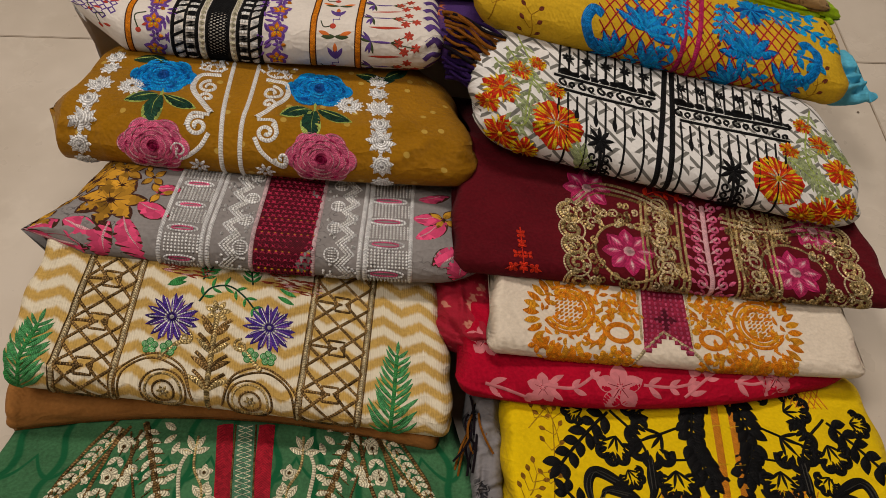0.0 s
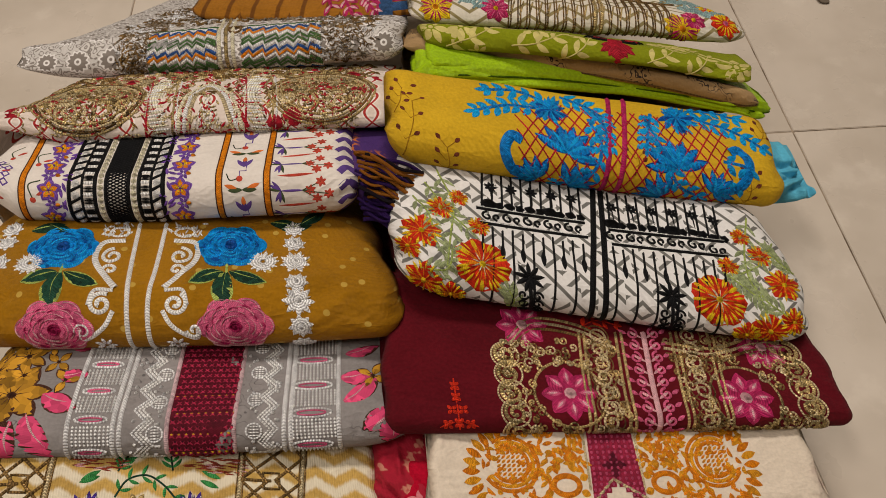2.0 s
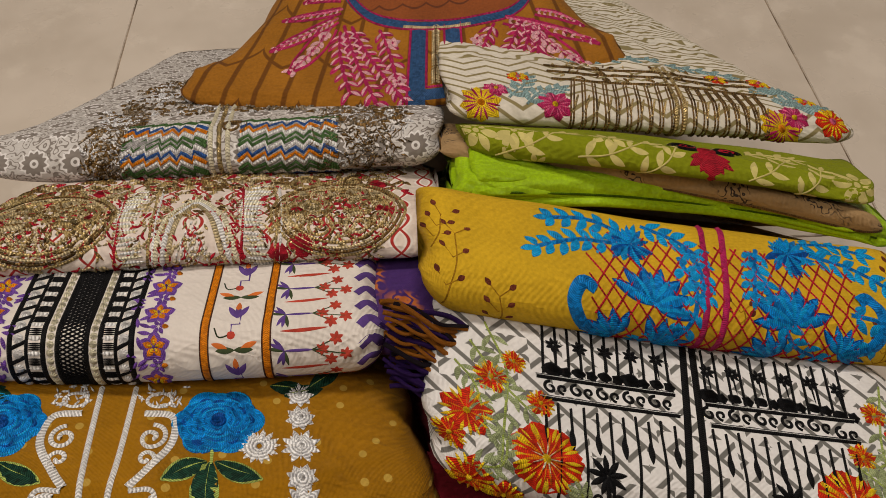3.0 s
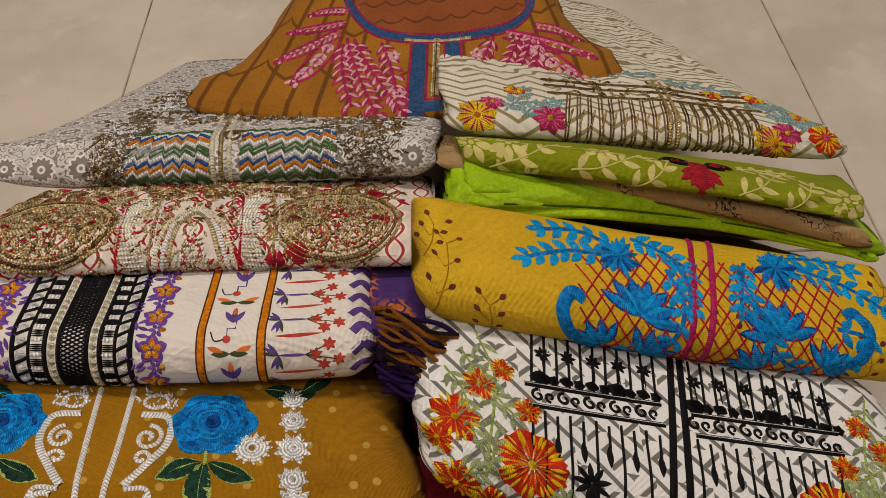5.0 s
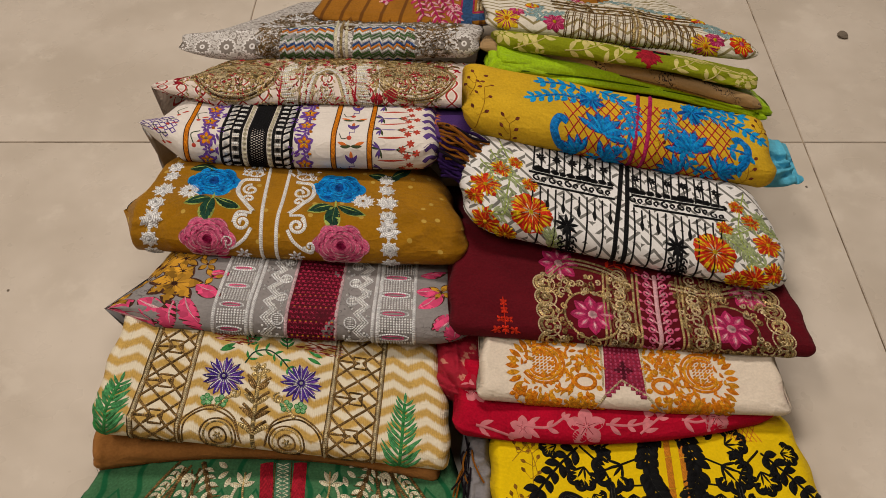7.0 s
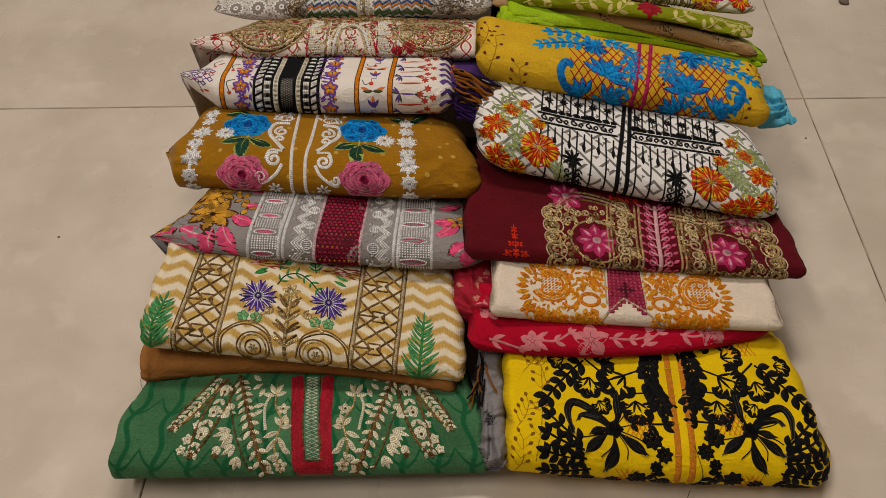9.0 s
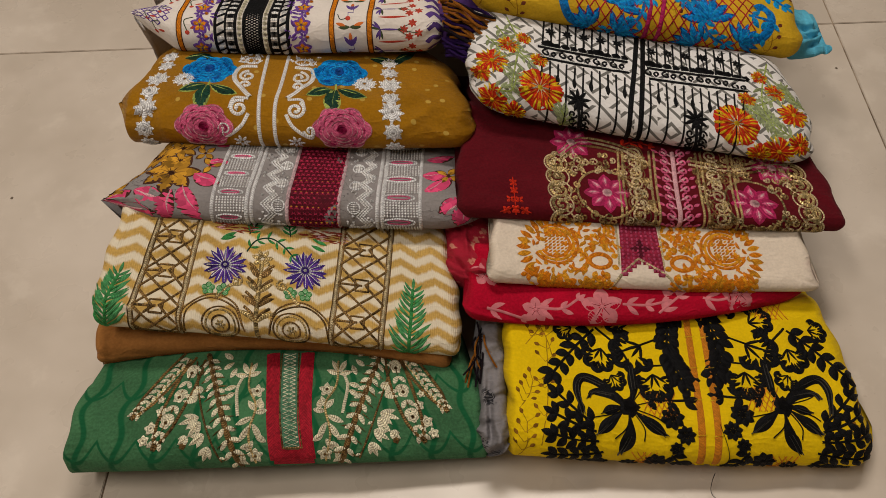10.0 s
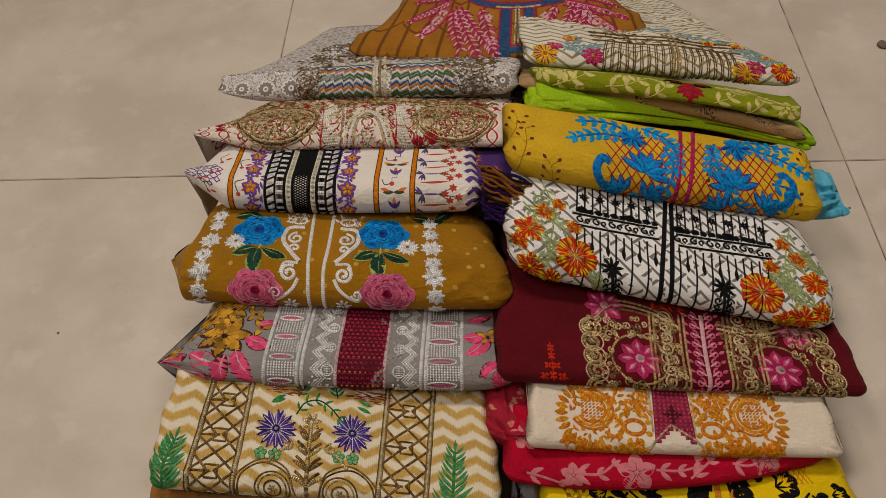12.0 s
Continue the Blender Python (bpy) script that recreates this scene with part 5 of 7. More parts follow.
for u0 in (0.137, 0.216):
    s = Stitch(PAISLEY, WHITE_TH, CREAM_TH, RED_TH, GOLD)
    for i in range(34):
        v = 0.022 + i * 0.0027
        uu = u0 + 0.004 * math.sin(v * 60)
        s.use(i % 2).leaf((uu - 0.008, v), random.uniform(-8, 8), 0.016, 0.0022, 0.0013)
        if i % 3 == 0:
            s.use(3).leaf((uu + 0.009, v), 60, 0.007, 0.0016, 0.0012)
            s.use(2).leaf((uu - 0.010, v), 120, 0.008, 0.0018, 0.0009)
    for d, m in ((-0.011, 2), (0.0105, 3), (0.0135, 0)):
        s.use(m).stroke([(u0 + d, 0.022), (u0 + d + 0.004, 0.06), (u0 + d - 0.001, 0.112)], 0.0018, 0.001)
    s.done("cream_border", g, "cream ladder-stitch border")
s = Stitch(PAISLEY, CREAM_TH, WHITE_TH, RED_TH, GOLD_PALE)
for k, off in enumerate((0.0, 0.0045, 0.008)):
    s.use((0, 1, 3)[k]).stroke([(0.154 + off, 0.034), (0.160 + off, 0.066), (0.177, 0.092 - off), (0.197 - off, 0.066), (0.206 - off, 0.034)], 0.0034, 0.0012)
for r in range(9):
    for k in range(9 - r):
        s.use((r + k) % 2).leaf((0.1665 + 0.0014 * r + 0.0028 * k, 0.036 + 0.0036 * r), 70, 0.003, 0.0016, 0.0012)
for sg, X in ((-1, 0.158), (1, 0.203)):
    s.use(2).ring((X, 0.040), 0.006, 0.0015).ring((X, 0.058), 0.004, 0.0014)
    for i in range(16):
        s.use(random.choice((2, 0, 3))).leaf((X + random.uniform(-0.006, 0.006), random.uniform(0.028, 0.10)), random.uniform(0, 360), 0.006, 0.0015)
s.done("arch_motif", g, "cream arch with dotted tree")
for p, r in (((0.247, 0.046), 0.009), ((0.302, 0.073), 0.006), ((0.108, 0.112), 0.006), ((0.296, 0.112), 0.008), ((0.232, 0.040), 0.007)):
    s = Stitch(PAISLEY, RED_TH)
    s.blob(p, r, 0.0012, 0.15, 14, 4)
    s.done("red_patch", g, "crimson filled motif")
for k in range(6):
    s = Stitch(PAISLEY, RED_TH)
    s.leaf((0.014 + 0.006 * (k % 3), 0.052 + 0.012 * (k // 3)), (35, 90, 145)[k % 3], 0.014, 0.0052, 0.0004)
    s.done("red_petal", g)

# light grey block-print tunic, spread out behind
g = garment(LGREY, "folded_tunic", medallion_ground("grey_block_print_cotton", (0.58, 0.55, 0.52), (0.23, 0.20, 0.175), (0.78, 0.75, 0.73), 0.030), "light grey block-print tunic with zigzag panels, spread over the heap")
random.seed(8)
ZC = (ORANGE, COBALT, thread("grass_thread", (0.08, 0.17, 0.05)), WHITE_TH)
for u0, u1 in ((0.114, 0.172), (0.196, 0.264)):
    s = Stitch(LGREY, thread("grey_backing", (0.45, 0.43, 0.42)))
    s.stroke([(0.5 * (u0 + u1), 0.016), (0.5 * (u0 + u1), 0.080)], u1 - u0, 0.0001)
    panel = s.done("zigzag_panel", g, "orange, blue and green zigzag stitch panel")
    for r in range(17):
        s = Stitch(LGREY, ZC[(0, 1, 3, 2, 2, 3)[r % 6]])
        v = 0.018 + r * 0.0036
        pts = [(u0 + (u1 - u0) * i / 12 + 0.002 * math.sin(9 * i), v + (0.0048 if i % 2 else 0) + random.uniform(-0.0006, 0.0006)) for i in range(13)]
        s.stroke(pts, 0.0030, 0.0012, smooth=False)
        s.done("zigzag_stitch", panel)
s = Stitch(LGREY, CREAM_TH, SILVER, GOLD)
for d in (-0.006, 0.0, 0.006):
    s.use(0 if d else 2).stroke([(0.184 + d, 0.018), (0.181 + d, 0.07), (0.173 + d, 0.125), (0.166 + d, 0.17)], 0.0034, 0.0014)
s.done("placket_band", g, "cream corded placket")
BEAD = thread("smoky_bead_thread", (0.30, 0.24, 0.17), 0.5, 0.35, 0.5, 700.0, 1.0)
s = Stitch(LGREY, BEAD, SILVER, GOLD_DARK)
for i in range(1900):
    t = random.random()
    if t < 0.2:
        u, v = random.uniform(0.088, 0.116), random.uniform(0.03, 0.12)
    elif t < 0.45:
        u, v = random.uniform(0.262, 0.318) - random.uniform(0, 0.02), random.uniform(0.03, 0.11)
    else:
        u, v = random.uniform(0.075, 0.275), random.uniform(0.112, 0.26)
        u = 0.075 + (u - 0.075) * (1.15 - 2.2 * max(0, v - 0.15))
    s.use(random.choice((0, 0, 2, 1, 2))).leaf((u, v), random.uniform(0, 360), random.uniform(0.004, 0.010), 0.0013, 0.0013, random.uniform(-40, 40))
for k in range(16):
    s.use(k % 3).spiral((random.choice((0.100, 0.282, random.uniform(0.09, 0.25))), random.uniform(0.04, 0.2)), random.uniform(0.007, 0.012), 0.0018, random.uniform(0, 360), 1.5, 0.0014, 1 if k % 2 else -1)
tagged(s.done("beadwork", g, "smoky metallic beaded scrolls"), kind="stuff")

# brown tunic with an embroidered neckline on top of the heap
g = garment(BROWN, "folded_tunic", arch_ground(), "brown tunic with pink embroidered neckline and blue placket, on the heap")
random.seed(9)
DENIM = thread("denim_thread", (0.035, 0.10, 0.24))
s = Stitch(BROWN, DENIM)
for ub, ut in ((0.1870, 0.1870), (0.2165, 0.2185)):
    s.stroke([(ub, 0.022), (0.5 * (ub + ut), 0.065), (ut, 0.110)], 0.0135, 0.0005)
s.stroke([(0.181, 0.028), (0.2225, 0.027)], 0.0150, 0.0005, smooth=False)
s.done("placket_band", g, "denim blue stitched placket")
s = Stitch(BROWN, PINK_DK, GOLD_PALE, GOLD_DARK)
for ub, ut in ((0.1795, 0.1795), (0.1945, 0.1945), (0.2090, 0.2110), (0.2240, 0.2265)):
    s.use(0).stroke([(ub, 0.020 if ub in (0.1795, 0.2240) else 0.036), (0.5 * (ub + ut), 0.065), (ut, 0.111)], 0.0022, 0.001)
s.use(0).stroke([(0.1945, 0.037), (0.2090, 0.037)], 0.0022, 0.001, smooth=False)
for i in range(24):
    v = 0.040 + 0.0030 * i
    u = 0.2018 + 0.0012 * (v - 0.03) / 0.08
    s.use(1).leaf((u - 0.0040, v), 35, 0.005, 0.0022, 0.0012).leaf((u + 0.0040, v), 145, 0.005, 0.0022, 0.0012)
    s.use(2).blob((u, v), 0.0014, 0.0012, n=6)
s.done("gold_braid", g, "gold braid edged in magenta")
NECK = ((0.094, 0.215), (0.100, 0.176), (0.130, 0.137), (0.161, 0.118), (0.203, 0.112), (0.244, 0.110), (0.278, 0.114), (0.302, 0.135), (0.312, 0.175))
s = Stitch(BROWN, DENIM, PINK_DK, GOLD_PALE)
s.use(0).stroke(NECK, 0.0105, 0.0006)
for d in (-0.0058, 0.0058):
    s.use(1).stroke([(u, v + d) for u, v in NECK], 0.0022, 0.001)
s.use(2).stroke([(0.172, 0.112), (0.203, 0.108), (0.236, 0.107)], 0.0060, 0.0014)
s.done("neckline", g, "round blue neckline edged in magenta with gold front")
lin = Nodes("rust_lining", 0.75, 0.0, 0.1, 0.3)
lu, lv = lin.uv()
lm = line_mask(lin, lin.math("ADD", lv, lin.math("MULTIPLY", lin.math("ABSOLUTE", lin.math("SINE", lin.math("MULTIPLY", lu, 130.0))), 0.007)), 0.026, 0.0028, 0.4)
lin.color(lin.mix(lin.math("MULTIPLY", lm, 0.7), cloth_colour(lin, (0.24, 0.060, 0.010), 0.2), (0.06, 0.014, 0.005)))
weave_bump(lin)
s = Stitch(BROWN, lin.mat, base=0.0003)
for i in range(17):
    v = 0.119 + 0.0085 * i
    ul = np.interp(v, (0.116, 0.120, 0.137, 0.176, 0.215), (0.205, 0.165, 0.134, 0.106, 0.100))
    ur = np.interp(v, (0.114, 0.118, 0.135, 0.175), (0.205, 0.276, 0.297, 0.306))
    if ur - ul > 0.01:
        s.stroke([(ul, v), (0.5 * (ul + ur), v), (ur, v)], 0.0105, 0.0001)
s.done("neck_lining", g, "rust lining seen inside the neck")
for path, w, n, bl in ((((0.104, 0.128), (0.083, 0.108), (0.055, 0.082)), 0.0120, 10, 0), (((0.100, 0.116), (0.094, 0.084), (0.079, 0.058)), 0.0190, 9, 1), (((0.268, 0.104), (0.306, 0.088), (0.343, 0.046)), 0.0120, 11, 0), (((0.292, 0.086), (0.303, 0.052), (0.325, 0.026)), 0.0200, 9, 1), (((0.106, 0.140), (0.084, 0.133), (0.052, 0.121)), 0.0090, 8, 0), (((0.104, 0.156), (0.086, 0.160), (0.064, 0.147)), 0.0090, 8, 0), (((0.300, 0.106), (0.322, 0.098), (0.340, 0.076)), 0.0090, 8, 0)):
    s = Stitch(BROWN, PINK_DK, PINK_LT, PINK)
    frond(s, path, w, 0, 1, n, bl, 0.0026)
    off = tuple((u + 0.002, v + 0.002) for u, v in path)
    s.use(2).stroke([along(off, t)[0] for t in np.linspace(0, 0.9, 6)], 0.0014, 0.0013)
    s.done("frond", g, "magenta-corded frond filled with pink stitches")
for path, n, ln in ((((0.114, 0.120), (0.134, 0.072), (0.158, 0.022)), 11, 0.0105), (((0.122, 0.118), (0.150, 0.066), (0.178, 0.026)), 11, 0.0100), (((0.112, 0.112), (0.116, 0.080), (0.136, 0.034)), 8, 0.0110), (((0.150, 0.110), (0.163, 0.086), (0.172, 0.040)), 7, 0.0120), (((0.286, 0.100), (0.264, 0.068), (0.247, 0.030)), 9, 0.0100), (((0.296, 0.098), (0.279, 0.062), (0.262, 0.028)), 9, 0.0105), (((0.258, 0.102), (0.242, 0.076), (0.231, 0.036)), 7, 0.0120), (((0.300, 0.084), (0.290, 0.060), (0.284, 0.034)), 6, 0.0095)):
    s = Stitch(BROWN, PINK_DK, PINK_LT, PINK)
    s.use(0).stroke([along(path, t)[0] for t in np.linspace(0, 1, 7)], 0.0034, 0.0008)
    twig(s, path, 0, 0, n, ln * 1.15, 0.0052, (1, -1), 0.0024, 44)
    for q in s.uvh[-2 * n:]:
        q[:, 2] *= 0.6
    twig(s, path, 0, 1, n, ln, 0.0034, (1, -1), 0.0016, 44)
    s.done("leaf_spray", g, "pink leaves on a magenta stem")
for u, v in ((0.173, 0.046), (0.231, 0.042), (0.164, 0.092), (0.240, 0.086)):
    s = Stitch(BROWN, PINK_LT, PINK_DK)
    s.petals((u, v), 0.0068, 5, 0.0052, 18, 0.1, 0.0014)
    s.use(1).blob((u, v), 0.0014, 0.0018, n=6)
    s.done("flower", g, "small pink blossom")

# ---- right column of garments, from the front ----
def sprig(c, p, ang, length, mats, parent, n=4, name="printed_sprig"):
    """A faint printed twig with buds."""
    s = Stitch(c, *mats, base=0.0002)
    a = math.radians(ang)
    q = (p[0] + length * math.cos(a), p[1] + length * math.sin(a))
    s.use(0).stroke([p, (0.5 * (p[0] + q[0]) + 0.003, 0.5 * (p[1] + q[1])), q], 0.0009, 0.0001)
    for i in range(n):
        t = (i + 1) / n
        r = lerp(p, q, t)
        for sg in (1, -1):
            b = ang + sg * 45
            e = (r[0] + 0.008 * math.cos(math.radians(b)), r[1] + 0.008 * math.sin(math.radians(b)))
            s.use(0).stroke([r, e], 0.0007, 0.0001, smooth=False)
            s.use(1).leaf(e, b, 0.0055, 0.0036, 0.0002)
    return s.done(name, parent)


# yellow tunic with black lilies
g = garment(YELLOW, "folded_tunic", plain_cloth("yellow_lawn", (0.78, 0.53, 0.003), 0.6, 0.15, 0.10), "bright yellow tunic with black flowers and orange stripes, folded")
random.seed(11)
ORP = thread("orange_ribbon", (0.75, 0.26, 0.015), 0.0, 0.5, 0.2)
for pts in (((0.1600, 0.020), (0.1625, 0.060), (0.166, 0.13), (0.1705, 0.215)), ((0.1735, 0.020), (0.1755, 0.060), (0.180, 0.13), (0.1845, 0.215))):
    s = Stitch(YELLOW, ORP, AMBER)
    s.stroke(pts, 0.0062, 0.0007)
    for t in np.arange(0.03, 0.21, 0.030):
        u = np.interp(t, [q[1] for q in pts], [q[0] for q in pts])
        s.use(1).stroke([(u - 0.004, t), (u + 0.004, t + 0.001)], 0.0008, 0.0012, smooth=False)
    s.done("orange_stripe", g, "orange satin stripe")
YB = (thread("mustard_print", (0.50, 0.27, 0.01), 0.0, 0.75), thread("brown_bud_print", (0.28, 0.12, 0.01), 0.0, 0.75))
for p, a, l in (((0.030, 0.075), 85, 0.10), ((0.012, 0.06), 80, 0.035), ((0.010, 0.105), 60, 0.03), ((0.044, 0.15), 110, 0.05), ((0.308, 0.06), 100, 0.05), ((0.02, 0.165), 60, 0.04)):
    sprig(YELLOW, p, a, l, YB, g, 4)
for u0, v0, n in ((0.115, 0.104, 5), (0.080, 0.186, 4), (0.205, 0.112, 5), (0.228, 0.200, 6), (0.105, 0.052, 3), (0.222, 0.052, 3)):
    s = Stitch(YELLOW, ORP)
    for k in range(n):
        s.stroke([(u0 + 0.0048 * k, v0), (u0 + 0.0048 * k + 0.012, v0 + 0.022)], 0.0010, 0.0004, smooth=False)
        s.stroke([(u0 + 0.0048 * k + 0.012, v0), (u0 + 0.0048 * k, v0 + 0.022)], 0.0010, 0.0004, smooth=False)
    s.done("orange_net", g)
LILYW = thread("grey_backstitch", (0.06, 0.055, 0.045), 0.0, 0.4)


def fan(s, base, ang, r, lobes=5):
    """An open blossom: a scalloped satin rim with teeth pointing in, the ground showing through."""
    n = 6 * lobes + 1
    th = np.linspace(-118, 118, n)
    rim = []
    for t in th:
        rr = r * (0.80 + 0.20 * abs(math.cos(math.radians(t * lobes * 180 / 236 + 90 * (lobes % 2 == 0)))))
        a = math.radians(ang + t)
        rim.append((base[0] + 0.30 * r * math.cos(math.radians(ang)) + rr * math.cos(a) * 0.95, base[1] + 0.30 * r * math.sin(math.radians(ang)) + rr * math.sin(a)))
    s.stroke(rim, r * 0.30, 0.0012)
    for q, t in list(zip(rim, th))[1::2]:
        s.leaf(q, ang + t + 180 + random.uniform(-12, 12), r * random.uniform(0.36, 0.58), r * 0.19, 0.0012)
    for d in (-50, -18, 15, 48):
        s.leaf((base[0] - 0.2 * r * math.cos(math.radians(ang)), base[1] - 0.2 * r * math.sin(math.radians(ang))), ang + d, r * random.uniform(0.75, 0.95), r * 0.15, 0.0012)


def yellow_side(mirror):
    def mx(u, v):
        return (0.341 - u if mirror else u, v + (0.005 if mirror else 0.0))

    def am(a):
        return 180 - a if mirror else a

    c = mx(0.105, 0.112)
    s = Stitch(YELLOW, BLACK, LILYW)
    arms = ([(0.103, 0.112), (0.084, 0.131), (0.068, 0.137), (0.062, 0.126), (0.066, 0.104)], [(0.105, 0.110), (0.092, 0.122), (0.076, 0.124), (0.071, 0.118)], [(0.106, 0.112), (0.111, 0.128), (0.111, 0.150)],
            [(0.107, 0.110), (0.120, 0.100), (0.135, 0.089)], [(0.105, 0.108), (0.104, 0.088), (0.095, 0.071)], [(0.102, 0.110), (0.088, 0.098), (0.077, 0.088)], [(0.104, 0.112), (0.093, 0.110), (0.082, 0.106)])
    for k, arm in enumerate(arms):
        pts = [mx(*q) for q in arm]
        w = (0.0085, 0.0092, 0.0090, 0.0104, 0.0115, 0.0104, 0.0085)[k]
        s.use(0).stroke(pts, w, 0.0013, "drop" if len(pts) == 3 else "leaf")
        s.use(1).stroke([(q[0] + 0.0014, q[1]) for q in pts[1:]], 0.0010, 0.0019)
        s.use(1).stroke([(q[0] - 0.0014, q[1] - 0.001) for q in pts[1:]], 0.0008, 0.0019)
    s.use(0).blob(c, 0.0085, 0.0017, 0.18)
    for k in range(6):
        a = math.radians(200 + 45 * k)
        s.stroke([c, (c[0] + 0.018 * math.cos(a) + 0.005, c[1] + 0.018 * math.sin(a)), (c[0] + 0.032 * math.cos(a), c[1] + 0.030 * math.sin(a))], 0.0011, 0.0012)
    s.done("lily", g, "large black satin-stitch lily")
    for u, v, a, r in ((0.086, 0.163, -105, 0.0150), (0.120, 0.168, 215, 0.0200), (0.130, 0.140, -85, 0.0165), (0.094, 0.139, -60, 0.0100), (0.112, 0.192, 160, 0.0150), (0.060, 0.184, 190, 0.0110), (0.140, 0.203, 120, 0.0140)):
        s = Stitch(YELLOW, BLACK)
        fan(s, mx(u, v), am(a), r)
        s.done("open_flower", g, "black scalloped blossom with open centre")
    for path, n, ln, w in ((((0.082, 0.184), (0.062, 0.166), (0.042, 0.139)), 6, 0.0135, 0.0072), (((0.156, 0.205), (0.150, 0.190), (0.147, 0.172)), 5, 0.0135, 0.0080), (((0.146, 0.165), (0.148, 0.152), (0.157, 0.139)), 5, 0.0135, 0.0080),
                           (((0.074, 0.096), (0.060, 0.106), (0.045, 0.121)), 4, 0.0115, 0.0062), (((0.076, 0.090), (0.060, 0.094), (0.042, 0.103)), 4, 0.0115, 0.0062), (((0.078, 0.082), (0.060, 0.081), (0.041, 0.086)), 5, 0.0115, 0.0064), (((0.082, 0.072), (0.062, 0.066), (0.041, 0.066)), 5, 0.0115, 0.0064),
                           (((0.120, 0.120), (0.138, 0.118), (0.155, 0.120)), 3, 0.0120, 0.0062), (((0.086, 0.060), (0.074, 0.052), (0.060, 0.046)), 4, 0.0110, 0.0064), (((0.138, 0.072), (0.148, 0.060), (0.152, 0.044)), 4, 0.0110, 0.0064)):
        s = Stitch(YELLOW, BLACK)
        twig(s, tuple(mx(*q) for q in path), 0, 0, n, ln * 1.05, w * 1.12, (1, -1), 0.0024)
        s.leaf(mx(*path[2]), am(math.degrees(math.atan2(path[2][1] - path[1][1], path[2][0] - path[1][0]))), ln, w, 0.0012)
        s.done("black_spray", g, "black satin-stitch leaf spray")
    for u, v, r in ((0.141, 0.104, 0.0105), (0.151, 0.090, 0.0085), (0.126, 0.062, 0.0110), (0.104, 0.056, 0.0080), (0.143, 0.078, 0.0065)):
        s = Stitch(YELLOW, BLACK)
        s.petals(mx(u, v), r, 8, r * 0.62, 10, 0.22, 0.0012)
        s.blob(mx(u, v), r * 0.28, 0.0014, n=8)
        s.done("black_flower", g)
    s = Stitch(YELLOW, BLACK)
    s.stroke([mx(*q) for q in ((0.107, 0.118), (0.112, 0.142), (0.104, 0.166), (0.084, 0.186))], 0.0022, 0.0011)
    s.stroke([mx(*q) for q in ((0.106, 0.164), (0.126, 0.172), (0.150, 0.182))], 0.0020, 0.0011)
    s.stroke([mx(*q) for q in ((0.110, 0.145), (0.124, 0.150), (0.140, 0.152))], 0.0018, 0.0011)
    s.done("stem", g)


for side in (False, True):
    yellow_side(side)
s = Stitch(YELLOW, BLACK)
s.stroke([(0.180, 0.10), (0.186, 0.07), (0.178, 0.045), (0.182, 0.028)], 0.0005, 0.0012)
s.done("loose_thread", g)

# grey printed scarf crumpled between the two front garments
SC = Cloth(0.022, 0.050, 0.168, 0.168, 0.004, 0.004, 0.054, 0.054, 0.02, 0.16, 0.06, depth=0.13, rl=0.010, rr=0.010, seed=33, wrinkle=0.006, crease=0.012)
g = garment(SC, "crumpled_scarf", scribble("grey_scribble_cotton", (0.20, 0.19, 0.20), (0.02, 0.02, 0.025), 90.0, 0.05), "grey scarf with black scribble print, crumpled between two tunics", "scarf", nu=40)
random.seed(33)
for k in range(16):
    y0, z0 = 0.262 + random.uniform(-0.02, 0.02), 0.060 + random.uniform(-0.012, 0.008)
    x0 = 0.026 + random.uniform(-0.006, 0.012)
    yarn("tassel", [(x0, y0, z0), (x0 + random.uniform(-0.01, 0.01), y0 - 0.014, z0 + 0.004), (x0 + random.uniform(-0.012, 0.012), y0 - 0.03, z0 - 0.006)], 0.0009, (FR_O, FR_K)[k % 2], g)

# red chiffon shawl with pale flowers
g = garment(RED, "folded_shawl", plain_cloth("red_chiffon", (0.40, 0.003, 0.022), 0.6, 0.1, 0.25, 0.05), "deep red chiffon shawl with pale pink flower print, folded", "shawl")
RP = thread("dusty_pink_print", (0.52, 0.16, 0.18), 0.0, 0.75, 0.15, 300.0, 0.05)
RDK = thread("dark_red_print", (0.16, 0.004, 0.012), 0.0, 0.75)
for p, r in (((0.062, 0.038), 0.012), ((0.120, 0.042), 0.019), ((0.243, 0.042), 0.016), ((0.29, 0.05), 0.012), ((0.018, 0.07), 0.014), ((0.185, 0.062), 0.015)):
    s = Stitch(RED, RP, RDK, base=0.0002)
    s.petals(p, r, 5, r * 0.72, 20, 0.12, 0.0001)
    s.use(1).petals(p, r * 0.5, 5, r * 0.05, 20, 0.1, 0.0003, "even")
    s.use(0).blob(p, r * 0.13, 0.0003, n=8)
    s.done("printed_flower", g)
s = Stitch(RED, RP, base=0.0002)
for pts, k in ((((0.062, 0.040), (0.085, 0.040), (0.100, 0.050)), 3), (((0.020, 0.036), (0.034, 0.034), (0.050, 0.030)), 2), (((0.138, 0.044), (0.160, 0.042), (0.176, 0.044)), 3), (((0.17, 0.034), (0.192, 0.050), (0.205, 0.058)), 3), (((0.210, 0.044), (0.222, 0.040), (0.232, 0.040)), 2), (((0.258, 0.045), (0.275, 0.050), (0.286, 0.056)), 3)):
    s.spray(pts, k, 0.015, 0.0046, 36, 0.0024, 0, 0, 0.0001)
s.done("printed_vine", g)
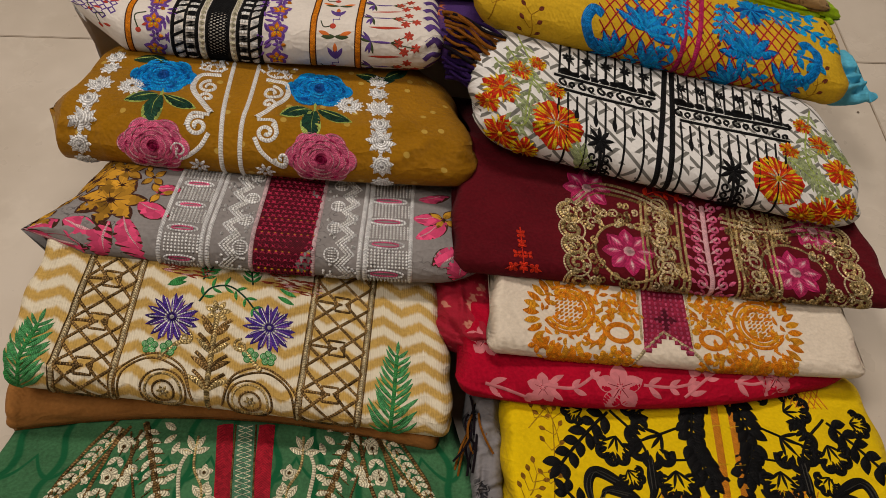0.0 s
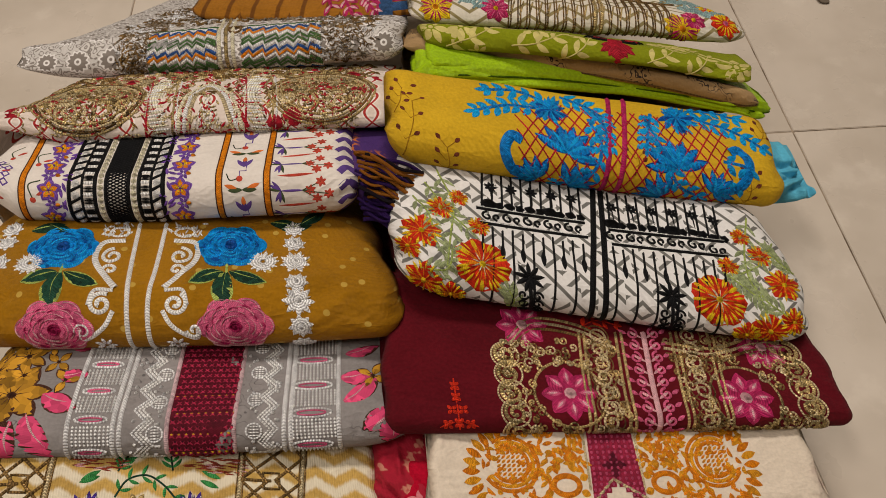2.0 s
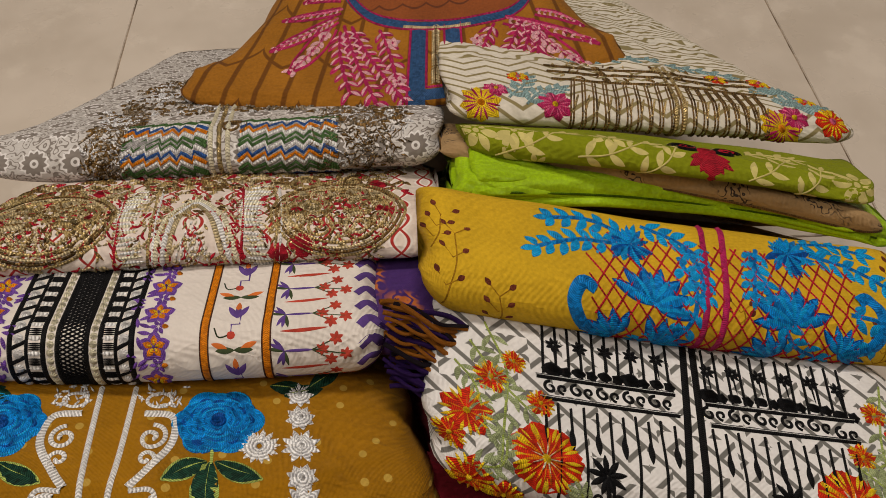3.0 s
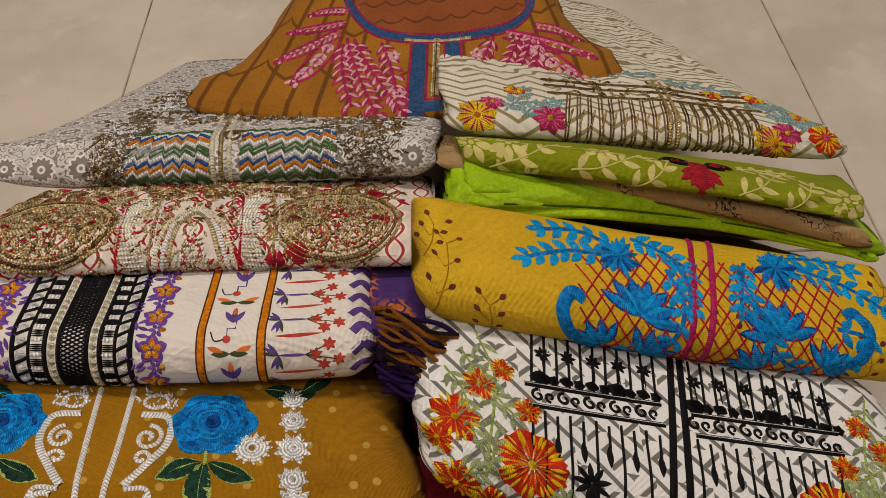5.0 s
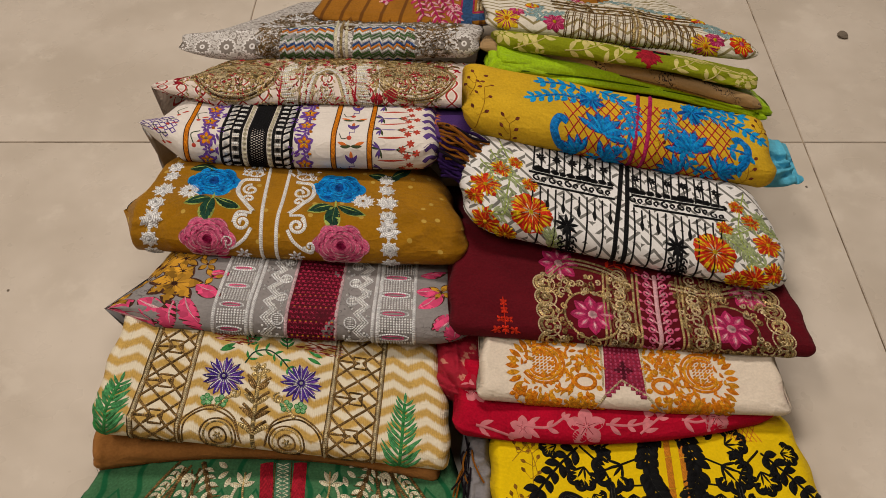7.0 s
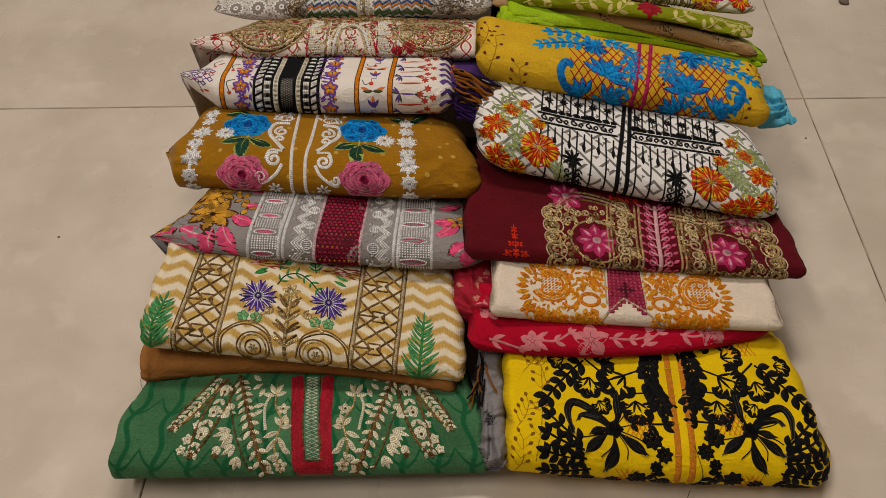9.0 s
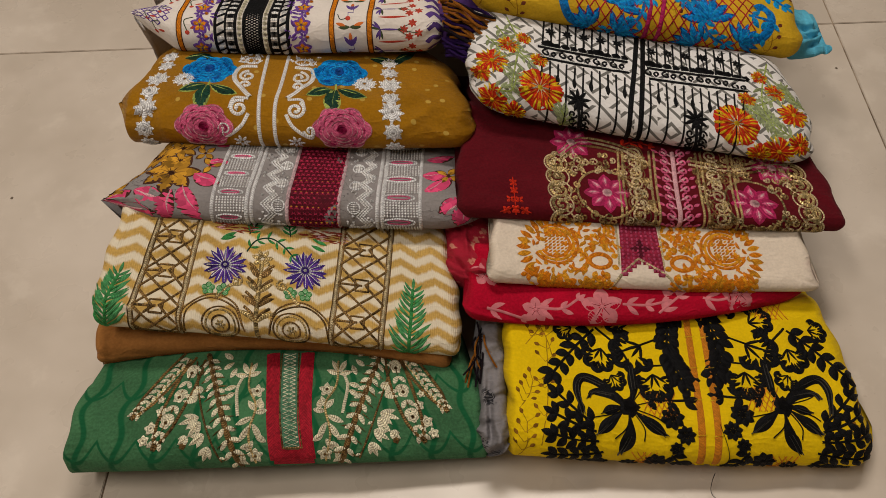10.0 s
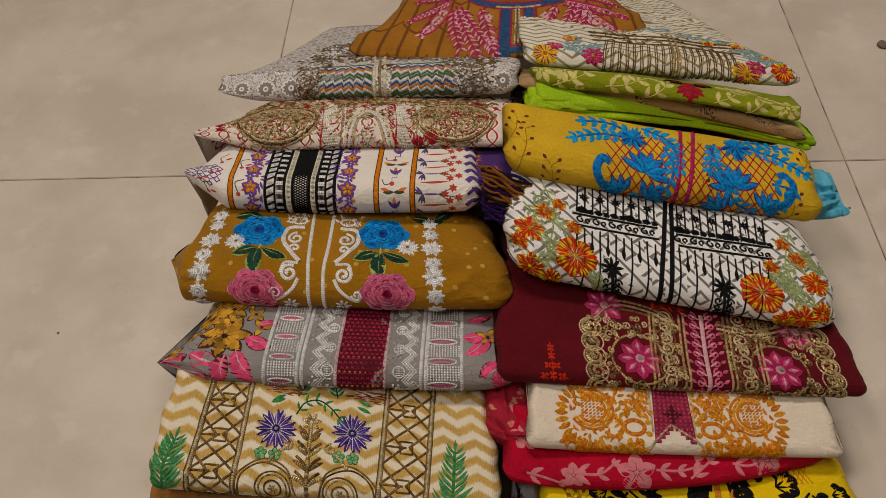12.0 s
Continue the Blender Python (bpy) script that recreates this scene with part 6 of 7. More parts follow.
# its loose end spills over to the neighbour
RE = Cloth(-0.004, 0.042, 0.318, 0.300, 0.060, 0.062, 0.042, 0.040, 0.014, 0.06, 0.05, depth=0.10, rl=0.012, rr=0.012, seed=34, wrinkle=0.003, crease=0.008)
s = garment(RE, "shawl_end", blotched("red_floral_chiffon", (0.34, 0.004, 0.022), (0.55, 0.20, 0.14), 45.0, 0.56, 0.60), "", nu=40)
s.parent = g
for key in ("category", "group", "label"):
    if key in s:
        del s[key]

# cream tunic with orange paisleys
g = garment(CREAM, "folded_tunic", blotched("cream_blush_lawn", (0.72, 0.62, 0.50), (0.66, 0.46, 0.40), 18.0, 0.55, 0.75), "cream tunic with orange paisley embroidery and claret patch, folded")
random.seed(13)
CENT = 0.140
MARIG = thread("marigold_thread", (0.85, 0.33, 0.015))
s = Stitch(CREAM, thread("claret_square", (0.36, 0.02, 0.06)), PINK, thread("plum_thread", (0.12, 0.006, 0.02)))
for r in range(16):
    v = 0.030 + 0.0040 * r
    half = 0.021 - 0.0002 * r
    notch = max(0.0, 0.024 - 1.15 * (v - 0.026)) if v < 0.047 else 0.0
    for sg in (-1, 1):
        x0, x1 = CENT + sg * notch, CENT + sg * half
        if abs(x1 - x0) > 0.002 and half > notch:
            s.use(0).stroke([(x0, v), (x1, v)], 0.0044, 0.0004, smooth=False)
            for k in range(4):
                s.use(1).blob((x0 + (x1 - x0) * (k + 0.5) / 4, v), 0.0015, 0.0011, n=6)
s.use(2).petals((CENT, 0.060), 0.010, 4, 0.008, 0, 0, 0.0014)
s.done("claret_patch", g, "claret knotted square with plum diamond")
s = Stitch(CREAM, GOLD_PALE)
s.stroke([(0.104, 0.014), (0.120, 0.034), (0.137, 0.050), (0.160, 0.036), (0.184, 0.014)], 0.0028, 0.0011, smooth=False)
for a, b in (((0.118, 0.042), (0.119, 0.10)), ((0.161, 0.040), (0.161, 0.10))):
    s.stroke([a, b], 0.002, 0.001, smooth=False)
s.done("gold_piping", g)
for sg, X in ((1, 0.0), (-1, 0.279)):
    def mx(p):
        return (X + sg * p[0], p[1])

    s = Stitch(CREAM, ORANGE, MARIG, RUST)
    P = mx((0.058, 0.062))
    for r in (0.020, 0.0165, 0.013):
        s.use(0 if r != 0.0165 else 1).stroke([(P[0] + sg * r * math.cos(a) * 1.1, P[1] + r * math.sin(a)) for a in np.linspace(-2.6, 2.2, 14)], 0.0028, 0.0011)
    s.use(0)
    for r in range(9):
        for k in range(6):
            s.use((r + k) % 2).leaf((P[0] - 0.010 + 0.0038 * k, P[1] - 0.012 + 0.0032 * r), 40, 0.0042, 0.002, 0.0010)
    s.use(0).stroke([mx(q) for q in ((0.070, 0.040), (0.080, 0.036), (0.088, 0.046), (0.080, 0.056), (0.073, 0.050))], 0.0034, 0.0011)
    s.done("paisley_motif", g, "orange crosshatched paisley")
    s = Stitch(CREAM, ORANGE, MARIG)
    for k in range(16):
        a = 100 + 13 * k
        b = math.radians(a)
        s.use(k % 2).leaf(mx((0.055 + 0.021 * math.cos(b), 0.056 + 0.024 * math.sin(b))), a if sg > 0 else 180 - a, 0.0135, 0.0058, 0.0010)
    for k in range(26):
        p = mx((random.uniform(0.030, 0.112), random.uniform(0.014, 0.030)))
        s.use(k % 2).petals(p, 0.0068, 4, 0.0044, random.uniform(0, 90), 0.05)
    s.done("leaf_fringe", g, "orange leaf fringe")
    s = Stitch(CREAM, ORANGE, MARIG)
    c = mx((0.100, 0.046))
    s.use(0).ring(c, 0.010, 0.0042, 0.0011, sq=0.7)
    s.use(1).petals(c, 0.019, 8, 0.0058, 22, 0.62)
    for k in range(60):
        s.use(k % 2).leaf(mx((random.uniform(0.078, 0.116), random.uniform(0.056, 0.092))), random.uniform(0, 360), 0.008, 0.0034, 0.001)
    s.done("orange_flower", g, "orange ring flower")
    s = Stitch(CREAM, ORANGE, MARIG)
    for k in range(170):
        u, v = random.uniform(0.030, 0.116), random.uniform(0.014, 0.094)
        if u > 0.092 + 0.6 * abs(v - 0.05) and v < 0.055:
            continue
        s.use(k % 2).leaf(mx((u, v)), random.uniform(0, 360), random.uniform(0.005, 0.009), random.uniform(0.0026, 0.0042), 0.0009, random.uniform(-30, 30))
    tagged(s.done("orange_filling", g, "orange filling stitches"), kind="stuff")

# maroon tunic with gold scroll yoke
g = garment(MAROON, "folded_tunic", plain_cloth("maroon_cotton", (0.098, 0.004, 0.009), 0.75, 0.2, 0.25), "dark maroon tunic with gold scroll yoke and pink flowers, folded")
random.seed(14)
for (u, v), r in (((0.104, 0.112), 0.020), ((0.129, 0.053), 0.021), ((0.262, 0.047), 0.021), ((0.291, 0.090), 0.020)):
    s = Stitch(MAROON, PINK_DK, PINK, PINK_LT)
    s.use(0).petals((u, v), r * 1.02, 8, r * 0.62, 0, 0.1, 0.0009)
    s.use(1).petals((u, v), r * 0.93, 8, r * 0.40, 0, 0.25, 0.0014)
    s.use(2).petals((u, v), r * 0.86, 8, r * 0.22, 0, 0.42, 0.0019)
    s.use(2).blob((u, v), r * 0.24, 0.0022)
    s.done("flower", g, "pink eight-petal satin flower")
s = Stitch(MAROON, PINK, PINK_LT)
s.use(1).stroke([(0.190, 0.012), (0.193, 0.055), (0.200, 0.105)], 0.0042, 0.0013)
for i in range(9):
    v = 0.016 + 0.0105 * i
    u = 0.190 + 0.010 * (v / 0.105) ** 1.5
    for sg in (-1, 1):
        s.use(0).spiral((u + sg * 0.009, v + 0.004), 0.0050, 0.0020, 90, 1.2, 0.0011, sg)
        s.use(1).leaf((u + sg * 0.002, v), 90 - sg * 55, 0.011, 0.0026, 0.0010)
        s.use(0).leaf((u + sg * 0.013, v + 0.004), 90 - sg * 60, 0.007, 0.0034, 0.0010)
s.done("pink_column", g, "pink scrolled centre column")
for k, (xa, xb) in enumerate(((0.078, 0.172), (0.212, 0.318))):
    flip = 1 if k == 0 else -1
    out, inn = (xa, xb) if k == 0 else (xb, xa)
    s = Stitch(MAROON, GOLD, GOLD_DARK, GOLD_PALE)
    # scalloped outer edge
    for i in range(5):
        s.use(0).spiral((out + flip * 0.008, 0.022 + 0.016 * i), 0.0088, 0.0030, 90, 1.6, 0.0013, flip)
        s.use(2).ring((out + flip * 0.008, 0.022 + 0.016 * i), 0.0105, 0.0015)
    # posts by the centre column
    for d in (0.0, 0.0045, 0.030, 0.034):
        s.use(0).stroke([(inn - flip * d, 0.012), (inn - flip * d + 0.003, 0.055), (inn - flip * d + 0.010, 0.105)], 0.0024, 0.0012)
    for i in range(8):
        s.use(2).spiral((inn - flip * 0.017 + 0.008 * (i / 8) ** 1.5, 0.018 + 0.012 * i), 0.0072, 0.0020, 45 * i, 1.5, 0.0012, flip)
        s.use(1).ring((inn - flip * 0.017 + 0.008 * (i / 8) ** 1.5, 0.018 + 0.012 * i), 0.0092, 0.0012)
    # bottom edge and upper curve
    edge = [(out, 0.013), (out + flip * 0.03, 0.017), (0.5 * (xa + xb), 0.013), (inn, 0.012)]
    s.use(0).stroke(edge, 0.0042, 0.0012)
    curve = [(out + flip * 0.012, 0.100), (out + flip * 0.035, 0.098 if k else 0.118), (out + flip * 0.07, 0.090 if k else 0.112), (inn, 0.096)]
    for d in (0.0, -0.005, -0.010):
        s.use((0, 2, 1)[int(-d / 0.005)]).stroke([(u, v + d) for u, v in curve], 0.0026, 0.0012)
    cu, cv = (0.129, 0.053) if k == 0 else (0.262, 0.047)
    for i in range(170):
        u, v = random.uniform(xa + 0.004, xb - 0.002), random.uniform(0.014, 0.100)
        if math.hypot(u - cu, v - cv) < 0.025:
            continue
        s.use(random.choice((0, 0, 1, 2))).spiral((u, v), random.uniform(0.0022, 0.0048), 0.0016, random.uniform(0, 360), 1.2, 0.0011, random.choice((1, -1)))
    s.use(0).ring((cu, cv), 0.0265, 0.0022)
    s.done("gold_scrollwork", g, "twisted antique gold scrollwork")
s = Stitch(MAROON, SCARLET)
for i, (u, v) in enumerate(((0.036, 0.030), (0.044, 0.031), (0.052, 0.030), (0.040, 0.041), (0.048, 0.041), (0.044, 0.051), (0.044, 0.060))):
    s.petals((u, v), 0.0044, 4, 0.003, 45, 0.1, 0.0006)
s.stroke([(0.044, 0.026), (0.044, 0.066)], 0.0012, 0.0005)
s.leaf((0.030, 0.028), 20, 0.012, 0.002).leaf((0.058, 0.028), 160, 0.012, 0.002)
s.done("printed_tree", g, "coral printed tree motif")
s = Stitch(MAROON, SCARLET)
s.spray([(0.150, 0.110), (0.165, 0.116), (0.180, 0.112)], 4, 0.010, 0.004, 50, 0.001, 0, 0, 0.0005)
s.done("printed_spray", g)

# white maze-print tunic with black lines and orange flowers
g = garment(MONO, "folded_tunic", maze_ground(), "white maze-print tunic with black embroidery and orange flowers, folded")
MONO_OB = g
random.seed(15)
for i in range(25):
    u = 0.071 + i * 0.0078
    if abs(u - 0.163) < 0.008:
        continue
    for lo, hi in (((0.014, 0.104) if i % 2 else (0.080, 0.104)), (0.121, 0.158)):
        s = Stitch(MONO, BLACK)
        run = [(u + 0.0002 * math.sin(90 * v + i) + 0.10 * (v - 0.10), v) for v in np.arange(lo, hi, 0.004)]
        s.stroke(run, 0.0018, 0.0011)
        if i % 2 == 0 and lo < 0.1:
            s.leaf((u - 0.0018, 0.087), -94, 0.014, 0.0040, 0.001)
        s.done("black_line", g)
s = Stitch(MONO, BLACK)
for d in (-0.005, 0.005):
    s.stroke([(0.152 + d, 0.010), (0.155 + d, 0.060), (0.163 + d * 0.8, 0.11), (0.170 + d * 0.6, 0.158)], 0.0046, 0.0014)
s.done("placket_band", g, "black double placket cord")
for v in (0.105, 0.119):
    s = Stitch(MONO, BLACK, WHITE_TH)
    for a, b in ((0.068, 0.154), (0.172, 0.264)):
        s.use(0).stroke([(a, v), (b, v + 0.003)], 0.0034, 0.0012, smooth=False)
        s.use(1).stroke([(a, v), (b, v + 0.003)], 0.0006, 0.0018, smooth=False)
    s.done("black_line", g)
s = Stitch(MONO, BLACK)
for i in range(12):
    u = 0.076 + 0.0162 * i
    if abs(u - 0.163) < 0.010:
        continue
    v = 0.1120 + 0.003 * ((u - 0.068) / 0.09 % 1)
    s.spiral((u, v), 0.0042, 0.0020, 90, 1.1, 0.0012)
    s.spiral((u + 0.0075, v), 0.0034, 0.0018, -90, 1.0, 0.0012, -1)
    w = 0.0066 if i % 3 == 0 else 0.0044
    s.blob((u + 0.003, v + 0.0125), w, 0.0014, 0.10, 12, 4, 0.4 * i, 0.75)
    s.blob((u + 0.011, v + 0.0120), 0.0036, 0.0013, 0.15, 10)
    s.petals((u + 0.006, v + 0.030), 0.0052, 7, 0.0026, 0, 0.1)
    s.leaf((u + 0.006, v + 0.030), -92, 0.014, 0.0012)
s.done("black_border", g, "black scalloped border")
for c in ((0.102, 0.056), (0.210, 0.058)):
    s = Stitch(MONO, BLACK)
    s.petals((c[0], c[1] + 0.006), 0.012, 9, 0.0036, 10, 0.05, 0.0013)
    s.stroke([(c[0], c[1] + 0.006), (c[0] + 0.001, c[1] - 0.030)], 0.0028, 0.0012)
    for k in range(4):
        for sg in (-1, 1):
            s.spiral((c[0] + sg * 0.0055, c[1] - 0.008 - 0.007 * k), 0.0042, 0.0018, 0, 1.2, 0.0011, sg)
    s.done("black_flower", g, "black thistle motif")
for c, r in (((0.067, 0.066), 0.0215), ((0.247, 0.066), 0.0215), ((0.024, 0.087), 0.016), ((0.302, 0.086), 0.015), ((0.022, 0.046), 0.015), ((0.286, 0.046), 0.016), ((0.268, 0.040), 0.012), ((0.042, 0.038), 0.012), ((0.306, 0.055), 0.012), ((0.068, 0.100), 0.009), ((0.262, 0.098), 0.009), ((0.040, 0.112), 0.011), ((0.290, 0.112), 0.010), ((0.055, 0.125), 0.008), ((0.278, 0.128), 0.008), ((0.012, 0.070), 0.010)):
    s = Stitch(MONO, SCARLET, AMBER, ORANGE, CREAM_TH)
    big = r > 0.02
    n = 9 if big else 5
    if big:
        s.use(0).blob(c, r * 0.97, 0.0003, 0.07, 24, 7)
    s.use(0).petals(c, r, n, r * (0.62 if big else 0.72), 12, 0.08, 0.0009, jitter=6)
    s.use(1).petals(c, r * 0.97, n * 3, r * 0.13, 5, 0.50, 0.0016, jitter=7)
    s.use(2).petals(c, r * 0.7, n * 2, r * 0.07, 15, 0.15, 0.0019, jitter=8)
    if big:
        s.use(3).petals(c, r * 0.45, 9, r * 0.04, 0, 0.1, 0.0023)
    s.use(1).blob(c, r * 0.15, 0.0022, n=8)
    s.done("flower", g, "red and amber embroidered flower")
for pts in (((0.040, 0.150), (0.050, 0.120), (0.046, 0.090), (0.040, 0.060)), ((0.030, 0.135), (0.046, 0.110), (0.060, 0.095)), ((0.020, 0.055), (0.040, 0.058), (0.046, 0.075)), ((0.020, 0.120), (0.030, 0.105), (0.034, 0.080)),
            ((0.290, 0.150), (0.280, 0.120), (0.276, 0.090), (0.284, 0.060)), ((0.306, 0.130), (0.290, 0.105), (0.270, 0.092)), ((0.300, 0.06), (0.285, 0.070), (0.276, 0.085)), ((0.318, 0.10), (0.306, 0.11), (0.298, 0.12)), ((0.256, 0.092), (0.27, 0.08), (0.28, 0.07)), ((0.085, 0.03), (0.09, 0.04), (0.086, 0.05))):
    s = Stitch(MONO, LEAF_LT, thread("sage_thread", (0.38, 0.44, 0.22)))
    s.spray(pts, 7, 0.012, 0.0036, 45, 0.0016, 0, 1, shrink=0.1)
    s.done("leaf_spray", g, "moss green embroidered leaves")

# golden tunic with blue flowers
g = garment(BLUE, "folded_tunic", plain_cloth("golden_slub_cotton", (0.60, 0.37, 0.018), 0.6, 0.1, 0.16, 0.08), "golden yellow tunic with bright blue floral embroidery, folded")
random.seed(16)
NET = thread("red_net_thread", (0.50, 0.015, 0.03), 0.12, 0.5, 0.4)
s = Stitch(BLUE, NET)
for i in range(-3, 25):
    for sg in (1, -1):
        p, q = (0.108 + 0.0100 * i, 0.026), (0.108 + 0.0100 * i + sg * 0.062, 0.120)
        cut = []
        for t in np.linspace(0, 1, 20):
            u, v = lerp(p, q, t)
            if 0.108 < u < 0.284 + 0.1 * max(0, v - 0.08) and 0.030 < v < 0.122:
                cut.append((u, v))
        if len(cut) > 2:
            s.stroke([cut[0], cut[-1]], 0.0012, 0.0005, smooth=False)
s.done("net_panel", g, "red diagonal net stitching")
s = Stitch(BLUE, PINK_DK)
for pts in (((0.174, 0.020), (0.179, 0.060), (0.186, 0.10), (0.193, 0.145)), ((0.186, 0.020), (0.191, 0.060), (0.198, 0.10), (0.206, 0.145))):
    s.stroke(pts, 0.0042, 0.0011)
s.done("pink_stripe", g, "magenta double stripe")
BB = (thread("ochre_twig_print", (0.40, 0.20, 0.01), 0.0, 0.75), thread("russet_bud_print", (0.17, 0.04, 0.02), 0.0, 0.75))
for p, a, l in (((0.050, 0.028), 85, 0.034), ((0.018, 0.045), 80, 0.055), ((0.010, 0.085), 70, 0.03), ((0.292, 0.034), 80, 0.034), ((0.31, 0.10), 60, 0.03), ((0.2015, 0.06), 85, 0.02)):
    sprig(BLUE, p, a, l, BB, g, 3)


def peony(c, p, r, ang, parent):
    s = Stitch(c, BLUE_TH, BLUE_DK, AQUA)
    for k, (n, ln, w) in enumerate(((7, 1.0, 0.42), (6, 0.8, 0.36), (4, 0.55, 0.3))):
        for i in range(n):
            a = ang + (i - (n - 1) / 2) * (190 / n)
            q = (p[0] - 0.45 * r * math.cos(math.radians(ang)), p[1] - 0.45 * r * math.sin(math.radians(ang)))
            s.use(1).leaf(q, a, r * 1.45 * ln, r * w * 1.15, 0.0006 + 0.0003 * k)
            s.use(0 if k != 1 else 2).leaf(q, a, r * 1.40 * ln, r * w, 0.0011 + 0.0003 * k)
    return s.done("flower", parent, "azure satin-stitch peony")


for p, r, a in (((0.150, 0.079), 0.019, 70), ((0.156, 0.043), 0.017, 20), ((0.236, 0.078), 0.019, 100), ((0.219, 0.044), 0.017, 160), ((0.118, 0.048), 0.015, 150), ((0.272, 0.056), 0.014, 40)):
    peony(BLUE, p, r, a, g)
for pts, k in ((((0.170, 0.108), (0.176, 0.080), (0.166, 0.056), (0.140, 0.040)), 8), (((0.176, 0.115), (0.182, 0.100), (0.180, 0.080)), 5), (((0.128, 0.112), (0.105, 0.110), (0.078, 0.100)), 6), (((0.138, 0.120), (0.115, 0.128), (0.09, 0.125)), 5), (((0.150, 0.130), (0.170, 0.122), (0.182, 0.112)), 5),
               (((0.218, 0.115), (0.224, 0.090), (0.236, 0.058), (0.256, 0.046)), 8), (((0.224, 0.122), (0.218, 0.104), (0.214, 0.086)), 5), (((0.262, 0.124), (0.290, 0.116), (0.316, 0.098)), 7), (((0.256, 0.132), (0.28, 0.136), (0.300, 0.130)), 5), (((0.276, 0.080), (0.296, 0.076), (0.286, 0.06)), 3)):
    s = Stitch(BLUE, BLUE_TH, AQUA)
    s.spray(pts, k, 0.0125, 0.0060, 50, 0.0032, 0, 1, shrink=0.15)
    s.done("leaf_spray", g, "azure satin-stitch leaf spray")
for c, hand in (((0.104, 0.066), 1), ((0.293, 0.080), -1)):
    s = Stitch(BLUE, BLUE_TH, BLUE_DK)
    s.use(0).stroke([(c[0] + hand * 0.008, c[1] + 0.010), (c[0], c[1] + 0.013), (c[0] - hand * 0.006, c[1]), (c[0] + hand * 0.002, c[1] - 0.018), (c[0] + hand * 0.016, c[1] - 0.026)], 0.0085, 0.0013)
    s.done("scroll_motif", g, "thick azure hook scroll")
for c in ((0.140, 0.113), (0.246, 0.122)):
    s = Stitch(BLUE, BLUE_TH, BLUE_DK, AQUA)
    for k in range(14):
        a = -10 - 14 * k + random.uniform(-6, 6)
        s.use(k % 3).leaf(c, a if c[0] < 0.2 else 180 - a, random.uniform(0.011, 0.020), 0.0060, 0.0012, 8)
    for k in range(9):
        s.use((0, 2)[k % 2]).leaf(c, 20 + 17 * k, random.uniform(0.010, 0.019), 0.0046, 0.0013)
    s.done("flower", g, "azure spiky blossom")
# turquoise cloth knotted out of its end
K = Cloth(0.336, 0.382, 0.538, 0.528, 0.132, 0.138, 0.034, 0.014, 0.016, 0.05, 0.05, depth=0.070, rl=0.01, rr=0.045, seed=35, wrinkle=0.004, crease=0.011, jag=0.0, tipr=0.5, pr=1.4)
s = garment(K, "cloth_end", plain_cloth("turquoise_cotton", (0.10, 0.42, 0.58), 0.6, 0.2, 0.15), "", nu=50)
s.parent = g
for key in ("category", "group", "label"):
    if key in s:
        del s[key]
tagged(s, "turquoise cotton end twisted to a point")

# lime cloth, taupe cloth, olive tunic
LIME_M = plain_cloth("lime_silk", (0.33, 0.52, 0.004), 0.40, 0.1, 0.28, 0.2)
g = garment(LIME, "folded_shawl", LIME_M, "bright lime green silk shawl in soft folds", "shawl")
for k, (d, zl, zr, tt) in enumerate(((0.002, 0.003, 0.001, 0.011), (0.006, 0.011, 0.006, 0.010), (0.012, 0.018, 0.012, 0.010))):
    F = Cloth(LIME.xl - 0.002 + 0.006 * k, LIME.xr - 0.003 - 0.012 * k, LIME.yl + d - 0.006, LIME.yr + 0.5 * d - 0.004, LIME.zl + zl, LIME.zr + zr, tt, tt * 0.75, 0.008, 0.04, -0.1, depth=0.14, rl=0.010, rr=0.02, bow=LIME.bow, seed=40 + k, wrinkle=0.0016, zbow=-0.003 * k, crease=0.0040)
    f = garment(F, "fold", LIME_M, "", nu=70)
    f.parent = g
    for key in ("category", "group", "label"):
        if key in f:
            del f[key]
s = Stitch(LIME, thread("dark_lime_thread", (0.08, 0.17, 0.004)))
s.stroke([(0.01, 0.022), (0.12, 0.020), (0.24, 0.018), (0.33, 0.016)], 0.0018, 0.0004)
s.done("seam", g)
g = garment(TAUPE, "folded_shawl", scribble("taupe_sprig_cotton", (0.37, 0.235, 0.105), (0.03, 0.02, 0.018), 75.0, 0.035), "taupe shawl with fine black sprig print, folded", "shawl")
s = Stitch(TAUPE, thread("taupe_thread", (0.20, 0.12, 0.06)))
s.stroke([(0.01, 0.010), (0.12, 0.011), (0.24, 0.010), (0.31, 0.010)], 0.0020, 0.0005)
s.done("hem", g)
g = garment(OLIVE, "folded_tunic", plain_cloth("olive_cotton", (0.21, 0.24, 0.006), 0.65, 0.2, 0.15), "olive green tunic with pale leaf print and red moth motif, folded")
random.seed(19)
OP = thread("straw_print", (0.50, 0.43, 0.15), 0.0, 0.75, 0.15, 300.0, 0.05)
for p, r, a in (((0.022, 0.052), 0.016, 40), ((0.048, 0.056), 0.017, 10), ((0.112, 0.060), 0.014, 60), ((0.288, 0.052), 0.021, 30), ((0.062, 0.030), 0.010, 0)):
    s = Stitch(OLIVE, OP, base=0.0002)
    s.petals(p, r, 7, r * 0.42, a, 0.2, 0.0001)
    s.blob(p, r * 0.14, 0.0001, n=8)
    s.done("printed_flower", g)
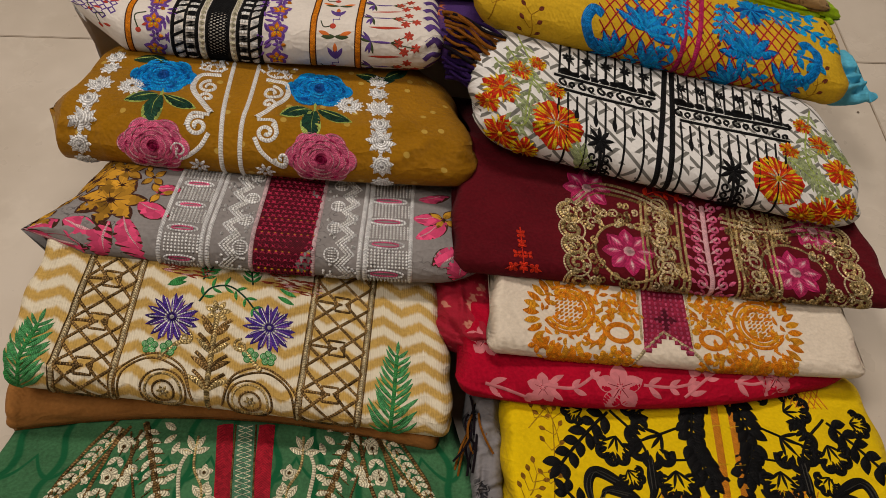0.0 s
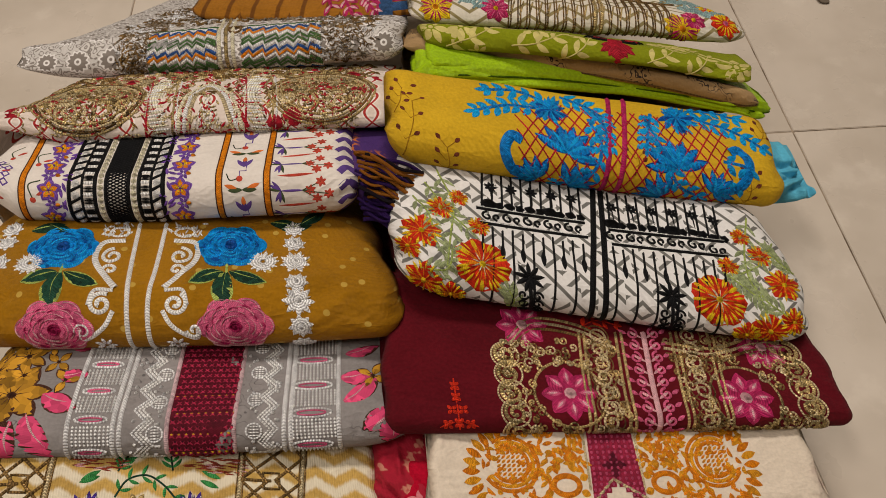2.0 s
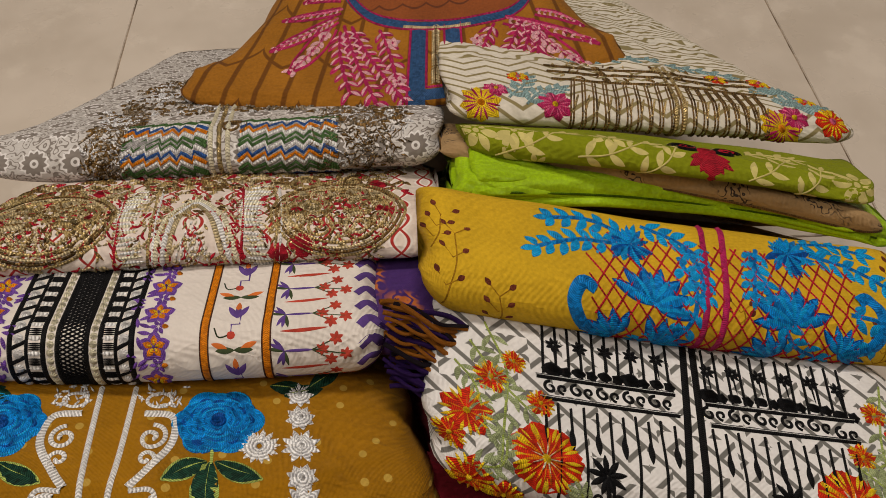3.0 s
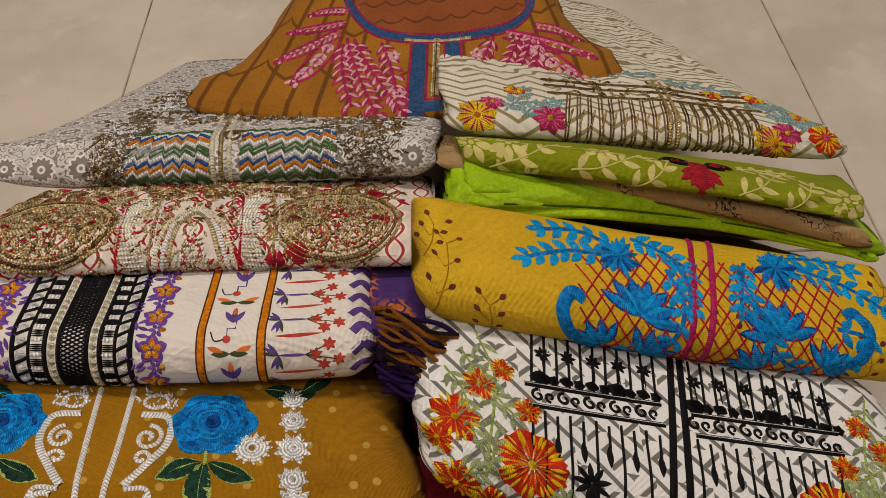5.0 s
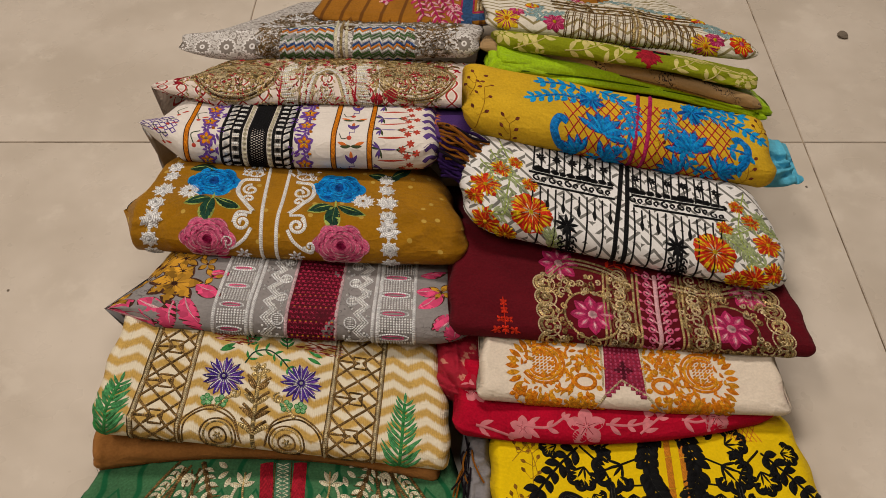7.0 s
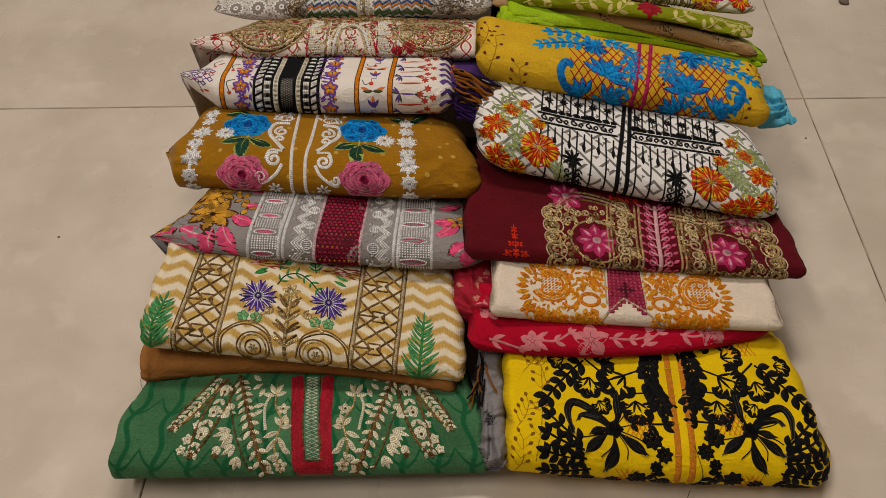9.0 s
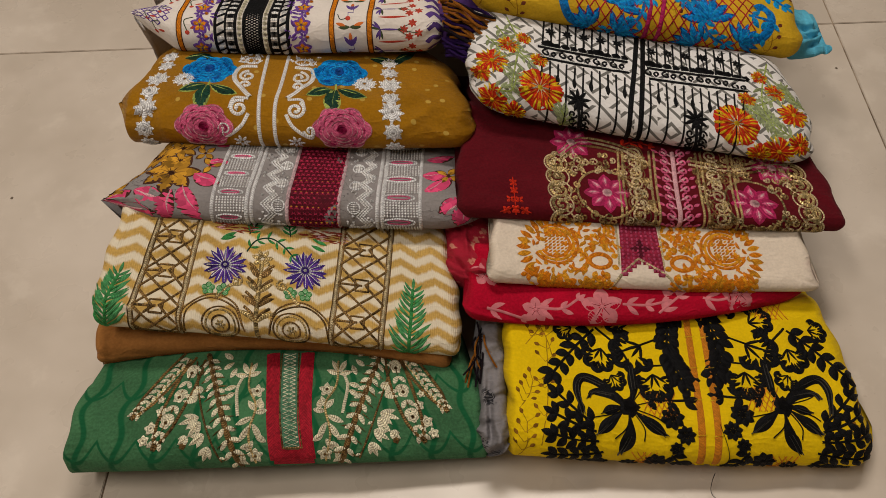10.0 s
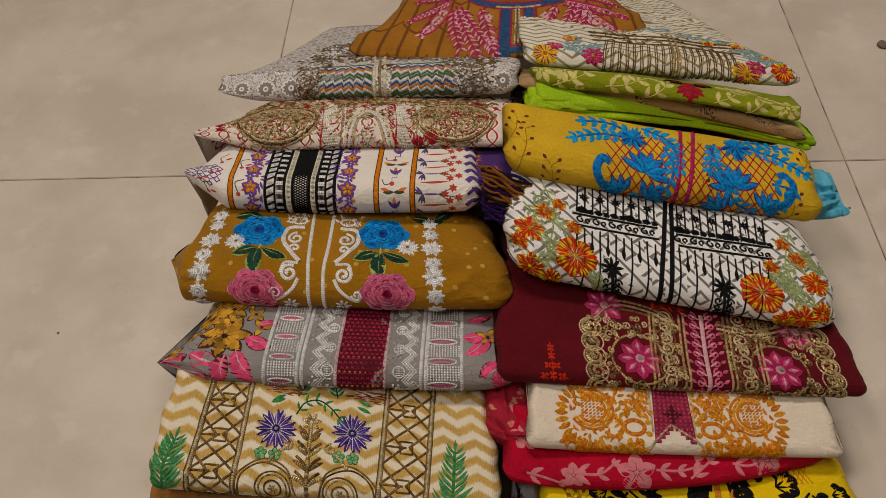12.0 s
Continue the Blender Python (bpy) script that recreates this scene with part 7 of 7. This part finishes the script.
for pts in (((0.034, 0.036), (0.060, 0.046), (0.084, 0.064)), ((0.090, 0.040), (0.112, 0.044), (0.140, 0.060)), ((0.130, 0.030), (0.150, 0.044), (0.160, 0.062)), ((0.205, 0.038), (0.225, 0.050), (0.240, 0.070)), ((0.240, 0.032), (0.256, 0.046), (0.266, 0.066)), ((0.21, 0.07), (0.226, 0.078), (0.25, 0.082))):
    s = Stitch(OLIVE, OP, base=0.0002)
    s.spray(pts, 4, 0.014, 0.0052, 45, 0.0012, 0, 0, 0.0001, shrink=0.1)
    s.done("printed_spray", g)
c = (0.180, 0.056)
s = Stitch(OLIVE, RED_TH, BLACK, GOLD)
s.use(0).leaf((c[0], c[1] + 0.016), -90, 0.042, 0.014, 0.0014)
s.use(0).blob((c[0], c[1] + 0.006), 0.008, 0.0014, 0.2, 14, 6)
for sg in (-1, 1):
    s.use(1).spiral((c[0] + sg * 0.014, c[1] + 0.008), 0.0105, 0.0046, 0 if sg > 0 else 180, 1.3, 0.0013, sg)
    s.use(0).spiral((c[0] + sg * 0.014, c[1] + 0.008), 0.0066, 0.0036, 0, 1.0, 0.0015, sg)
    for a, l in ((-35, 0.018), (-60, 0.016), (-15, 0.014)):
        s.use(0).leaf((c[0], c[1] - 0.002), a if sg > 0 else 180 - a, l, 0.0066, 0.0013)
    s.use(2).leaf((c[0] + sg * 0.004, c[1] + 0.010), 90 - sg * 40, 0.008, 0.0016, 0.0016)
s.done("moth_motif", g, "crimson and black moth embroidery")

# white wave-print tunic spread behind, with flowers
g = garment(FLORAL, "folded_tunic", wave_ground(), "white wave-print tunic with gold stitching and flowers, spread out")
random.seed(20)
s = Stitch(FLORAL, GOLD_DARK, GOLD)
for i in range(19):
    u = 0.088 + 0.0082 * i
    for d in (0.0, 0.0022):
        s.use(0).stroke([(u + d + random.uniform(-0.001, 0.001), 0.024), (u + d + 0.004, 0.050), (u + d + 0.012, 0.082)], 0.0013, 0.001)
    s.use(1).stroke([(u + 0.004, 0.040), (u + 0.010, 0.055)], 0.0016, 0.001, smooth=False)
for v in (0.084, 0.100, 0.112):
    s.use(0).stroke([(0.085, v), (0.170, v + 0.002), (0.262, v)], 0.0022, 0.0011)
for i in range(60):
    s.use(i % 2).leaf((random.uniform(0.09, 0.26), random.uniform(0.086, 0.125)), random.uniform(0, 180), 0.007, 0.0018, 0.0012)
s.done("gold_ladder", g, "dark gold ladder stitching")
s = Stitch(FLORAL, GOLD, GOLD_DARK)
for d in (-0.003, 0.003):
    s.use(0).stroke([(0.166 + d, 0.020), (0.176 + d, 0.060), (0.190 + d, 0.13)], 0.0034, 0.0014)
s.done("placket_band", g)
for p, r, m in (((0.027, 0.044), 0.016, 0), ((0.040, 0.060), 0.010, 1), ((0.080, 0.046), 0.013, 1), ((0.250, 0.038), 0.018, 0), ((0.264, 0.048), 0.012, 1), ((0.296, 0.046), 0.016, 2), ((0.290, 0.075), 0.010, 2), ((0.235, 0.115), 0.010, 2), ((0.060, 0.085), 0.009, 2), ((0.27, 0.11), 0.010, 2)):
    mats = ((AMBER, PINK_DK, ORANGE), (PINK_DK, PINK, AMBER), (SCARLET, AMBER, PINK))[m]
    s = Stitch(FLORAL, *mats)
    s.petals(p, r, 8, r * 0.6, 10, 0.08, 0.0010, jitter=8)
    s.use(1).petals(p, r * 0.85, 16, r * 0.14, 0, 0.25, 0.0016, jitter=8)
    s.use(2).blob(p, r * 0.2, 0.002, n=8)
    s.done("flower", g, "amber and magenta embroidered flower")
for pts in (((0.048, 0.050), (0.060, 0.066), (0.066, 0.086)), ((0.060, 0.045), (0.072, 0.058), (0.086, 0.066)), ((0.262, 0.062), (0.272, 0.074), (0.286, 0.084)), ((0.270, 0.058), (0.284, 0.062), (0.296, 0.064)), ((0.25, 0.09), (0.27, 0.095), (0.285, 0.10)), ((0.20, 0.14), (0.23, 0.135), (0.25, 0.125)), ((0.10, 0.13), (0.15, 0.14), (0.19, 0.15))):
    s = Stitch(FLORAL, TEAL, TEAL, SILVER)
    s.spray(pts, 5, 0.014, 0.0052, 45, 0.002, 0, 1, shrink=0.2)
    s.done("leaf_spray", g, "pale teal embroidered leaves")

# loops and tags that stick out of two bundles
for things, pts, r in ((MUSTARD, [(-0.300, 0.482, 0.165), (-0.318, 0.474, 0.158), (-0.320, 0.486, 0.166), (-0.300, 0.496, 0.170)], 0.0018), (MONO, [(0.326, 0.430, 0.146), (0.339, 0.436, 0.142), (0.336, 0.446, 0.146), (0.324, 0.446, 0.148)], 0.0022)):
    owner = MUSTARD_OB if things is MUSTARD else MONO_OB
    yarn("hanging_loop", pts, r, FR_K, owner)

# ---- small things on the floor ----
peb = plain_cloth("grey_pebble", (0.16, 0.13, 0.10), 0.8)


def crumb(x, y, r, label, name="crumb"):
    bm = bmesh.new()
    bmesh.ops.create_icosphere(bm, subdivisions=2, radius=r)
    for vtx in bm.verts:
        vtx.co *= 1 + 0.35 * noise.noise(vtx.co * (1.4 / r))
        vtx.co.z *= 0.45
    me = bpy.data.meshes.new(name)
    bm.to_mesh(me)
    bm.free()
    me.materials.append(peb)
    ob = tagged(new(name, me), label, "debris")
    ob.location = (x, y, 0.4 * r)
    return ob


crumb(0.612, 1.024, 0.0085, "dark grey crumb of grit lying on the tiles", "pebble")
crumb(0.468, 0.687, 0.0016, "tiny dark speck lying on the tiles")
crumb(-0.511, 0.509, 0.0016, "tiny pale speck lying on the tiles")
hair = tagged(new("stray_thread", None), "thin stray brown thread curled on the tiles", "thread")
for pts in ([(-0.325, 0.255, 0.003), (-0.345, 0.275, 0.004), (-0.350, 0.305, 0.003), (-0.335, 0.330, 0.003)], [(-0.330, 0.300, 0.002), (-0.338, 0.325, 0.003), (-0.322, 0.345, 0.003)]):
    yarn("strand", pts, 0.00022, FR_K, hair)
hair2 = tagged(new("stray_thread", None), "thin dark loose thread trailing on the tiles", "thread")
yarn("strand", [(0.222, 0.150, 0.02), (0.216, 0.140, 0.006), (0.226, 0.132, 0.002), (0.236, 0.124, 0.002)], 0.0003, FR_K, hair2)

# ---- floor tiles ----
tile = box_mesh("tile", 0.7982, 0.7982, 0.012, 0.0007)
tile.materials.append(TILE)
for i in range(-3, 4):
    for j in range(-3, 4):
        o = new("tile", tile)
        o.parent = floor
        o.matrix_parent_inverse = floor.matrix_basis.inverted()
        o.location = (0.087 + 0.8 * i, 1.175 + 0.8 * j, -0.006)
